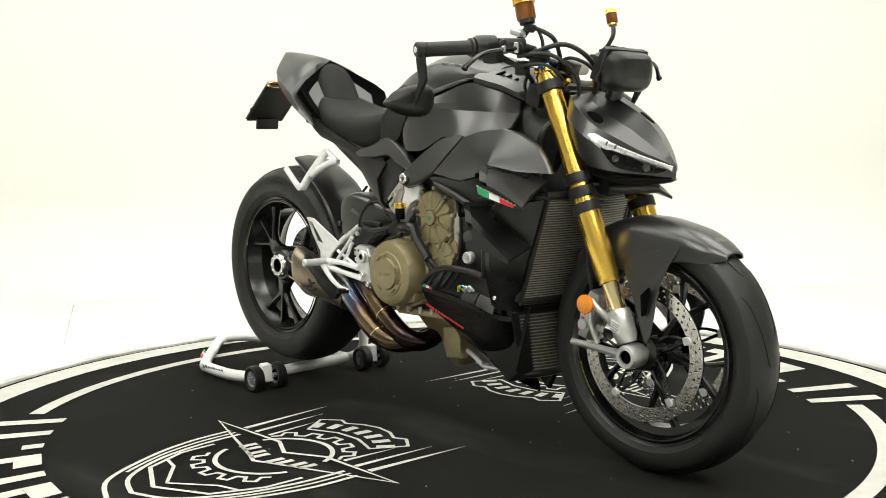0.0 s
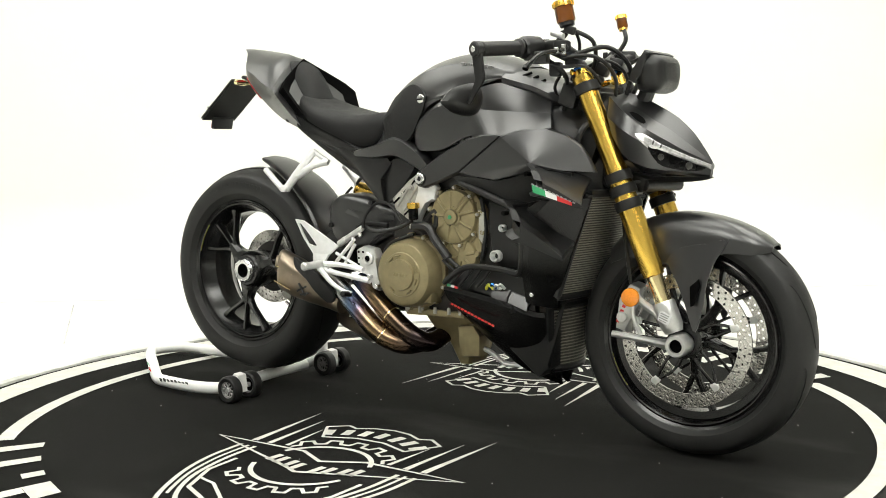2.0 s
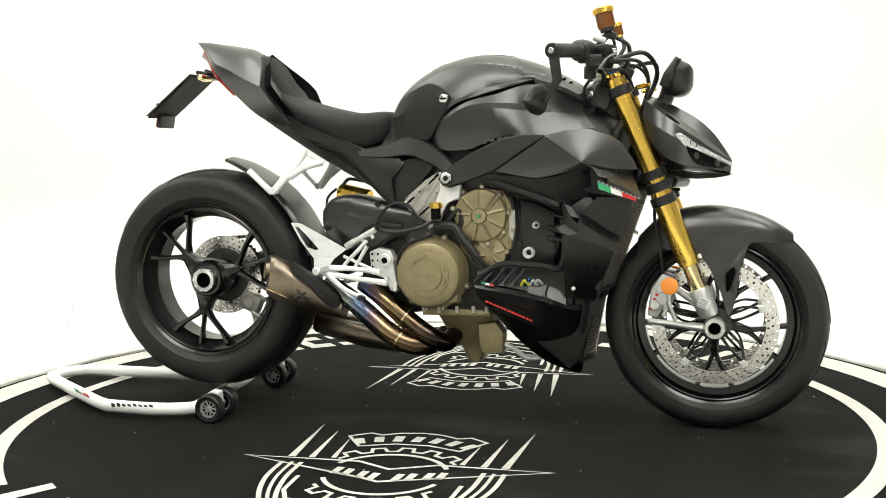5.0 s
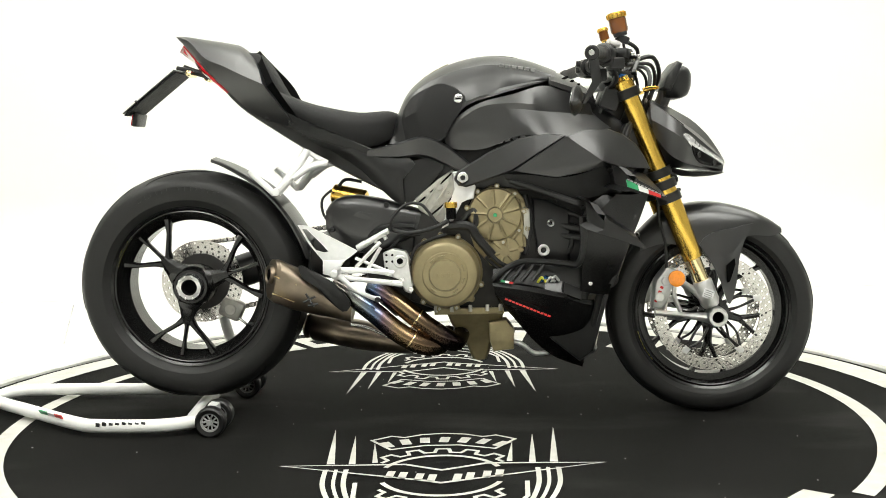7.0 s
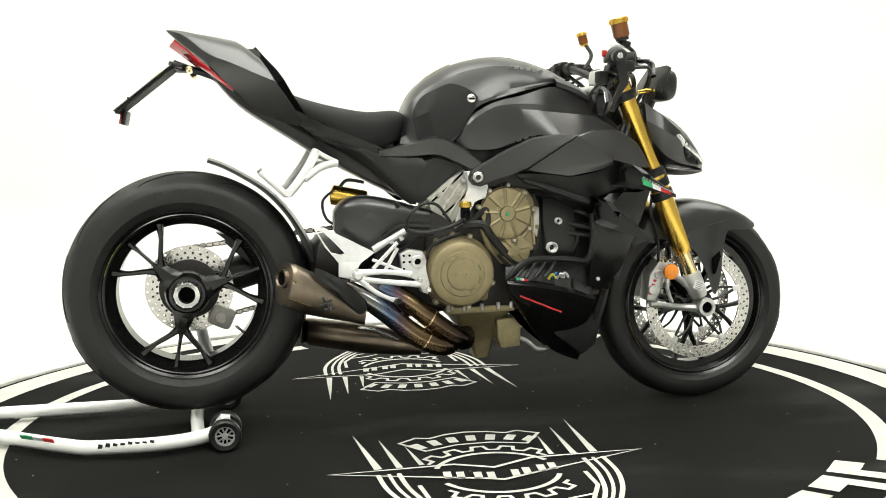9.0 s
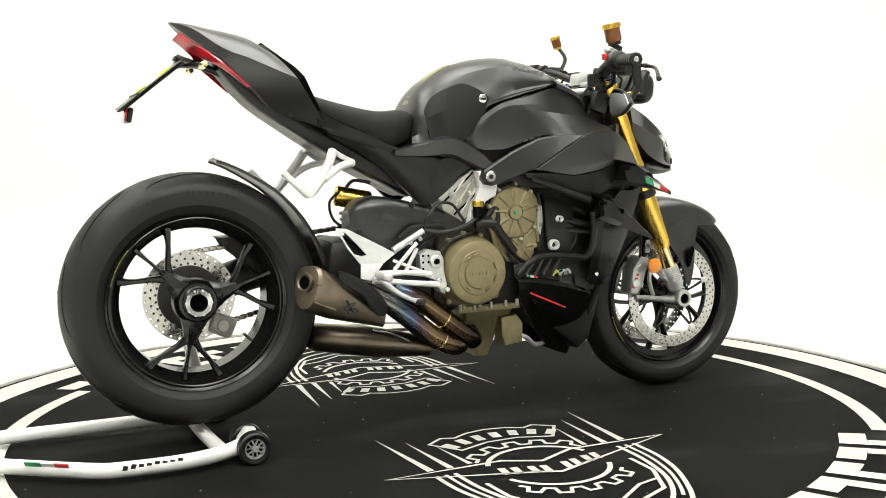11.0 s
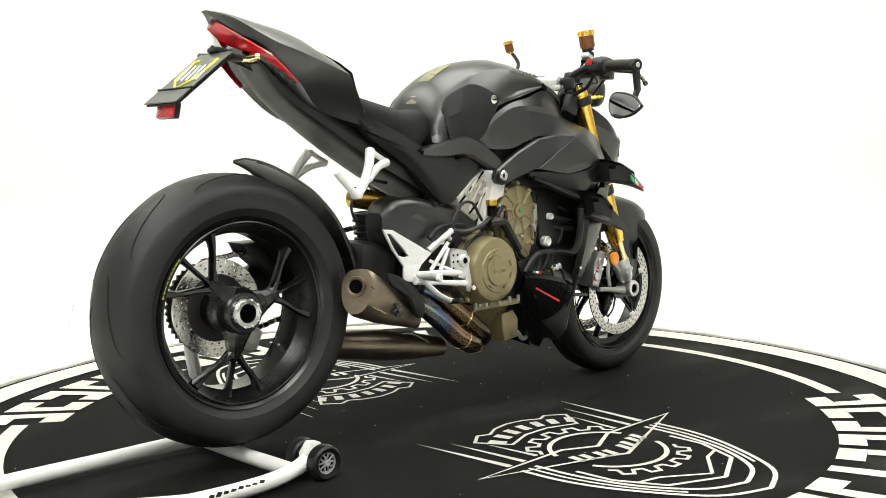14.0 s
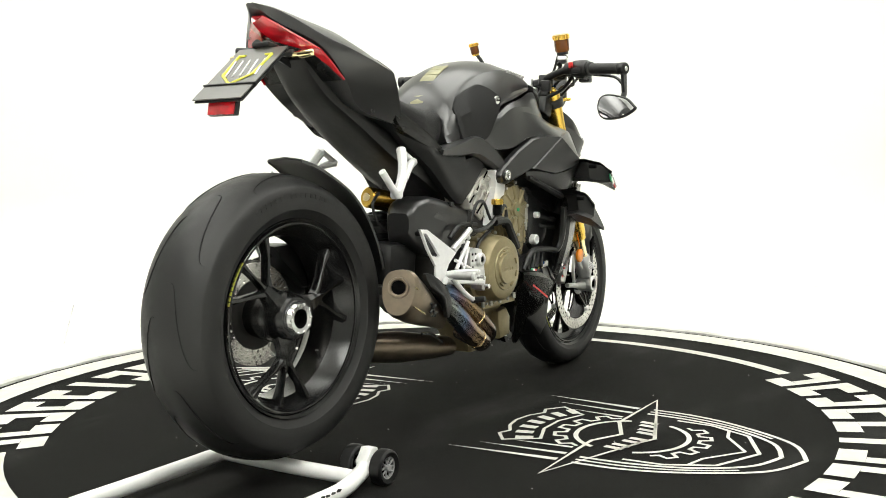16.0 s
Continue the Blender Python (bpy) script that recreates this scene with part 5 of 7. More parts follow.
# ---- handlebar and controls ----
bm = B()
for s in (-1, 1):
    tube(bm, [(0.505, 0, 0.975), (0.50, s * 0.07, 0.978), (0.485, s * 0.13, 0.998), (0.468, s * 0.20, 1.012), (0.44, s * 0.30, 1.008), (0.409, s * 0.40, 1.001)], 0.0115, 14, 6)
bar = part("handlebar", bm, PLASTIC, motorcycle, "black tapered handlebar")
bm = B()
block(bm, (0.05, 0.11, 0.04), pose(0.505, 0, 0.972, 0, 10, 0), 0.008)
part("bar_clamp", bm, SILVER, bar, "bare aluminium bar clamp")
for s in (-1, 1):
    bm = B()
    d = Vector((-0.031, s * 0.1, -0.007)).normalized()
    a = Vector((0.448, s * 0.275, 1.0085))
    L = 0.125
    lathe(bm, [(0.0115, 0), (0.022, 0.002), (0.022, 0.008), (0.0165, 0.012)] + [(0.0165 + (0.0007 if i % 2 else 0), 0.014 + i * (L - 0.02) / 24) for i in range(24)] + [(0.0175, L - 0.003), (0.015, L)], a, d, 24)
    part("grip", bm, RUBBER, bar, "ribbed black rubber grip")
    bm = B()
    rod(bm, a + d * (L + 0.001), a + d * (L + 0.022), 0.0185, 22, 0.003)
    part("bar_end", bm, PLASTIC, bar)
    bm = B()
    rod(bm, a + d * (L + 0.020), a + d * (L + 0.0245), 0.0075, 14, 0.001)
    part("bar_end_screw", bm, CHROME, bar, "polished bar end screw")
    bm = B()
    c = a - d * 0.03
    lathe(bm, [(0.012, -0.028), (0.026, -0.026), (0.028, 0), (0.027, 0.02), (0.022, 0.028), (0.012, 0.028)], c, d, 22, True)
    block(bm, (0.035, 0.045, 0.045), Matrix.Translation(c + Vector((0.008, 0, -0.008))) @ pose(0, 0, 0, 10, 0, 15 * s), 0.008)
    block(bm, (0.018, 0.03, 0.018), Matrix.Translation(c + Vector((-0.022, -s * 0.005, -0.006))), 0.004)
    sw = part("switch_housing", bm, PLASTIC, bar, "black switch housing")
    bm = B()
    block(bm, (0.014, 0.012, 0.018), Matrix.Translation(c + Vector((-0.024, -s * 0.026, 0.012))), 0.003)
    part("switch_button", bm, RED if s < 0 else PLASTIC, sw, "red kill switch" if s < 0 else "")
    # master cylinder and lever
    bm = B()
    mc = c - d * 0.05
    block(bm, (0.06, 0.055, 0.03), Matrix.Translation(mc + Vector((0.03, 0, -0.002))) @ pose(0, 0, 0, 0, 0, 25 * s), 0.008)
    lathe(bm, [(0.012, -0.012), (0.019, -0.011), (0.019, 0.011), (0.012, 0.012)], mc, d, 18, True)
    rod(bm, mc + Vector((0.055, s * 0.01, -0.004)), mc + Vector((0.045, -s * 0.06, -0.012)), 0.011, 14)
    part("master_cylinder", bm, PLASTIC, bar, "black brake master cylinder")
    bm = B()
    p0 = mc + Vector((0.06, s * 0.018, -0.012))
    tube(bm, [p0, p0 + Vector((0.008, s * 0.05, -0.006)), p0 + Vector((-0.002, s * 0.11, -0.018)), Vector((0.513, s * 0.365, 0.953))], [0.006, 0.0055, 0.0045, 0.006], 10, 5)
    rod(bm, Vector((0.514, s * 0.362, 0.957)), Vector((0.514, s * 0.368, 0.949)), 0.0075, 12)
    lv = part("lever", bm, RIM, bar, "glossy black folding lever")
    bm = B()
    rod(bm, p0 + Vector((0, 0, -0.012)), p0 + Vector((0, 0, 0.013)), 0.007, 12)
    part("lever_pivot", bm, CHROME, lv, "polished lever pivot")
    bm = B()
    rod(bm, p0 + Vector((0.008, s * 0.05, -0.012)), p0 + Vector((0.008, s * 0.05, 0.002)), 0.006, 12)
    part("lever_pivot", bm, CHROME, lv, "polished lever pivot")
    # mirror
    bm = B()
    e = a + d * (L + 0.012)
    m0 = Vector((0.366, s * 0.395, 0.886))
    plate(bm, [(e.x - 0.014, e.z + 0.014), (e.x + 0.014, e.z + 0.014), (e.x + 0.016, e.z - 0.03), (e.x + 0.022, e.z - 0.07), (e.x - 0.018, e.z - 0.125), (e.x - 0.028, e.z - 0.122), (e.x + 0.002, e.z - 0.07), (e.x - 0.008, e.z - 0.03)], e.y - 0.005, e.y + 0.005, 0.003)
    st = part("mirror_stalk", bm, PLASTIC, bar, "black slotted mirror stalk")
    bm = B()
    mm = Matrix.Translation(m0) @ pose(0, 0, 0, 0, 4, 10 * s)
    out = [(0.074 * s, -0.010), (0.066 * s, 0.004), (0.040 * s, 0.024), (-0.02 * s, 0.037), (-0.050 * s, 0.028), (-0.056 * s, -0.006), (-0.034 * s, -0.034), (0.03 * s, -0.032)]
    P = spline([(0, u, v) for u, v in out], 3, True)
    front = [mm @ Vector((-0.006, p.y, p.z)) for p in P]
    rim_ = [mm @ Vector((0.0, p.y * 1.04, p.z * 1.06)) for p in P]
    b1 = [mm @ Vector((0.010, p.y * 0.9, p.z * 0.88)) for p in P]
    b2 = [mm @ Vector((0.017, p.y * 0.5, p.z * 0.5)) for p in P]
    rings(bm, [front, rim_, b1, b2])
    mh = part("mirror_housing", bm, PLASTIC, bar, "black pointed mirror housing")
    bm = B()
    rings(bm, [[mm @ Vector((-0.0062, p.y * 0.93, p.z * 0.91)) for p in P], [mm @ Vector((-0.0072, p.y * 0.92, p.z * 0.9)) for p in P]])
    part("mirror_glass", bm, MIRROR, mh, "mirror glass", angle=20)


def reservoir(top, r, h, axis, label):
    ax = Vector(axis).normalized()
    t = Vector(top)
    bm = B()
    lathe(bm, [(0, 0), (r * 1.02, 0), (r * 1.06, -0.003), (r * 1.06, -h * 0.28), (r * 0.95, -h * 0.3), (0, -h * 0.3)], t, ax, 20)
    cap = part("reservoir_cap", bm, GOLD, bar, "gold knurled cap")
    bm = B()
    for i in range(12):
        q = Vector((0, 0, 1)).rotation_difference(ax)
        a = math.tau * i / 12
        c = t + q @ Vector((r * 1.07 * math.cos(a), r * 1.07 * math.sin(a), 0))
        rod(bm, c - ax * 0.002, c - ax * h * 0.26, r * 0.09, 5)
    part("cap_knurl", bm, GOLD, cap)
    bm = B()
    lathe(bm, [(0, -h * 0.3), (r, -h * 0.3), (r * 1.0, -h * 0.9), (r * 0.9, -h), (0, -h)], t, ax, 24)
    part("reservoir_cup", bm, AMBER_CUP, bar, label)
    bm = B()
    lathe(bm, [(0, -h), (r * 0.8, -h), (r * 0.8, -h * 1.16), (r * 0.3, -h * 1.2), (0, -h * 1.2)], t, ax, 20)
    part("reservoir_base", bm, GOLD if r < 0.02 else PLASTIC, bar)


reservoir((0.497, -0.154, 1.126), 0.0235, 0.054, (-0.22, 0, 1), "smoked amber brake fluid cup")
reservoir((0.500, 0.174, 1.122), 0.0145, 0.036, (-0.25, 0.1, 1), "small smoked amber clutch fluid cup")
bm = B()
tube(bm, [(0.512, -0.15, 1.062), (0.50, -0.15, 1.045), (0.485, -0.155, 1.03)], 0.008, 8, 4)
block(bm, (0.03, 0.014, 0.02), pose(0.518, -0.155, 1.055, 0, 20, 0), 0.004)
part("reservoir_bracket", bm, PLASTIC, bar)
bm = B()
tube(bm, [(0.512, 0.168, 1.085), (0.525, 0.15, 1.05), (0.50, 0.14, 1.01)], 0.006, 8, 4)
part("reservoir_bracket", bm, PLASTIC, bar)
# hoses and cables round the steering head
for pts, r in ((((0.52, -0.14, 1.055), (0.56, -0.12, 1.03), (0.555, -0.09, 0.99), (0.53, -0.06, 0.96)), 0.0055),
               (((0.53, -0.17, 0.99), (0.60, -0.12, 1.01), (0.63, -0.05, 0.96), (0.60, -0.02, 0.88), (0.59, -0.04, 0.78)), 0.006),
               (((0.52, -0.2, 0.985), (0.59, -0.16, 0.985), (0.61, -0.09, 0.93), (0.58, -0.06, 0.84)), 0.005),
               (((0.53, 0.16, 0.99), (0.61, 0.10, 1.0), (0.62, 0.04, 0.95), (0.58, 0.02, 0.85)), 0.006),
               (((0.46, -0.22, 1.0), (0.50, -0.16, 0.955), (0.48, -0.1, 0.92), (0.46, -0.08, 0.86)), 0.006),
               (((0.46, 0.22, 1.0), (0.50, 0.16, 0.955), (0.48, 0.1, 0.92), (0.46, 0.08, 0.86)), 0.006),
               (((0.55, -0.1, 0.84), (0.53, -0.13, 0.80), (0.51, -0.12, 0.72), (0.52, -0.11, 0.66)), 0.008)):
    bm = B()
    tube(bm, pts, r, 8, 6)
    part("cable", bm, PLASTIC, motorcycle)
bm = B()
block(bm, (0.05, 0.03, 0.06), pose(0.49, -0.10, 0.90, 0, 20, 0), 0.008)
block(bm, (0.04, 0.04, 0.035), pose(0.515, -0.09, 0.945, 0, 20, 0), 0.006)
block(bm, (0.08, 0.10, 0.09), pose(0.50, 0, 0.88, 0, 22, 0), 0.012)
block(bm, (0.06, 0.05, 0.12), pose(0.535, -0.085, 0.77, 0, 22, 0), 0.012)
part("steering_head", bm, PLASTIC, motorcycle, "black parts round the steering head")
for at, size, turn, mt in (((0.49, -0.165, 1.045), (0.034, 0.03, 0.016), 20, SILVER), ((0.53, -0.13, 0.995), (0.03, 0.05, 0.02), 10, PLASTIC), ((0.485, -0.245, 0.985), (0.04, 0.035, 0.03), 0, PLASTIC), ((0.50, -0.10, 0.985), (0.035, 0.045, 0.03), 15, PLASTIC), ((0.46, -0.12, 0.965), (0.03, 0.03, 0.035), 0, PLASTIC), ((0.475, -0.06, 0.955), (0.03, 0.035, 0.016), 0, SILVER), ((0.545, -0.04, 0.965), (0.04, 0.04, 0.03), 25, PLASTIC), ((0.53, 0.09, 0.985), (0.04, 0.05, 0.03), 15, PLASTIC), ((0.505, -0.12, 0.955), (0.012, 0.012, 0.016), 0, GOLD)):
    bm = B()
    block(bm, size, pose(*at, 0, turn, 12), 0.005)
    part("control_block", bm, mt, bar)
for pts in (((0.49, -0.15, 1.05), (0.515, -0.135, 1.06), (0.525, -0.12, 1.03), (0.52, -0.11, 1.0)), ((0.47, -0.21, 0.985), (0.51, -0.19, 0.965), (0.55, -0.13, 0.965), (0.57, -0.08, 0.92)), ((0.50, -0.06, 0.96), (0.56, -0.06, 0.985), (0.60, -0.02, 0.955), (0.60, 0.02, 0.88)), ((0.46, -0.1, 0.95), (0.44, -0.09, 0.92), (0.45, -0.07, 0.88))):
    bm = B()
    tube(bm, pts, 0.0042, 8, 6)
    part("cable", bm, PLASTIC, motorcycle)
bm = B()
rod(bm, (0.47, -0.07, 0.935), (0.42, 0.06, 0.93), 0.012, 14)
part("steering_damper", bm, SILVER, motorcycle, "silver steering damper")
bm = B()
tube(bm, [(0.579, -0.100, 0.922), (0.599, -0.110, 0.926), (0.615, -0.130, 0.927)], [0.006, 0.007, 0.004], 10, 3)
fi = part("front_indicator", bm, GOLD, motorcycle, "slim gold front indicator")
mirrored(fi)

# ---- core that fills the middle ----
bm = B()
loft(bm, [(-0.132, 0.821, 0.650, 0.085), (-0.017, 0.843, 0.665, 0.115), (0.129, 0.873, 0.654, 0.138), (0.275, 0.902, 0.643, 0.142), (0.405, 0.907, 0.633, 0.135), (0.502, 0.865, 0.623, 0.11), (0.566, 0.800, 0.638, 0.075)], BODY, 4, 3)
part("airbox", bm, PLASTIC, motorcycle, "black airbox and frame core")
# Added filler block, stops the bright view through gaps behind the radiator.
bm = B()
plate(bm, [(0.30, 0.66), (0.55, 0.66), (0.575, 0.62), (0.50, 0.40), (0.47, 0.36), (0.44, 0.20), (0.40, 0.17), (0.30, 0.25), (0.26, 0.40), (0.26, 0.6)], -0.125, 0.125, 0.01)
part("radiator_backing", bm, PLASTIC, motorcycle, "black filler block behind the radiator")

# ---- engine ----
bm = B()
plate(bm, [(-0.056, 0.558), (-0.015, 0.653), (0.096, 0.666), (0.254, 0.672), (0.340, 0.639), (0.339, 0.472), (0.251, 0.362), (0.202, 0.314), (0.027, 0.313), (-0.077, 0.350)], -0.135, 0.135, 0.015)
engine = part("engine_block", bm, ENGINE_DARK, motorcycle, "dark engine block")
bm = B()
plate(bm, [(-0.209, 0.513), (-0.144, 0.543), (-0.041, 0.550), (-0.032, 0.446), (0.003, 0.316), (-0.118, 0.302), (-0.189, 0.367)], -0.12, 0.12, 0.02)
part("gearbox", bm, ENGINE_DARK, engine, "dark gearbox casing")
# timing case under both covers
bm = B()
plate(bm, [(0.109, 0.645), (0.156, 0.670), (0.228, 0.658), (0.263, 0.611), (0.263, 0.549), (0.242, 0.487), (0.210, 0.451), (0.153, 0.449), (0.110, 0.497), (0.088, 0.567)], -0.150, -0.11, 0.006)
part("timing_case", bm, ENGINE, engine, "bronze timing case")


def cover(name, c, r, steps, ribs, label, n=56):
    bm = B()
    lathe(bm, steps, c, (0, -1, 0), n)
    ob = part(name, bm, ENGINE, engine, label)
    bm = B()
    for i in range(ribs):
        a = math.tau * i / ribs + 0.25
        h = max(q[1] for q in steps) * 0.66
        h = max(q[1] for q in steps) * 0.70
        rod_a = Vector(c) + Vector((r * 0.30 * math.cos(a), -h, r * 0.30 * math.sin(a)))
        rod_b = Vector(c) + Vector((r * 0.92 * math.cos(a), -h * 0.55, r * 0.92 * math.sin(a)))
        tube(bm, [rod_a, rod_b], [0.0045, 0.0065], 6, 1)
    if ribs:
        part("cover_rib", bm, ENGINE, ob)
    return ob


c1 = (0.167, -0.152, 0.590)
cv = cover("cam_cover", c1, 0.074, [(0.0, -0.02), (0.074, -0.02), (0.074, 0.004), (0.070, 0.010), (0.055, 0.014), (0.03, 0.016), (0.021, 0.016), (0.019, 0.024), (0.0, 0.024)], 9, "bronze round cam drive cover")
bm = B()
rod(bm, Vector(c1) + Vector((0, -0.022, 0)), Vector(c1) + Vector((0, -0.028, 0)), 0.0055, 16)
part("cover_plug", bm, GREEN, cv, "green plug")
for i in range(9):
    a = math.tau * i / 9 + 0.1
    bm = B()
    p = Vector(c1) + Vector((0.079 * math.cos(a), 0.012, 0.079 * math.sin(a)))
    rod(bm, p, p + Vector((0, -0.022, 0)), 0.0075, 10)
    part("bolt_boss", bm, ENGINE, cv)
    bm = B()
    rod(bm, p + Vector((0, -0.021, 0)), p + Vector((0, -0.028, 0)), 0.0046, 6)
    part("cover_bolt", bm, CAST, cv)
bm = B()
lathe(bm, [(0.024, 0.012), (0.030, 0.012), (0.030, 0.019), (0.024, 0.019)], c1, (0, -1, 0), 32, True)
tube(bm, [Vector(c1) + Vector((0.020, -0.016, 0.014)), Vector(c1) + Vector((0.052, -0.012, 0.052))], 0.006, 8, 1)
part("cover_hook", bm, ENGINE, cv, "raised ring and oilway on the cover")
bm = B()
lathe(bm, [(0.0755, -0.006), (0.0775, -0.006), (0.0775, -0.003), (0.0755, -0.003)], c1, (0, -1, 0), 48, True)
part("cover_gasket", bm, HOLE_BLACK, cv, "dark gasket line")
c2 = (0.192, -0.150, 0.486)
cover("pump_cover", c2, 0.045, [(0.0, -0.02), (0.045, -0.02), (0.045, 0.0), (0.042, 0.006), (0.03, 0.008), (0.018, 0.008), (0.01, 0.010), (0.0, 0.010)], 6, "bronze lower cover", 36)
c3 = (0.029, -0.165, 0.432)
cv = cover("alternator_cover", c3, 0.088, [(0.0, -0.03), (0.102, -0.03), (0.102, -0.016), (0.096, -0.010), (0.092, 0.03), (0.086, 0.042), (0.078, 0.046), (0.062, 0.047), (0.060, 0.050), (0.044, 0.050), (0.042, 0.056), (0.0, 0.058)], 0, "bronze alternator cover")
bm = B()
for i in range(5):
    block(bm, (0.007, 0.002, 0.009), Matrix.Translation(Vector(c3) + Vector((-0.02 + i * 0.0105, -0.058, 0))), 0.0005, 1)
part("cover_mark", bm, ENGINE, cv, "raised bars")
for a in (100, 130, 232, 300, -20, 20):
    bm = B()
    r = 0.052
    p = Vector(c3) + Vector((r * math.cos(radians(a)), -0.052, r * math.sin(radians(a))))
    block(bm, (0.018, 0.008, 0.005), Matrix.Translation(p) @ pose(0, 0, 0, 0, -a + 90, 0), 0.002)
    part("cover_lug", bm, ENGINE, cv)
bm = B()
plate(bm, [(0.037, 0.503), (0.107, 0.483), (0.112, 0.409), (0.105, 0.355), (0.046, 0.348)], -0.185, -0.13, 0.006)
part("cover_flange", bm, ENGINE, cv)
for i in range(11):
    a = radians(70 + i * 27)
    bm = B()
    p = Vector(c3) + Vector((0.1035 * math.cos(a), 0.03, 0.1035 * math.sin(a)))
    rod(bm, p, p + Vector((0, -0.022, 0)), 0.0085, 10)
    part("bolt_boss", bm, ENGINE, cv)
    bm = B()
    rod(bm, p + Vector((0, -0.02, 0)), p + Vector((0, -0.027, 0)), 0.0045, 8)
    part("cover_bolt", bm, CAST, cv)
# sump
bm = B()
plate(bm, [(-0.005, 0.330), (0.187, 0.330), (0.190, 0.314), (-0.005, 0.312)], -0.15, 0.15, 0.003)
sump = part("sump_flange", bm, ENGINE, engine, "bronze sump flange")
for x, z in ((0.000, 0.329), (0.044, 0.329), (0.095, 0.330), (0.142, 0.331), (0.179, 0.332)):
    bm = B()
    rod(bm, (x, -0.152, z - 0.009), (x, -0.152, z + 0.009), 0.0055, 8)
    part("sump_bolt", bm, CAST, sump)
bm = B()
top = [(0.030, 0.316), (0.183, 0.317)]
stn = [(0.313, 0.027, 0.190, 0.115), (0.272, 0.041, 0.178, 0.09), (0.227, 0.076, 0.157, 0.062), (0.184, 0.091, 0.147, 0.05), (0.163, 0.099, 0.138, 0.045)]
loops = []
for z, x0, x1, w in stn:
    c = 0.008
    loops.append([Vector(v) for v in ((x0 + c, -w, z), (x1 - c, -w, z), (x1, -w + c, z), (x1, w - c, z), (x1 - c, w, z), (x0 + c, w, z), (x0, w - c, z), (x0, -w + c, z))])
rings(bm, loops)
part("sump", bm, ENGINE, engine, "bronze pointed oil sump")
bm = B()
plate(bm, [(0.145, 0.285), (0.196, 0.292), (0.218, 0.262), (0.216, 0.206), (0.158, 0.200), (0.148, 0.230)], -0.118, -0.06, 0.008)
part("filter_housing", bm, ENGINE, engine, "bronze filter housing beside the sump")
for p, q in (((0.232, 0.630), (0.250, 0.500)), ((0.215, 0.520), (0.252, 0.560)), ((0.150, 0.520), (0.165, 0.455)), ((0.232, 0.470), (0.190, 0.520)), ((0.110, 0.545), (0.135, 0.480))):
    bm = B()
    tube(bm, [(p[0], -0.151, p[1]), (q[0], -0.151, q[1])], 0.0045, 6, 1)
    part("case_rib", bm, ENGINE, engine)
for x, z in ((0.252, 0.600), (0.255, 0.550), (0.238, 0.492), (0.206, 0.456), (0.156, 0.456)):
    bm = B()
    rod(bm, (x, -0.14, z), (x, -0.158, z), 0.0075, 10)
    part("case_boss", bm, ENGINE, engine)
bm = B()
rod(bm, (0.169, -0.085, 0.221), (0.206, -0.085, 0.224), 0.022, 18)
rod(bm, (0.202, -0.085, 0.230), (0.215, -0.085, 0.230), 0.014, 14)
part("oil_drain", bm, ENGINE, engine)
bm = B()
tube(bm, [(0.210, -0.090, 0.226), (0.241, -0.090, 0.214), (0.274, -0.080, 0.188), (0.315, -0.060, 0.185)], 0.007, 10, 5)
part("coolant_pipe", bm, SILVER, engine, "silver coolant pipe")
# cylinder head, hanger and bracket castings
bm = B()
plate(bm, [(-0.042, 0.604), (-0.053, 0.636), (0.011, 0.688), (0.051, 0.715), (0.084, 0.686), (0.068, 0.621), (0.017, 0.567)], -0.142, -0.06, 0.005)
hd = part("cylinder_head", bm, CAST, engine, "grey cast cylinder head")
for x, z in ((-0.017, 0.647), (0.016, 0.666), (0.037, 0.646), (0.006, 0.623), (0.050, 0.684)):
    bm = B()
    rod(bm, (x, -0.138, z), (x, -0.147, z), 0.0095, 14)
    rod(bm, (x, -0.146, z), (x, -0.152, z), 0.0055, 6)
    part("head_bolt", bm, CAST, hd)
# Black lines on the face paint the shaded grooves of the stepped casting.
for pts in (((-0.046, 0.622), (0.020, 0.678), (0.050, 0.706)), ((-0.010, 0.590), (0.052, 0.640), (0.078, 0.668))):
    bm = B()
    tube(bm, [(x, -0.1425, z) for x, z in pts], 0.0028, 6, 3)
    part("head_groove", bm, HOLE_BLACK, hd, "groove in the casting, its shade painted black")
bm = B()
plate(bm, [(0.244, 0.610), (0.262, 0.604), (0.264, 0.560), (0.256, 0.520), (0.244, 0.535), (0.246, 0.570)], -0.158, -0.12, 0.004)
part("head_lug", bm, CAST, hd, "grey cast lug beside the cam cover")
for k in range(4):
    bm = B()
    a, b = Vector((-0.032, -0.144, 0.614)).lerp(Vector((0.027, -0.144, 0.573)), k / 3), Vector((0.023, -0.144, 0.688)).lerp(Vector((0.073, -0.144, 0.645)), k / 3)
    tube(bm, [a, b], 0.0035, 6, 1)
    part("head_rib", bm, CAST, hd)
bm = B()
plate(bm, [(0.051, 0.709), (0.088, 0.712), (0.116, 0.668), (0.109, 0.634), (0.073, 0.629), (0.049, 0.568), (0.020, 0.553), (0.034, 0.600), (0.063, 0.661)], -0.166, -0.140, 0.005)
part("engine_hanger", bm, SATIN_WHITE, motorcycle, "silver cast engine hanger")
bm = B()
plate(bm, [(0.267, 0.634), (0.306, 0.630), (0.375, 0.598), (0.362, 0.523), (0.374, 0.457), (0.309, 0.458), (0.281, 0.481), (0.276, 0.556)], -0.150, -0.09, 0.008)
hn = part("front_hanger", bm, PLASTIC, motorcycle, "black front engine mount")
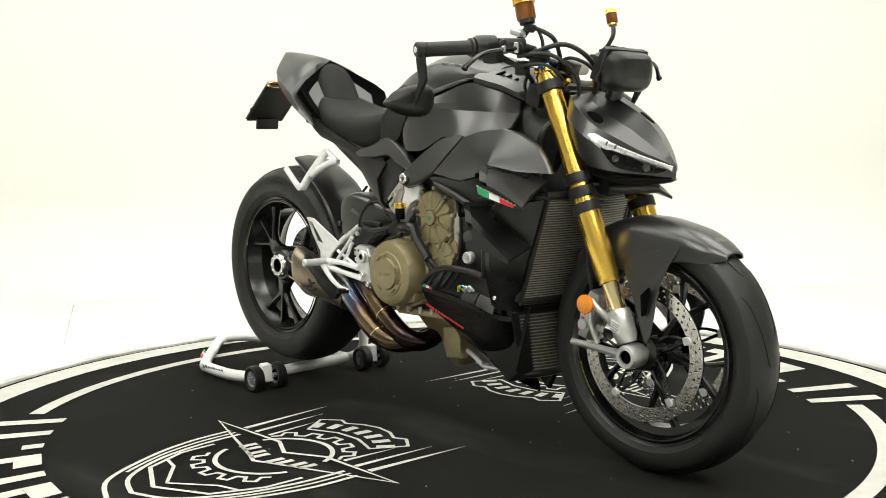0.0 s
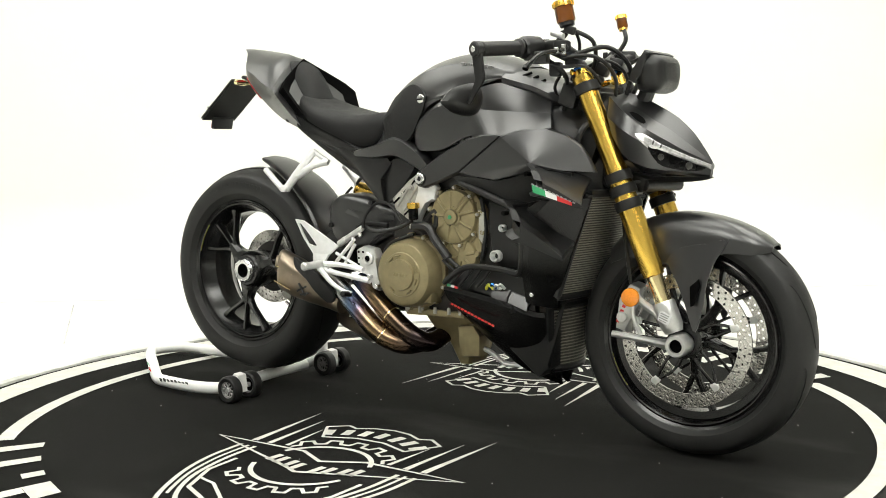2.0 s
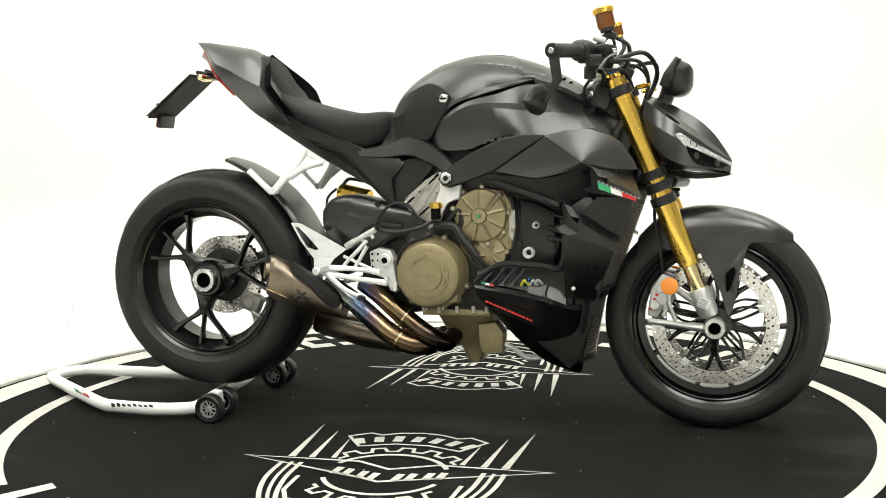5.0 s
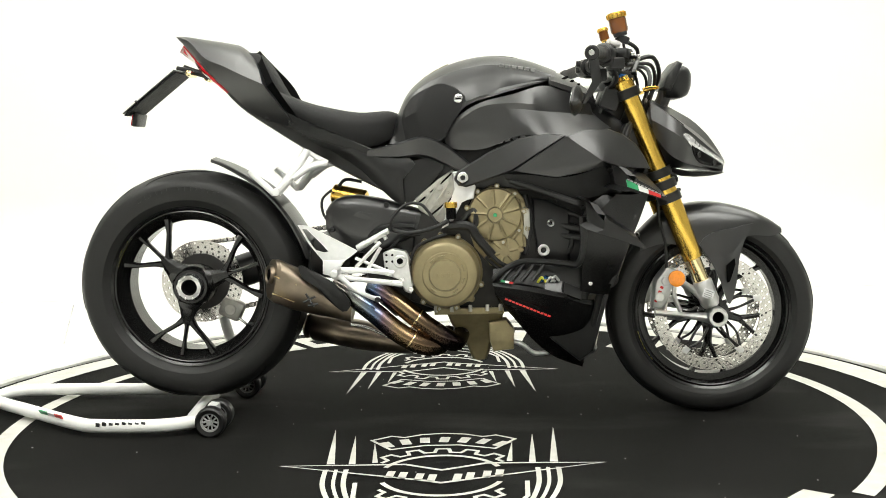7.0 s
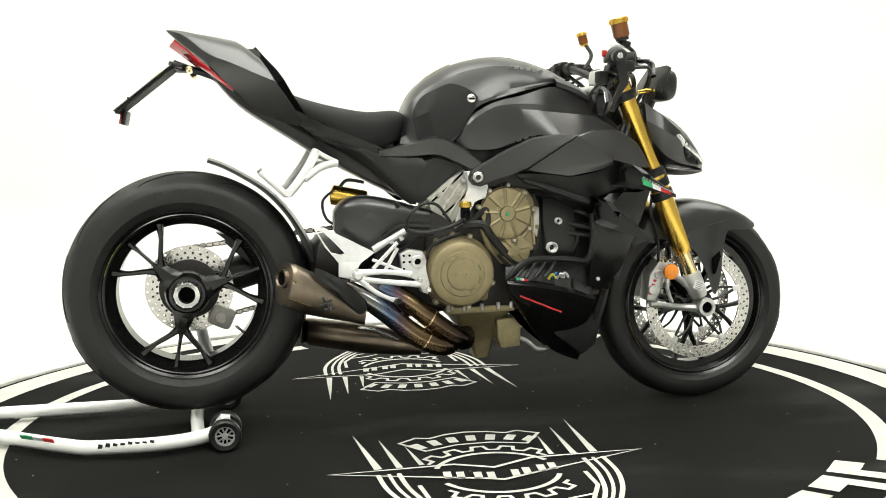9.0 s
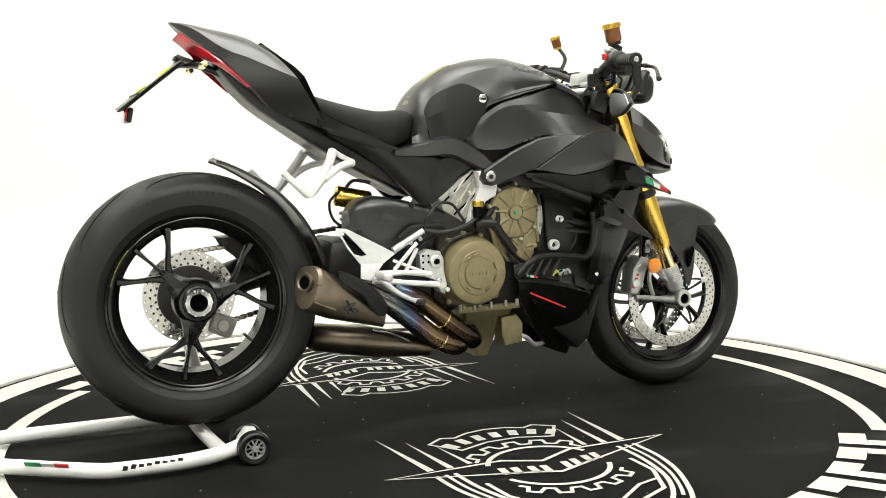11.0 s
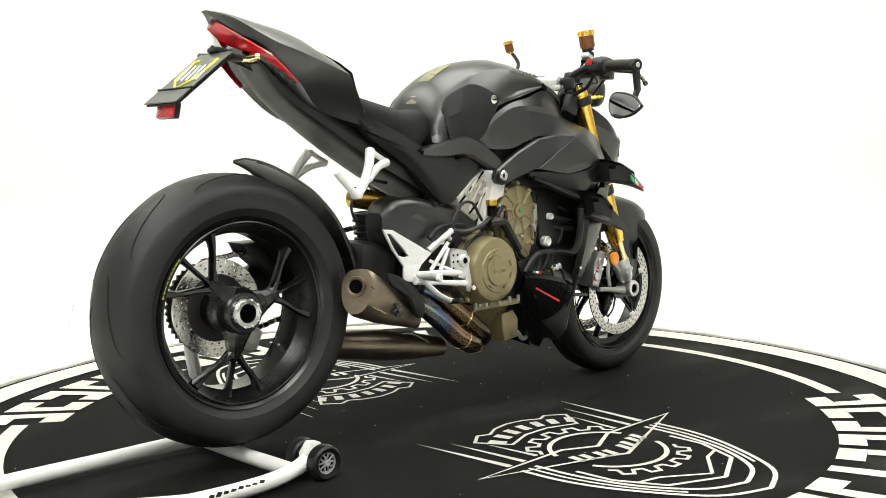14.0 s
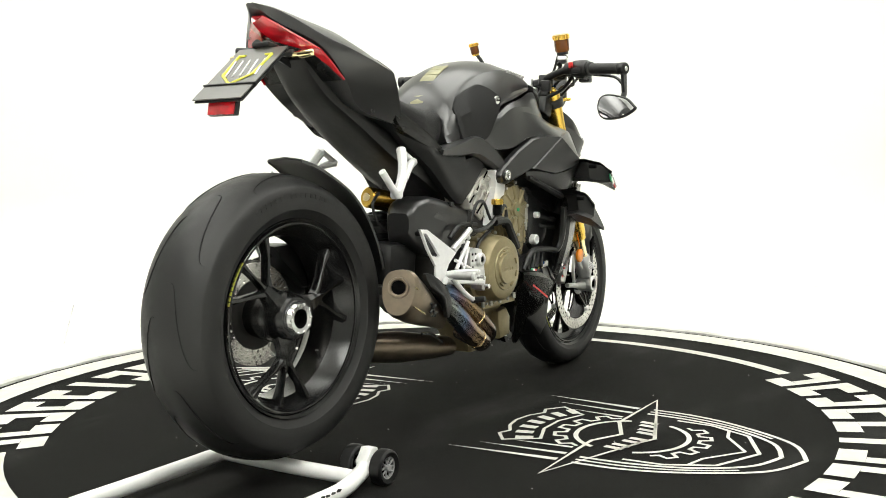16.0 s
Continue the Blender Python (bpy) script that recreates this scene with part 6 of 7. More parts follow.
for (x, z), y, r in (((0.319, 0.564), -0.160, 0.010), ((0.299, 0.490), -0.163, 0.016)):
    bm = B()
    lathe(bm, [(r * 0.5, 0), (r, 0), (r, 0.016), (r * 0.8, 0.02), (r * 0.5, 0.012)], (x, y + 0.014, z), (0, -1, 0), 20, True)
    part("mount_bolt", bm, SATIN_WHITE, hn, "polished mounting bolt")
for i in range(3):
    bm = B()
    tube(bm, [(0.360, -0.130, 0.562), (0.398, -0.140, 0.551), (0.428, -0.150, 0.539)] if i == 0 else [(0.360, -0.130, 0.535), (0.398, -0.140, 0.526), (0.428, -0.150, 0.517)] if i == 1 else [(0.251, -0.150, 0.642), (0.263, -0.150, 0.557), (0.250, -0.150, 0.479)], 0.006, 8, 4)
    part("cable", bm, PLASTIC, motorcycle)
# rear brake fluid cup, hoses
bm = B()
lathe(bm, [(0, 0), (0.0165, 0), (0.0175, -0.003), (0.0175, -0.015), (0, -0.015)], (0.047, -0.177, 0.627), (0, 0, 1), 20)
rc = part("rear_reservoir_cap", bm, GOLD, motorcycle, "gold rear fluid cap")
bm = B()
rod(bm, (0.047, -0.177, 0.615), (0.047, -0.177, 0.581), 0.0135, 16)
part("rear_reservoir_cup", bm, LENS_DARK, rc, "smoked fluid cup")
for pts, r in ((((-0.120, -0.190, 0.554), (-0.111, -0.190, 0.589), (-0.076, -0.185, 0.623), (-0.034, -0.180, 0.622), (-0.004, -0.178, 0.586), (0.006, -0.178, 0.571)), 0.0042),
               (((-0.121, -0.180, 0.557), (-0.074, -0.185, 0.546), (-0.005, -0.180, 0.556), (0.042, -0.177, 0.578)), 0.006),
               (((0.041, -0.170, 0.562), (0.095, -0.175, 0.561), (0.118, -0.178, 0.530), (0.159, -0.175, 0.480)), 0.0125),
               (((0.153, -0.172, 0.483), (0.179, -0.165, 0.458), (0.210, -0.160, 0.441)), 0.006),
               (((0.140, -0.172, 0.475), (0.168, -0.165, 0.447), (0.194, -0.160, 0.431)), 0.005),
               (((0.057, -0.165, 0.553), (0.108, -0.160, 0.604), (0.114, -0.165, 0.568), (0.098, -0.170, 0.545)), 0.008),
               (((-0.070, -0.170, 0.454), (-0.053, -0.170, 0.501), (-0.014, -0.165, 0.523), (0.033, -0.160, 0.538)), 0.005),
               (((-0.178, -0.160, 0.533), (-0.150, -0.165, 0.557), (-0.106, -0.165, 0.564), (-0.052, -0.165, 0.560)), 0.008),
               (((-0.124, -0.160, 0.501), (-0.084, -0.160, 0.532), (-0.038, -0.155, 0.539)), 0.005)):
    bm = B()
    tube(bm, pts, r, 8, 6)
    part("hose", bm, PLASTIC, motorcycle)
bm = B()
rod(bm, (-0.211, -0.190, 0.505), (-0.183, -0.190, 0.521), 0.010, 14)
rod(bm, (-0.183, -0.190, 0.521), (-0.123, -0.190, 0.554), 0.0085, 14)
rod(bm, (-0.167, -0.190, 0.539), (-0.158, -0.190, 0.520), 0.006, 10)
rod(bm, (-0.142, -0.190, 0.548), (-0.130, -0.190, 0.529), 0.006, 10)
part("rear_master_cylinder", bm, SILVER, motorcycle, "silver rear master cylinder")

# ---- footrests ----
Y0, Y1 = -0.200, -0.192
bm = B()
guard_out = [(-0.371, 0.573), (-0.342, 0.570), (-0.271, 0.533), (-0.208, 0.499), (-0.244, 0.473), (-0.305, 0.474), (-0.341, 0.519)]
guard_hole = [(-0.360, 0.562), (-0.347, 0.561), (-0.316, 0.530), (-0.288, 0.499), (-0.300, 0.496), (-0.324, 0.503), (-0.343, 0.531)]
rings(bm, [[Vector((x, y, z)) for x, z in pts] for pts, y in ((guard_out, -0.192), (guard_out, -0.199), (guard_hole, -0.200), (guard_hole, -0.192), (guard_out, -0.192))], True, False)
plate(bm, [(-0.305, 0.476), (-0.242, 0.475), (-0.268, 0.440), (-0.278, 0.430), (-0.306, 0.437)], -0.200, -0.192, 0.0025)
part("heel_guard", bm, SATIN_WHITE, motorcycle, "silver heel guard with a triangular opening", angle=25)
bm = B()
for pts, r in ((((-0.262, -0.206, 0.446), (-0.190, -0.208, 0.447), (-0.110, -0.206, 0.437)), [0.011, 0.007, 0.008]), (((-0.275, -0.206, 0.434), (-0.190, -0.208, 0.421), (-0.088, -0.206, 0.408)), [0.011, 0.007, 0.009]), (((-0.214, -0.202, 0.455), (-0.146, -0.198, 0.523)), 0.0055), (((-0.180, -0.202, 0.452), (-0.146, -0.198, 0.508)), 0.0055), (((-0.215, -0.200, 0.480), (-0.120, -0.202, 0.440)), 0.0045)):
    tube(bm, pts, r, 8, 4 if len(pts) > 2 else 1)
rs = part("footrest_plate", bm, SATIN_WHITE, motorcycle, "silver machined footrest carrier")
bm = B()
plate(bm, [(-0.140, 0.492), (-0.115, 0.504), (-0.078, 0.497), (-0.066, 0.472), (-0.073, 0.438), (-0.058, 0.410), (-0.065, 0.379), (-0.084, 0.387), (-0.095, 0.426), (-0.135, 0.430)], -0.200, -0.165, 0.005)
lathe(bm, [(0.009, 0.0), (0.018, 0.0), (0.018, 0.010), (0.016, 0.012), (0.009, 0.012)], (-0.093, -0.198, 0.470), (0, -1, 0), 22, True)
part("footrest_adapter", bm, SILVER, rs, "machined aluminium footrest adapter")
# Black rods paint the shade of the adapter's holes.
bm = B()
rod(bm, (-0.094, -0.196, 0.470), (-0.093, -0.209, 0.472), 0.0088, 16)
for dx, dz in ((0, 0), (10, 0), (0, 11), (10, 11), (0, 22)):
    p = Vector((-0.130, -0.200, 0.487)) + Vector((dx * 0.0016, -0.0005, -dz * 0.0016))
    rod(bm, p, p + Vector((0, -0.0012, 0)), 0.0035, 8)
part("adapter_bore", bm, HOLE_BLACK, rs)
for x, z in ((-0.240, 0.437), (-0.119, 0.412), (-0.088, 0.419), (-0.122, 0.437), (-0.064, 0.393)):
    bm = B()
    rod(bm, (x, -0.195, z), (x, -0.213, z), 0.007, 10)
    part("plate_bolt", bm, CHROME, rs)
bm = B()
lathe(bm, [(0.006, 0)] + [(0.0105 + (0.001 if i % 2 else 0), 0.004 + i * 0.0045) for i in range(17)] + [(0.0125, 0.082), (0.008, 0.086)], (-0.262, -0.204, 0.447), (0, -1, 0), 16)
part("footpeg", bm, SILVER, rs, "knurled aluminium footpeg")
bm = B()
tube(bm, [(-0.267, -0.222, 0.442), (-0.216, -0.224, 0.398), (-0.175, -0.222, 0.376), (-0.150, -0.215, 0.368)], [0.008, 0.007, 0.006, 0.008], 10, 4)
pd = part("brake_pedal", bm, SATIN_WHITE, rs, "silver brake pedal")
bm = B()
rod(bm, (-0.156, -0.212, 0.366), (-0.152, -0.252, 0.372), 0.008, 12)
part("pedal_peg", bm, PLASTIC, pd)

# ---- exhaust ----
bm = B()
tube(bm, [(-0.285, -0.150, 0.400), (-0.224, -0.165, 0.365), (-0.166, -0.172, 0.321), (-0.105, -0.172, 0.269), (-0.054, -0.168, 0.239), (-0.013, -0.150, 0.226), (0.017, -0.110, 0.227), (0.032, -0.050, 0.242)], [0.024, 0.0275, 0.0285, 0.029, 0.029, 0.029, 0.027, 0.025], 22, 6)
part("exhaust_pipe", bm, TITAN, motorcycle, "heat-tinted titanium header pipe")
bm = B()
tube(bm, [(-0.185, -0.130, 0.396), (-0.128, -0.150, 0.366), (-0.073, -0.158, 0.322), (-0.019, -0.158, 0.278), (0.024, -0.150, 0.248), (0.051, -0.120, 0.232), (0.065, -0.070, 0.245), (0.069, -0.030, 0.271)], [0.024, 0.0265, 0.0275, 0.028, 0.028, 0.028, 0.026, 0.024], 22, 6)
part("exhaust_pipe", bm, TITAN, motorcycle, "heat-tinted titanium header pipe")
for p, q in (((-0.069, -0.170, 0.246), (-0.062, -0.170, 0.241)), ((-0.053, -0.158, 0.304), (-0.047, -0.158, 0.299))):
    bm = B()
    a, d = Vector(p), (Vector(q) - Vector(p)).normalized()
    lathe(bm, [(0.027, -0.003), (0.031, -0.002), (0.031, 0.002), (0.027, 0.003)], a, Vector((0.78, 0, -0.55)), 24, True)
    part("pipe_weld", bm, GOLD_PALE, motorcycle, "bright weld bead")
bm = B()
# main silencer: flattened cone that opens to the rear
loops = []
A0, A1 = Vector((-0.452, -0.185, 0.424)), Vector((-0.231, -0.155, 0.325))
d = (A1 - A0)
dn = d.normalized()
side = Vector((0.18, 0.98, 0)).normalized()
upv = Vector((0.16, 0, 0.985)).normalized()
face = Vector((0.83, 0.5, -0.14)).normalized()
for f, w, h in ((0.0, 0.034, 0.050), (0.004, 0.040, 0.056), (0.05, 0.043, 0.060), (0.06, 0.044, 0.061), (0.30, 0.043, 0.058), (0.55, 0.038, 0.048), (0.8, 0.030, 0.036), (1.0, 0.027, 0.029)):
    sd = Vector((-0.5, 0.86, 0)).lerp(Vector((0.1, 1, 0)), min(1, f / 0.35)).normalized()
    loops.append([A0 + d * f + sd * (w * math.copysign(abs(math.cos(a)) ** 0.8, math.cos(a))) * (1 + 0.15 * math.sin(a)) + upv * (h * math.copysign(abs(math.sin(a)) ** 0.85, math.sin(a))) for a in (math.tau * i / 32 for i in range(32))])
rings(bm, loops)
sil = part("silencer", bm, MUFFLER, motorcycle, "brushed titanium silencer")
bm = B()
up2 = upv if upv.z > 0 else -upv
lathe(bm, [(0.0175, -0.007), (0.0205, -0.010), (0.025, -0.010), (0.027, 0.004), (0.0175, 0.004)], A0 + up2 * 0.012 - face * 0.001, face, 26, True)
part("silencer_lip", bm, MUFFLER, sil, "titanium lip of the outlet")
# Black disc on the closed end paints the shade inside the outlet.
bm = B()
lathe(bm, [(0, 0.0), (0.0172, 0.0), (0.0174, -0.0060), (0.0, -0.0060)], A0 + up2 * 0.012, face, 24)
part("silencer_bore", bm, HOLE_BLACK, sil, "exhaust opening, its inner shade painted black")
bm = B()
for f in (0.10, 0.24):
    for g in (-0.5, 0.45):
        a0 = A0 + d * f - side * 0.0425 + up2 * g * 0.05
        tube(bm, [a0, a0 + dn * 0.03], 0.002, 6, 1)
part("silencer_edge", bm, GOLD_PALE, sil)
bm = B()
s0 = -1 if side.y > 0 else 1
for (u, v), (u2, v2) in (((0.115, -0.015), (0.145, 0.012)), ((0.145, -0.016), (0.118, 0.010)), ((0.128, -0.02), (0.155, -0.004))):
    a0 = A0 + dn * u + up2 * v + side * s0 * 0.0445
    a1 = A0 + dn * u2 + up2 * v2 + side * s0 * 0.0440
    tube(bm, [a0, a1], 0.0032, 6, 1)
part("silencer_mark", bm, PRINT_DARK, sil, "dark printed strokes")
bm = B()
panel(bm, [(-0.370, -0.212, 0.461), (-0.343, -0.218, 0.455), (-0.275, -0.214, 0.413), (-0.235, -0.200, 0.364), (-0.236, -0.196, 0.341), (-0.255, -0.200, 0.333), (-0.292, -0.216, 0.370), (-0.318, -0.220, 0.402), (-0.359, -0.218, 0.430)], 0.010, 0.012, None, 2)
part("heat_shield", bm, PLASTIC, sil, "black heat shield")
bm = B()
loops = []
for f, w, h in ((0, 0.046, 0.032), (0.02, 0.052, 0.040), (0.5, 0.058, 0.044), (0.8, 0.05, 0.036), (1, 0.036, 0.028)):
    a0 = Vector((-0.385, 0.045, 0.252)).lerp(Vector((-0.070, -0.070, 0.215)), f)
    loops.append([a0 + Vector((0, w * math.cos(a), h * math.sin(a))) for a in (math.tau * i / 24 for i in range(24))])
rings(bm, loops)
lsl = part("lower_silencer", bm, MUFFLER, motorcycle, "brushed titanium lower silencer")
bm = B()
lathe(bm, [(0, 0), (0.036, 0), (0.038, -0.004), (0, -0.004)], (-0.387, 0.045, 0.252), (0.94, -0.33, -0.1), 24)
part("lower_silencer_end", bm, MUFFLER, lsl, "closed end of the lower silencer")
bm = B()
tube(bm, [(-0.246, -0.110, 0.281), (-0.198, -0.110, 0.272), (-0.136, -0.100, 0.240)], 0.004, 8, 3)
part("exhaust_spring", bm, CHROME, motorcycle)

# ---- radiator and lower fairing ----
def core(name, top, bot, wt, wb, rows, label, bow=0.03):
    bm = B()
    loops, back = [], []
    def pt(f, g, off):
        z = top[1] + (bot[1] - top[1]) * g
        x = top[0] + (bot[0] - top[0]) * g
        w = wt + (wb - wt) * g
        return Vector((x - bow * (2 * f - 1) ** 2 + off, w * (2 * f - 1), z))
    for j in range(9):
        g = j / 8
        loops.append([pt(i / 12, g, 0) for i in range(13)] + [pt(1 - i / 12, g, -0.035) for i in range(13)])
    rings(bm, loops)
    ob = part(name, bm, CELLS, motorcycle, label)
    bm = B()
    for j in range(rows):
        g = (j + 0.5) / rows
        tube(bm, [pt(i / 12, g, 0.0015) for i in range(13)], 0.0016, 5, 1)
    tagged(part("fin", bm, FIN, ob), kind="stuff")
    bm = B()
    for s in (0, 1):
        tube(bm, [pt(s, j / 8, -0.004) for j in range(9)], 0.011, 8, 1)
    for g in (0, 1):
        tube(bm, [pt(i / 12, g, -0.004) for i in range(13)], 0.011, 8, 1)
    part("radiator_frame", bm, PLASTIC, ob, "black radiator surround")
    return ob


core("radiator", (0.605, 0.655), (0.515, 0.395), 0.160, 0.163, 42, "curved radiator with fine fins")
core("oil_cooler", (0.488, 0.365), (0.455, 0.19), 0.150, 0.085, 20, "oil cooler with fine fins")
bm = B()
skin(bm, [
    [(0.157, -0.196, 0.405), (0.215, -0.199, 0.401), (0.290, -0.192, 0.388), (0.360, -0.180, 0.371), (0.410, -0.164, 0.352), (0.440, -0.142, 0.350), (0.457, -0.126, 0.357)],
    [(0.159, -0.200, 0.398), (0.215, -0.203, 0.390), (0.290, -0.196, 0.375), (0.360, -0.184, 0.358), (0.412, -0.166, 0.340), (0.440, -0.142, 0.336), (0.455, -0.124, 0.340)],
    [(0.164, -0.192, 0.375), (0.205, -0.188, 0.340), (0.290, -0.170, 0.302), (0.350, -0.152, 0.284), (0.405, -0.130, 0.270), (0.428, -0.112, 0.268), (0.440, -0.098, 0.280)],
    [(0.168, -0.182, 0.365), (0.206, -0.172, 0.326), (0.285, -0.145, 0.272), (0.345, -0.120, 0.238), (0.396, -0.094, 0.214), (0.418, -0.078, 0.208), (0.430, -0.068, 0.215)],
    [(0.174, -0.165, 0.352), (0.212, -0.145, 0.305), (0.272, -0.100, 0.228), (0.326, -0.068, 0.178), (0.378, -0.040, 0.150), (0.402, -0.028, 0.140), (0.417, -0.024, 0.134)]], 0.010, 3, 1)
bl = part("belly_fairing", bm, GLOSS, motorcycle, "satin black faceted belly fairing", angle=14)
mirrored(bl)
# slatted ledge over the belly fairing: bar round it and cross slats
bm = B()
tube(bm, [(0.158, -0.197, 0.414), (0.168, -0.196, 0.424), (0.200, -0.192, 0.448), (0.240, -0.188, 0.462), (0.300, -0.188, 0.461), (0.352, -0.188, 0.456), (0.384, -0.190, 0.452), (0.400, -0.198, 0.476), (0.406, -0.204, 0.530), (0.402, -0.208, 0.585)], [0.006, 0.008, 0.009, 0.009, 0.009, 0.009, 0.010, 0.010, 0.011, 0.011], 8, 5)
lt = part("fairing_ledge", bm, PLASTIC, motorcycle, "black slatted ledge of the lower fairing")
mirrored(lt)
for i in range(4):
    bm = B()
    x = 0.180 + 0.028 * i
    tube(bm, [(x, -0.199, 0.412), (x + 0.018, -0.194, 0.432), (x + 0.036, -0.189, 0.458 if i else 0.452)], [0.006, 0.005, 0.005], 6, 3)
    part("ledge_slat", bm, PLASTIC, lt)
bm = B()
skin(bm, [[(0.160, -0.170, 0.440), (0.240, -0.165, 0.452), (0.330, -0.160, 0.450), (0.410, -0.165, 0.440)], [(0.158, -0.186, 0.406), (0.240, -0.188, 0.401), (0.330, -0.178, 0.381), (0.415, -0.158, 0.352)]], 0.006, 3, 1)
lf = part("ledge_floor", bm, PLASTIC, lt)
mirrored(lf, lt)
for a, b in (((0.300, -0.186, 0.396), (0.345, -0.180, 0.388)), ((0.352, -0.184, 0.386), (0.400, -0.172, 0.366))):
    bm = B()
    skin(bm, [[Vector(a) + Vector((0.004, 0.010, 0.016)), Vector(b) + Vector((0.004, 0.010, 0.016))], [a, b], [Vector(a) + Vector((0, -0.004, -0.012)), Vector(b) + Vector((0, -0.006, -0.012))]], 0.006, 1, 1)
    part("ledge_step", bm, MATTE, lt, "matte step on the ledge")
bm = B()
for i in range(13):
    q = Vector((0.194, -0.212, 0.363)).lerp(Vector((0.310, -0.196, 0.313)), i / 12)
    block(bm, (0.0075, 0.002, 0.005), Matrix.Translation(q) @ pose(0, 0, 0, 0, 20, 0), 0)
part("fairing_mark", bm, RED, bl, "red printed bars")
for j, mt in enumerate((GREEN, PRINT_WHITE, RED)):
    bm = B()
    q = Vector((0.185, -0.212, 0.413)).lerp(Vector((0.208, -0.212, 0.408)), j / 2)
    block(bm, (0.011, 0.002, 0.006), Matrix.Translation(q) @ pose(0, 0, 0, 0, 10, 0), 0)
    part("flag_band", bm, mt, bl)
for j, mt in enumerate((PRINT_YELLOW, BLUE, SILVER, SILVER)):
    bm = B()
    q = Vector((0.291, -0.180, 0.410)) + Vector((0.012 * j, 0, 0.002 * (j % 2)))
    tube(bm, [q + Vector((-0.01, 0, -0.006)), q + Vector((0, -0.006, 0.008)), q + Vector((0.012, 0, -0.004))], 0.004, 8, 4)
    part("connector", bm, mt, motorcycle, "coloured wiring connector")
# radiator side cowl: from the upper winglet down to the belly fairing
bm = B()
skin(bm, [
    [(0.455, -0.205, 0.640), (0.405, -0.212, 0.600), (0.402, -0.210, 0.540), (0.400, -0.205, 0.480), (0.400, -0.192, 0.430), (0.398, -0.176, 0.378)],
    [(0.490, -0.212, 0.642), (0.440, -0.218, 0.590), (0.432, -0.216, 0.535), (0.426, -0.210, 0.478), (0.424, -0.196, 0.425), (0.424, -0.178, 0.372)],
    [(0.540, -0.196, 0.640), (0.520, -0.200, 0.585), (0.503, -0.200, 0.530), (0.488, -0.196, 0.475), (0.470, -0.184, 0.420), (0.458, -0.166, 0.366)],
    [(0.584, -0.180, 0.648), (0.560, -0.182, 0.580), (0.538, -0.182, 0.525), (0.516, -0.180, 0.470), (0.494, -0.170, 0.415), (0.476, -0.152, 0.365)]], 0.010, 4, 1)
rcw = part("radiator_cowl", bm, GLOSS, motorcycle, "satin black radiator side cowl", angle=16)
mirrored(rcw)
bm = B()
rod(bm, (0.423, -0.178, 0.400), (0.423, -0.192, 0.400), 0.006, 10)
part("cowl_screw", bm, CHROME, rcw, "polished screw")
# hoses and brackets in the opening behind the cowl
for pts, r in ((((0.330, -0.135, 0.565), (0.370, -0.150, 0.552), (0.420, -0.160, 0.542)), 0.009), (((0.330, -0.135, 0.535), (0.370, -0.150, 0.526), (0.420, -0.160, 0.520)), 0.009), (((0.340, -0.130, 0.590), (0.375, -0.145, 0.590), (0.410, -0.150, 0.575)), 0.007), (((0.345, -0.135, 0.460), (0.372, -0.150, 0.490), (0.378, -0.155, 0.525)), 0.006)):
    bm = B()
    tube(bm, pts, r, 8, 4)
    part("coolant_hose", bm, PLASTIC, motorcycle)
bm = B()
tube(bm, [(0.510, -0.170, 0.662), (0.480, -0.170, 0.598), (0.450, -0.160, 0.552)], 0.022, 14, 4)
rod(bm, (0.474, -0.190, 0.691), (0.474, -0.190, 0.672), 0.022, 16)
part("radiator_hose", bm, PLASTIC, motorcycle)
bm = B()
rod(bm, (0.50, -0.165, 0.675), (0.50, -0.165, 0.688), 0.020, 18)
rod(bm, (0.50, -0.165, 0.688), (0.50, -0.165, 0.694), 0.026, 18)
part("radiator_filler", bm, SILVER, motorcycle, "silver radiator filler cap")


def winglet(name, label, sections):
    """Swept wedge: sections from root to tip, each with its rear top, rear foot and front point."""
    bm = B()
    S_ = []
    for top, foot, front in sections:
        a, b, c = Vector(top), Vector(foot), Vector(front)
        S_.append([a, a.lerp(c, 0.5) + Vector((0, 0, 0.006)), c + Vector((0, 0, 0.005)), c - Vector((0, 0, 0.004)), b.lerp(c, 0.5), b, b.lerp(a, 0.12) + Vector((0.022, 0, 0)), a.lerp(b, 0.12) + Vector((0.022, 0, 0))])
    rings(bm, [[Vector(p) for p in l] for l in S_])
    w = part(name, bm, PLASTIC, motorcycle, label, angle=25)
    mirrored(w)
    return w


uw = winglet("upper_winglet", "black swept upper winglet with a flag stripe", [
    ((0.445, -0.190, 0.734), (0.455, -0.190, 0.664), (0.575, -0.160, 0.688)),
    ((0.449, -0.256, 0.733), (0.460, -0.262, 0.662), (0.596, -0.245, 0.655)),
    ((0.484, -0.296, 0.720), (0.484, -0.298, 0.656), (0.608, -0.276, 0.637)),
    ((0.504, -0.316, 0.697), (0.508, -0.314, 0.656), (0.613, -0.288, 0.631))])
lw = winglet("lower_winglet", "black swept lower winglet", [
    ((0.395, -0.195, 0.640), (0.405, -0.195, 0.556), (0.540, -0.180, 0.535)),
    ((0.380, -0.250, 0.641), (0.388, -0.258, 0.566), (0.548, -0.245, 0.516)),
    ((0.412, -0.278, 0.628), (0.404, -0.278, 0.556), (0.554, -0.266, 0.508)),
    ((0.430, -0.291, 0.598), (0.426, -0.289, 0.548), (0.556, -0.276, 0.505))])
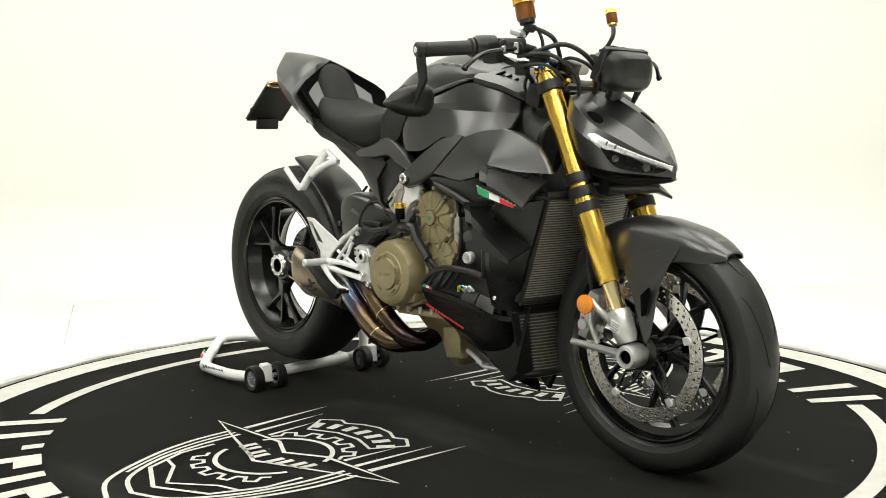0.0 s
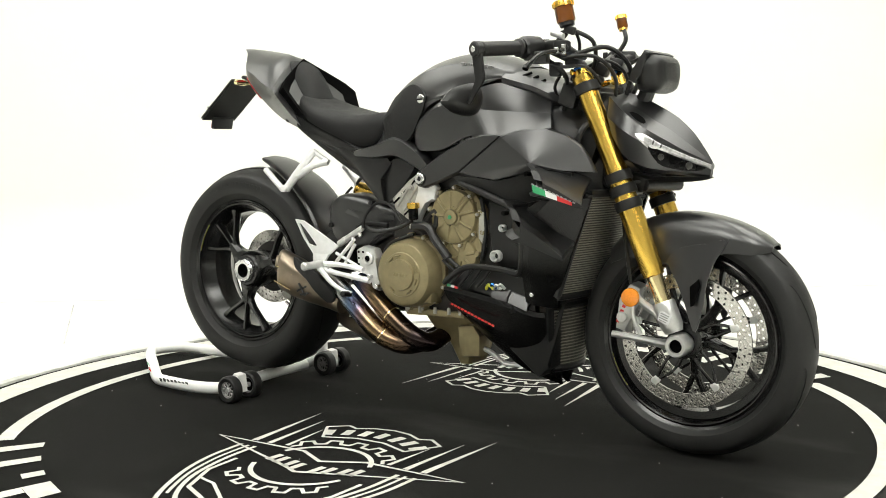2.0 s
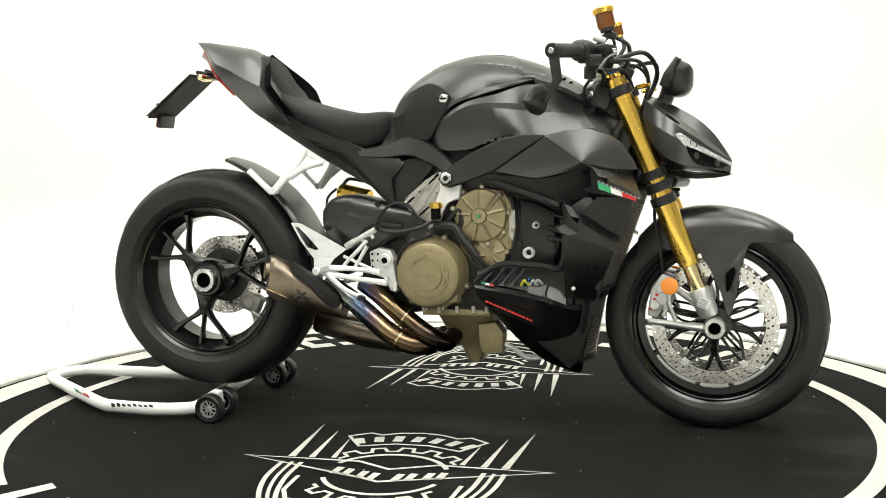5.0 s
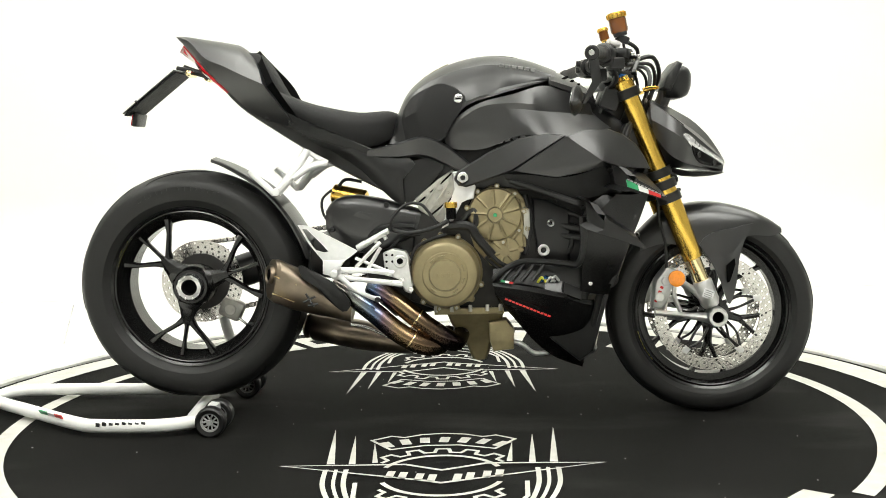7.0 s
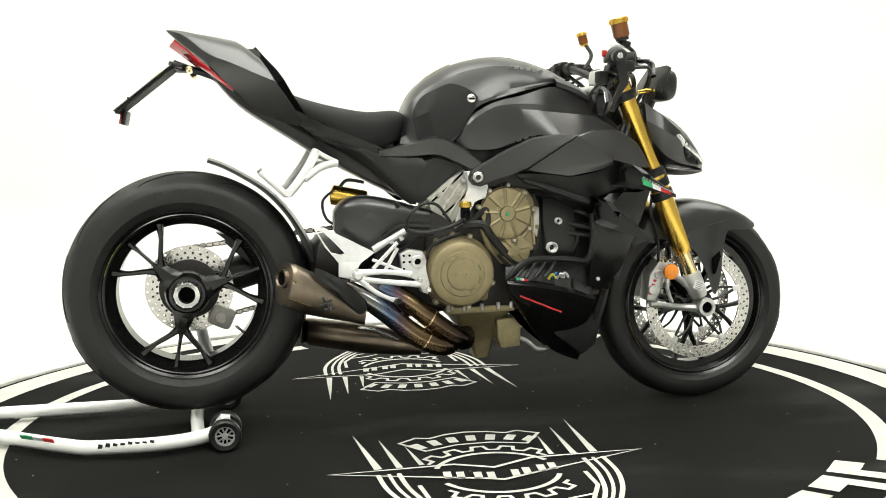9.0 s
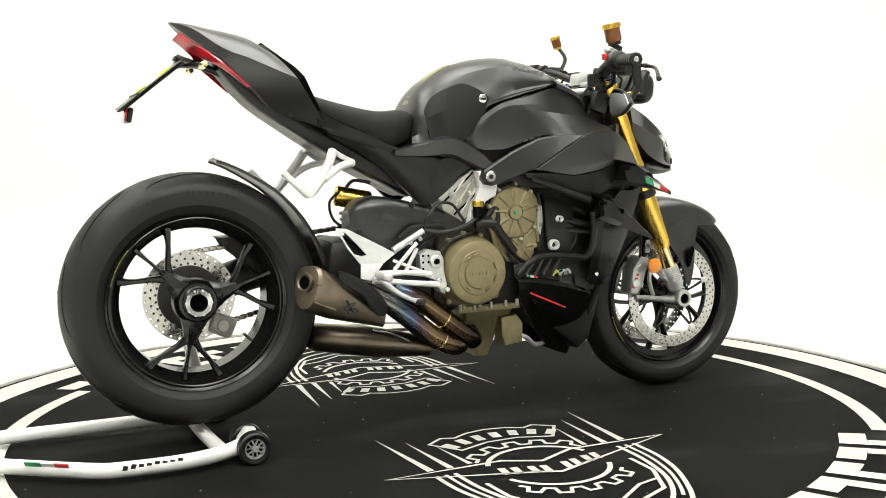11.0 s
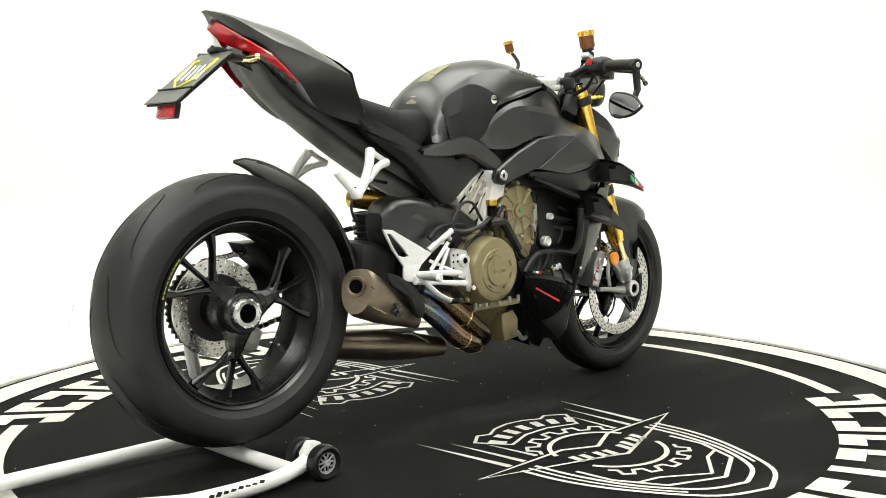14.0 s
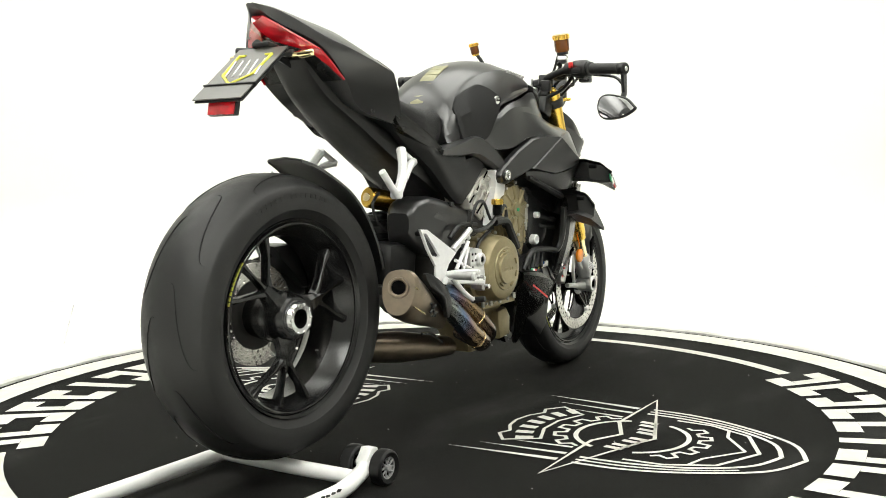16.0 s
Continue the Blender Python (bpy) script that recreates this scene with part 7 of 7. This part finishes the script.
for x, y, z in ((0.466, -0.277, 0.708), (0.396, -0.268, 0.612)):
    bm = B()
    rod(bm, (x, y + 0.01, z), (x, y - 0.012, z), 0.006, 10)
    ws = part("winglet_screw", bm, HOLE_BLACK, uw if z > 0.65 else lw)
for j, mt in enumerate((GREEN, PRINT_WHITE, RED)):
    bm = B()
    f0, f1 = (0.0, 0.30, 0.56)[j], (0.30, 0.56, 0.88)[j]
    A, Bq = Vector((0.501, -0.321, 0.685)), Vector((0.606, -0.296, 0.637))
    C, Dq = Vector((0.505, -0.322, 0.666)), Vector((0.606, -0.296, 0.631))
    q = [A.lerp(Bq, f0), A.lerp(Bq, f1), C.lerp(Dq, f1), C.lerp(Dq, f0)]
    rings(bm, [[v for v in q], [v + Vector((0, 0.004, 0)) for v in q]])
    fl = part("flag_band", bm, mt, motorcycle, "printed flag stripe")
    mirrored(fl)
bm = B()
for i in range(11):
    q = Vector((0.506, -0.324, 0.685)).lerp(Vector((0.600, -0.298, 0.642)), i / 10)
    block(bm, (0.007, 0.001, 0.0035), Matrix.Translation(q) @ pose(0, 0, 0, 0, 22, 0), 0)
wm = part("winglet_mark", bm, PRINT_GREY, motorcycle, "grey printed bars")

# ---- swingarm, shock, hugger, brackets ----
bm = B()
tube(bm, [(-0.15, 0.10, 0.44), (-0.32, 0.115, 0.46), (-0.5, 0.13, 0.44), (-0.66, 0.125, 0.395), (-0.70, 0.12, 0.391)], [0.05, 0.055, 0.05, 0.05, 0.06], 16, 5)
block(bm, (0.13, 0.22, 0.12), pose(-0.30, 0.01, 0.470, 0, 8, 0), 0.03)
lathe(bm, [(0.0, 0.0), (0.075, 0.0), (0.08, 0.02), (0.07, 0.05), (0.0, 0.05)], (RX, 0.108, RZ), (0, 1, 0), 32)
plate(bm, [(-0.45, 0.50), (-0.56, 0.545), (-0.63, 0.545), (-0.60, 0.525), (-0.52, 0.43), (-0.44, 0.42)], 0.06, 0.13, 0.01)
part("swingarm", bm, PLASTIC, motorcycle, "black single-sided swingarm")
bm = B()
block(bm, (0.07, 0.045, 0.06), pose(RX + 0.085, 0.055, RZ - 0.085, 0, 25, 0), 0.012)
rod(bm, (RX + 0.085, 0.025, RZ - 0.085), (RX + 0.085, 0.035, RZ - 0.085), 0.018, 16)
part("rear_caliper", bm, CAST, motorcycle, "grey rear brake caliper")
bm = B()
for zz, k in ((0.112, 0), (-0.112, 1)):
    for i in range(30):
        f = i / 29
        x = RX + f * 0.56
        z = RZ + zz + (0.06 * f if not k else 0.13 * f)
        block(bm, (0.021, 0.016 if i % 2 else 0.010, 0.014), pose(x, 0.1015, z, 0, -8, 0), 0.003, 1)
tagged(part("chain", bm, STEEL, motorcycle, "dark steel drive chain"), kind="stuff")
# rear hugger
bm = B()
loops = []
for x, z, w in [(p.x, p.y, p.z) for p in spline([(-0.640, 0.757, 0.055), (-0.60, 0.742, 0.068), (-0.545, 0.712, 0.078), (-0.48, 0.668, 0.085), (-0.42, 0.604, 0.086), (-0.375, 0.53, 0.084), (-0.35, 0.47, 0.08)], 5)]:
    dv = (Vector((x, 0, z)) - Vector((RX, 0, RZ))).normalized()
    sk = 0.006 + 0.05 * max(0.0, 0.70 - z)
    row = [(-1.0, -sk), (-0.93, -sk * 0.4), (-0.7, -0.001), (0, 0.003), (0.7, -0.001), (0.93, -sk * 0.4), (1.0, -sk)]
    o = [Vector((x, f * w, z)) + dv * g for f, g in row]
    n = [Vector((x, f * w * 0.98, z)) + dv * (g - 0.005) for f, g in row][::-1]
    loops.append(o + n)
rings(bm, loops)
part("rear_hugger", bm, MATTE, motorcycle, "matte black rear hugger")
# shock
bm = B()
rod(bm, (-0.302, 0.02, 0.648), (-0.205, 0.0, 0.628), 0.0285, 24, 0.004)
sh = part("shock_reservoir", bm, GOLD, motorcycle, "gold shock absorber reservoir")
bm = B()
rod(bm, (-0.305, 0.02, 0.6485), (-0.302, 0.02, 0.648), 0.012, 14, 0.0005)
part("shock_knob", bm, GOLD_PALE, sh)
bm = B()
rod(bm, (-0.255, 0.02, 0.60), (-0.245, 0.02, 0.50), 0.026, 20)
for i in range(6):
    z = 0.60 - i * 0.017
    lathe(bm, [(0.026, -0.004), (0.034, -0.003), (0.034, 0.003), (0.026, 0.004)], (-0.255 + i * 0.0017, 0.02, z), (0.1, 0, -1), 20, True)
part("shock_spring", bm, PLASTIC, sh, "black shock spring")
bm = B()
tube(bm, [(-0.30, -0.02, 0.66), (-0.33, -0.02, 0.63), (-0.32, -0.03, 0.58), (-0.27, -0.04, 0.55)], 0.004, 8, 5)
tube(bm, [(-0.280, -0.020, 0.670), (-0.259, -0.020, 0.689), (-0.213, -0.030, 0.682)], 0.005, 8, 4)
part("cable", bm, PLASTIC, motorcycle)
# rounded cover behind the engine
bm = B()
loft(bm, [(-0.306, 0.607, 0.554, 0.035), (-0.279, 0.636, 0.517, 0.052), (-0.223, 0.647, 0.490, 0.060), (-0.143, 0.633, 0.496, 0.060), (-0.072, 0.612, 0.526, 0.052), (-0.016, 0.599, 0.549, 0.045)], [(0, 0), (0.5, 0.0), (0.8, 0.06), (0.95, 0.2), (1.0, 0.5), (0.96, 0.82), (0.8, 1.0), (0, 1.0)], 4, 4)
for v in bm.verts:
    v.co.y -= 0.083
rcv = part("rear_engine_cover", bm, MATTE, motorcycle, "matte black rounded cover behind the engine")
bm = B()
panel(bm, [(-0.247, -0.138, 0.567), (-0.214, -0.144, 0.602), (-0.186, -0.144, 0.598), (-0.053, -0.134, 0.586), (-0.077, -0.136, 0.564), (-0.171, -0.144, 0.566), (-0.203, -0.142, 0.532)], 0.003, 0.006, None, 2)
part("cover_relief", bm, MATTE, rcv)
for x, z in ((-0.133, 0.621), (-0.286, 0.554)):
    bm = B()
    rod(bm, (x, -0.12, z), (x, -0.142, z), 0.0075, 12)
    part("cover_screw", bm, PLASTIC, rcv)
# pillion brackets
bm = B()
tube(bm, [(-0.351, -0.130, 0.772), (-0.372, -0.150, 0.736), (-0.399, -0.165, 0.696), (-0.430, -0.170, 0.660)], [0.013, 0.012, 0.013, 0.012], 10, 4)
tube(bm, [(-0.297, -0.130, 0.740), (-0.341, -0.148, 0.729), (-0.387, -0.163, 0.699)], [0.011, 0.010, 0.011], 10, 4)
tube(bm, [(-0.351, -0.130, 0.772), (-0.325, -0.130, 0.756), (-0.294, -0.130, 0.740)], 0.007, 8, 3)
rod(bm, (-0.435, -0.160, 0.662), (-0.430, -0.185, 0.663), 0.011, 12)
pb = part("pillion_bracket", bm, SATIN_WHITE, motorcycle, "silver pillion peg bracket")
mirrored(pb)
bm = B()
rod(bm, (-0.435, -0.178, 0.657), (-0.502, -0.182, 0.721), 0.009, 12)
pp = part("pillion_peg", bm, SATIN_WHITE, motorcycle, "silver folded pillion peg")
mirrored(pp)


# ---- movement: turntable, motorcycle and stand turn together ----
def motions():
    rows = [(i * 0.25, pose(0, 0, 0, 0, 0, -48.252 + 6.52866 * i * 0.25)) for i in range(65)]
    for thing in (turntable, motorcycle, paddock_stand):
        walk(thing, rows)


motions()
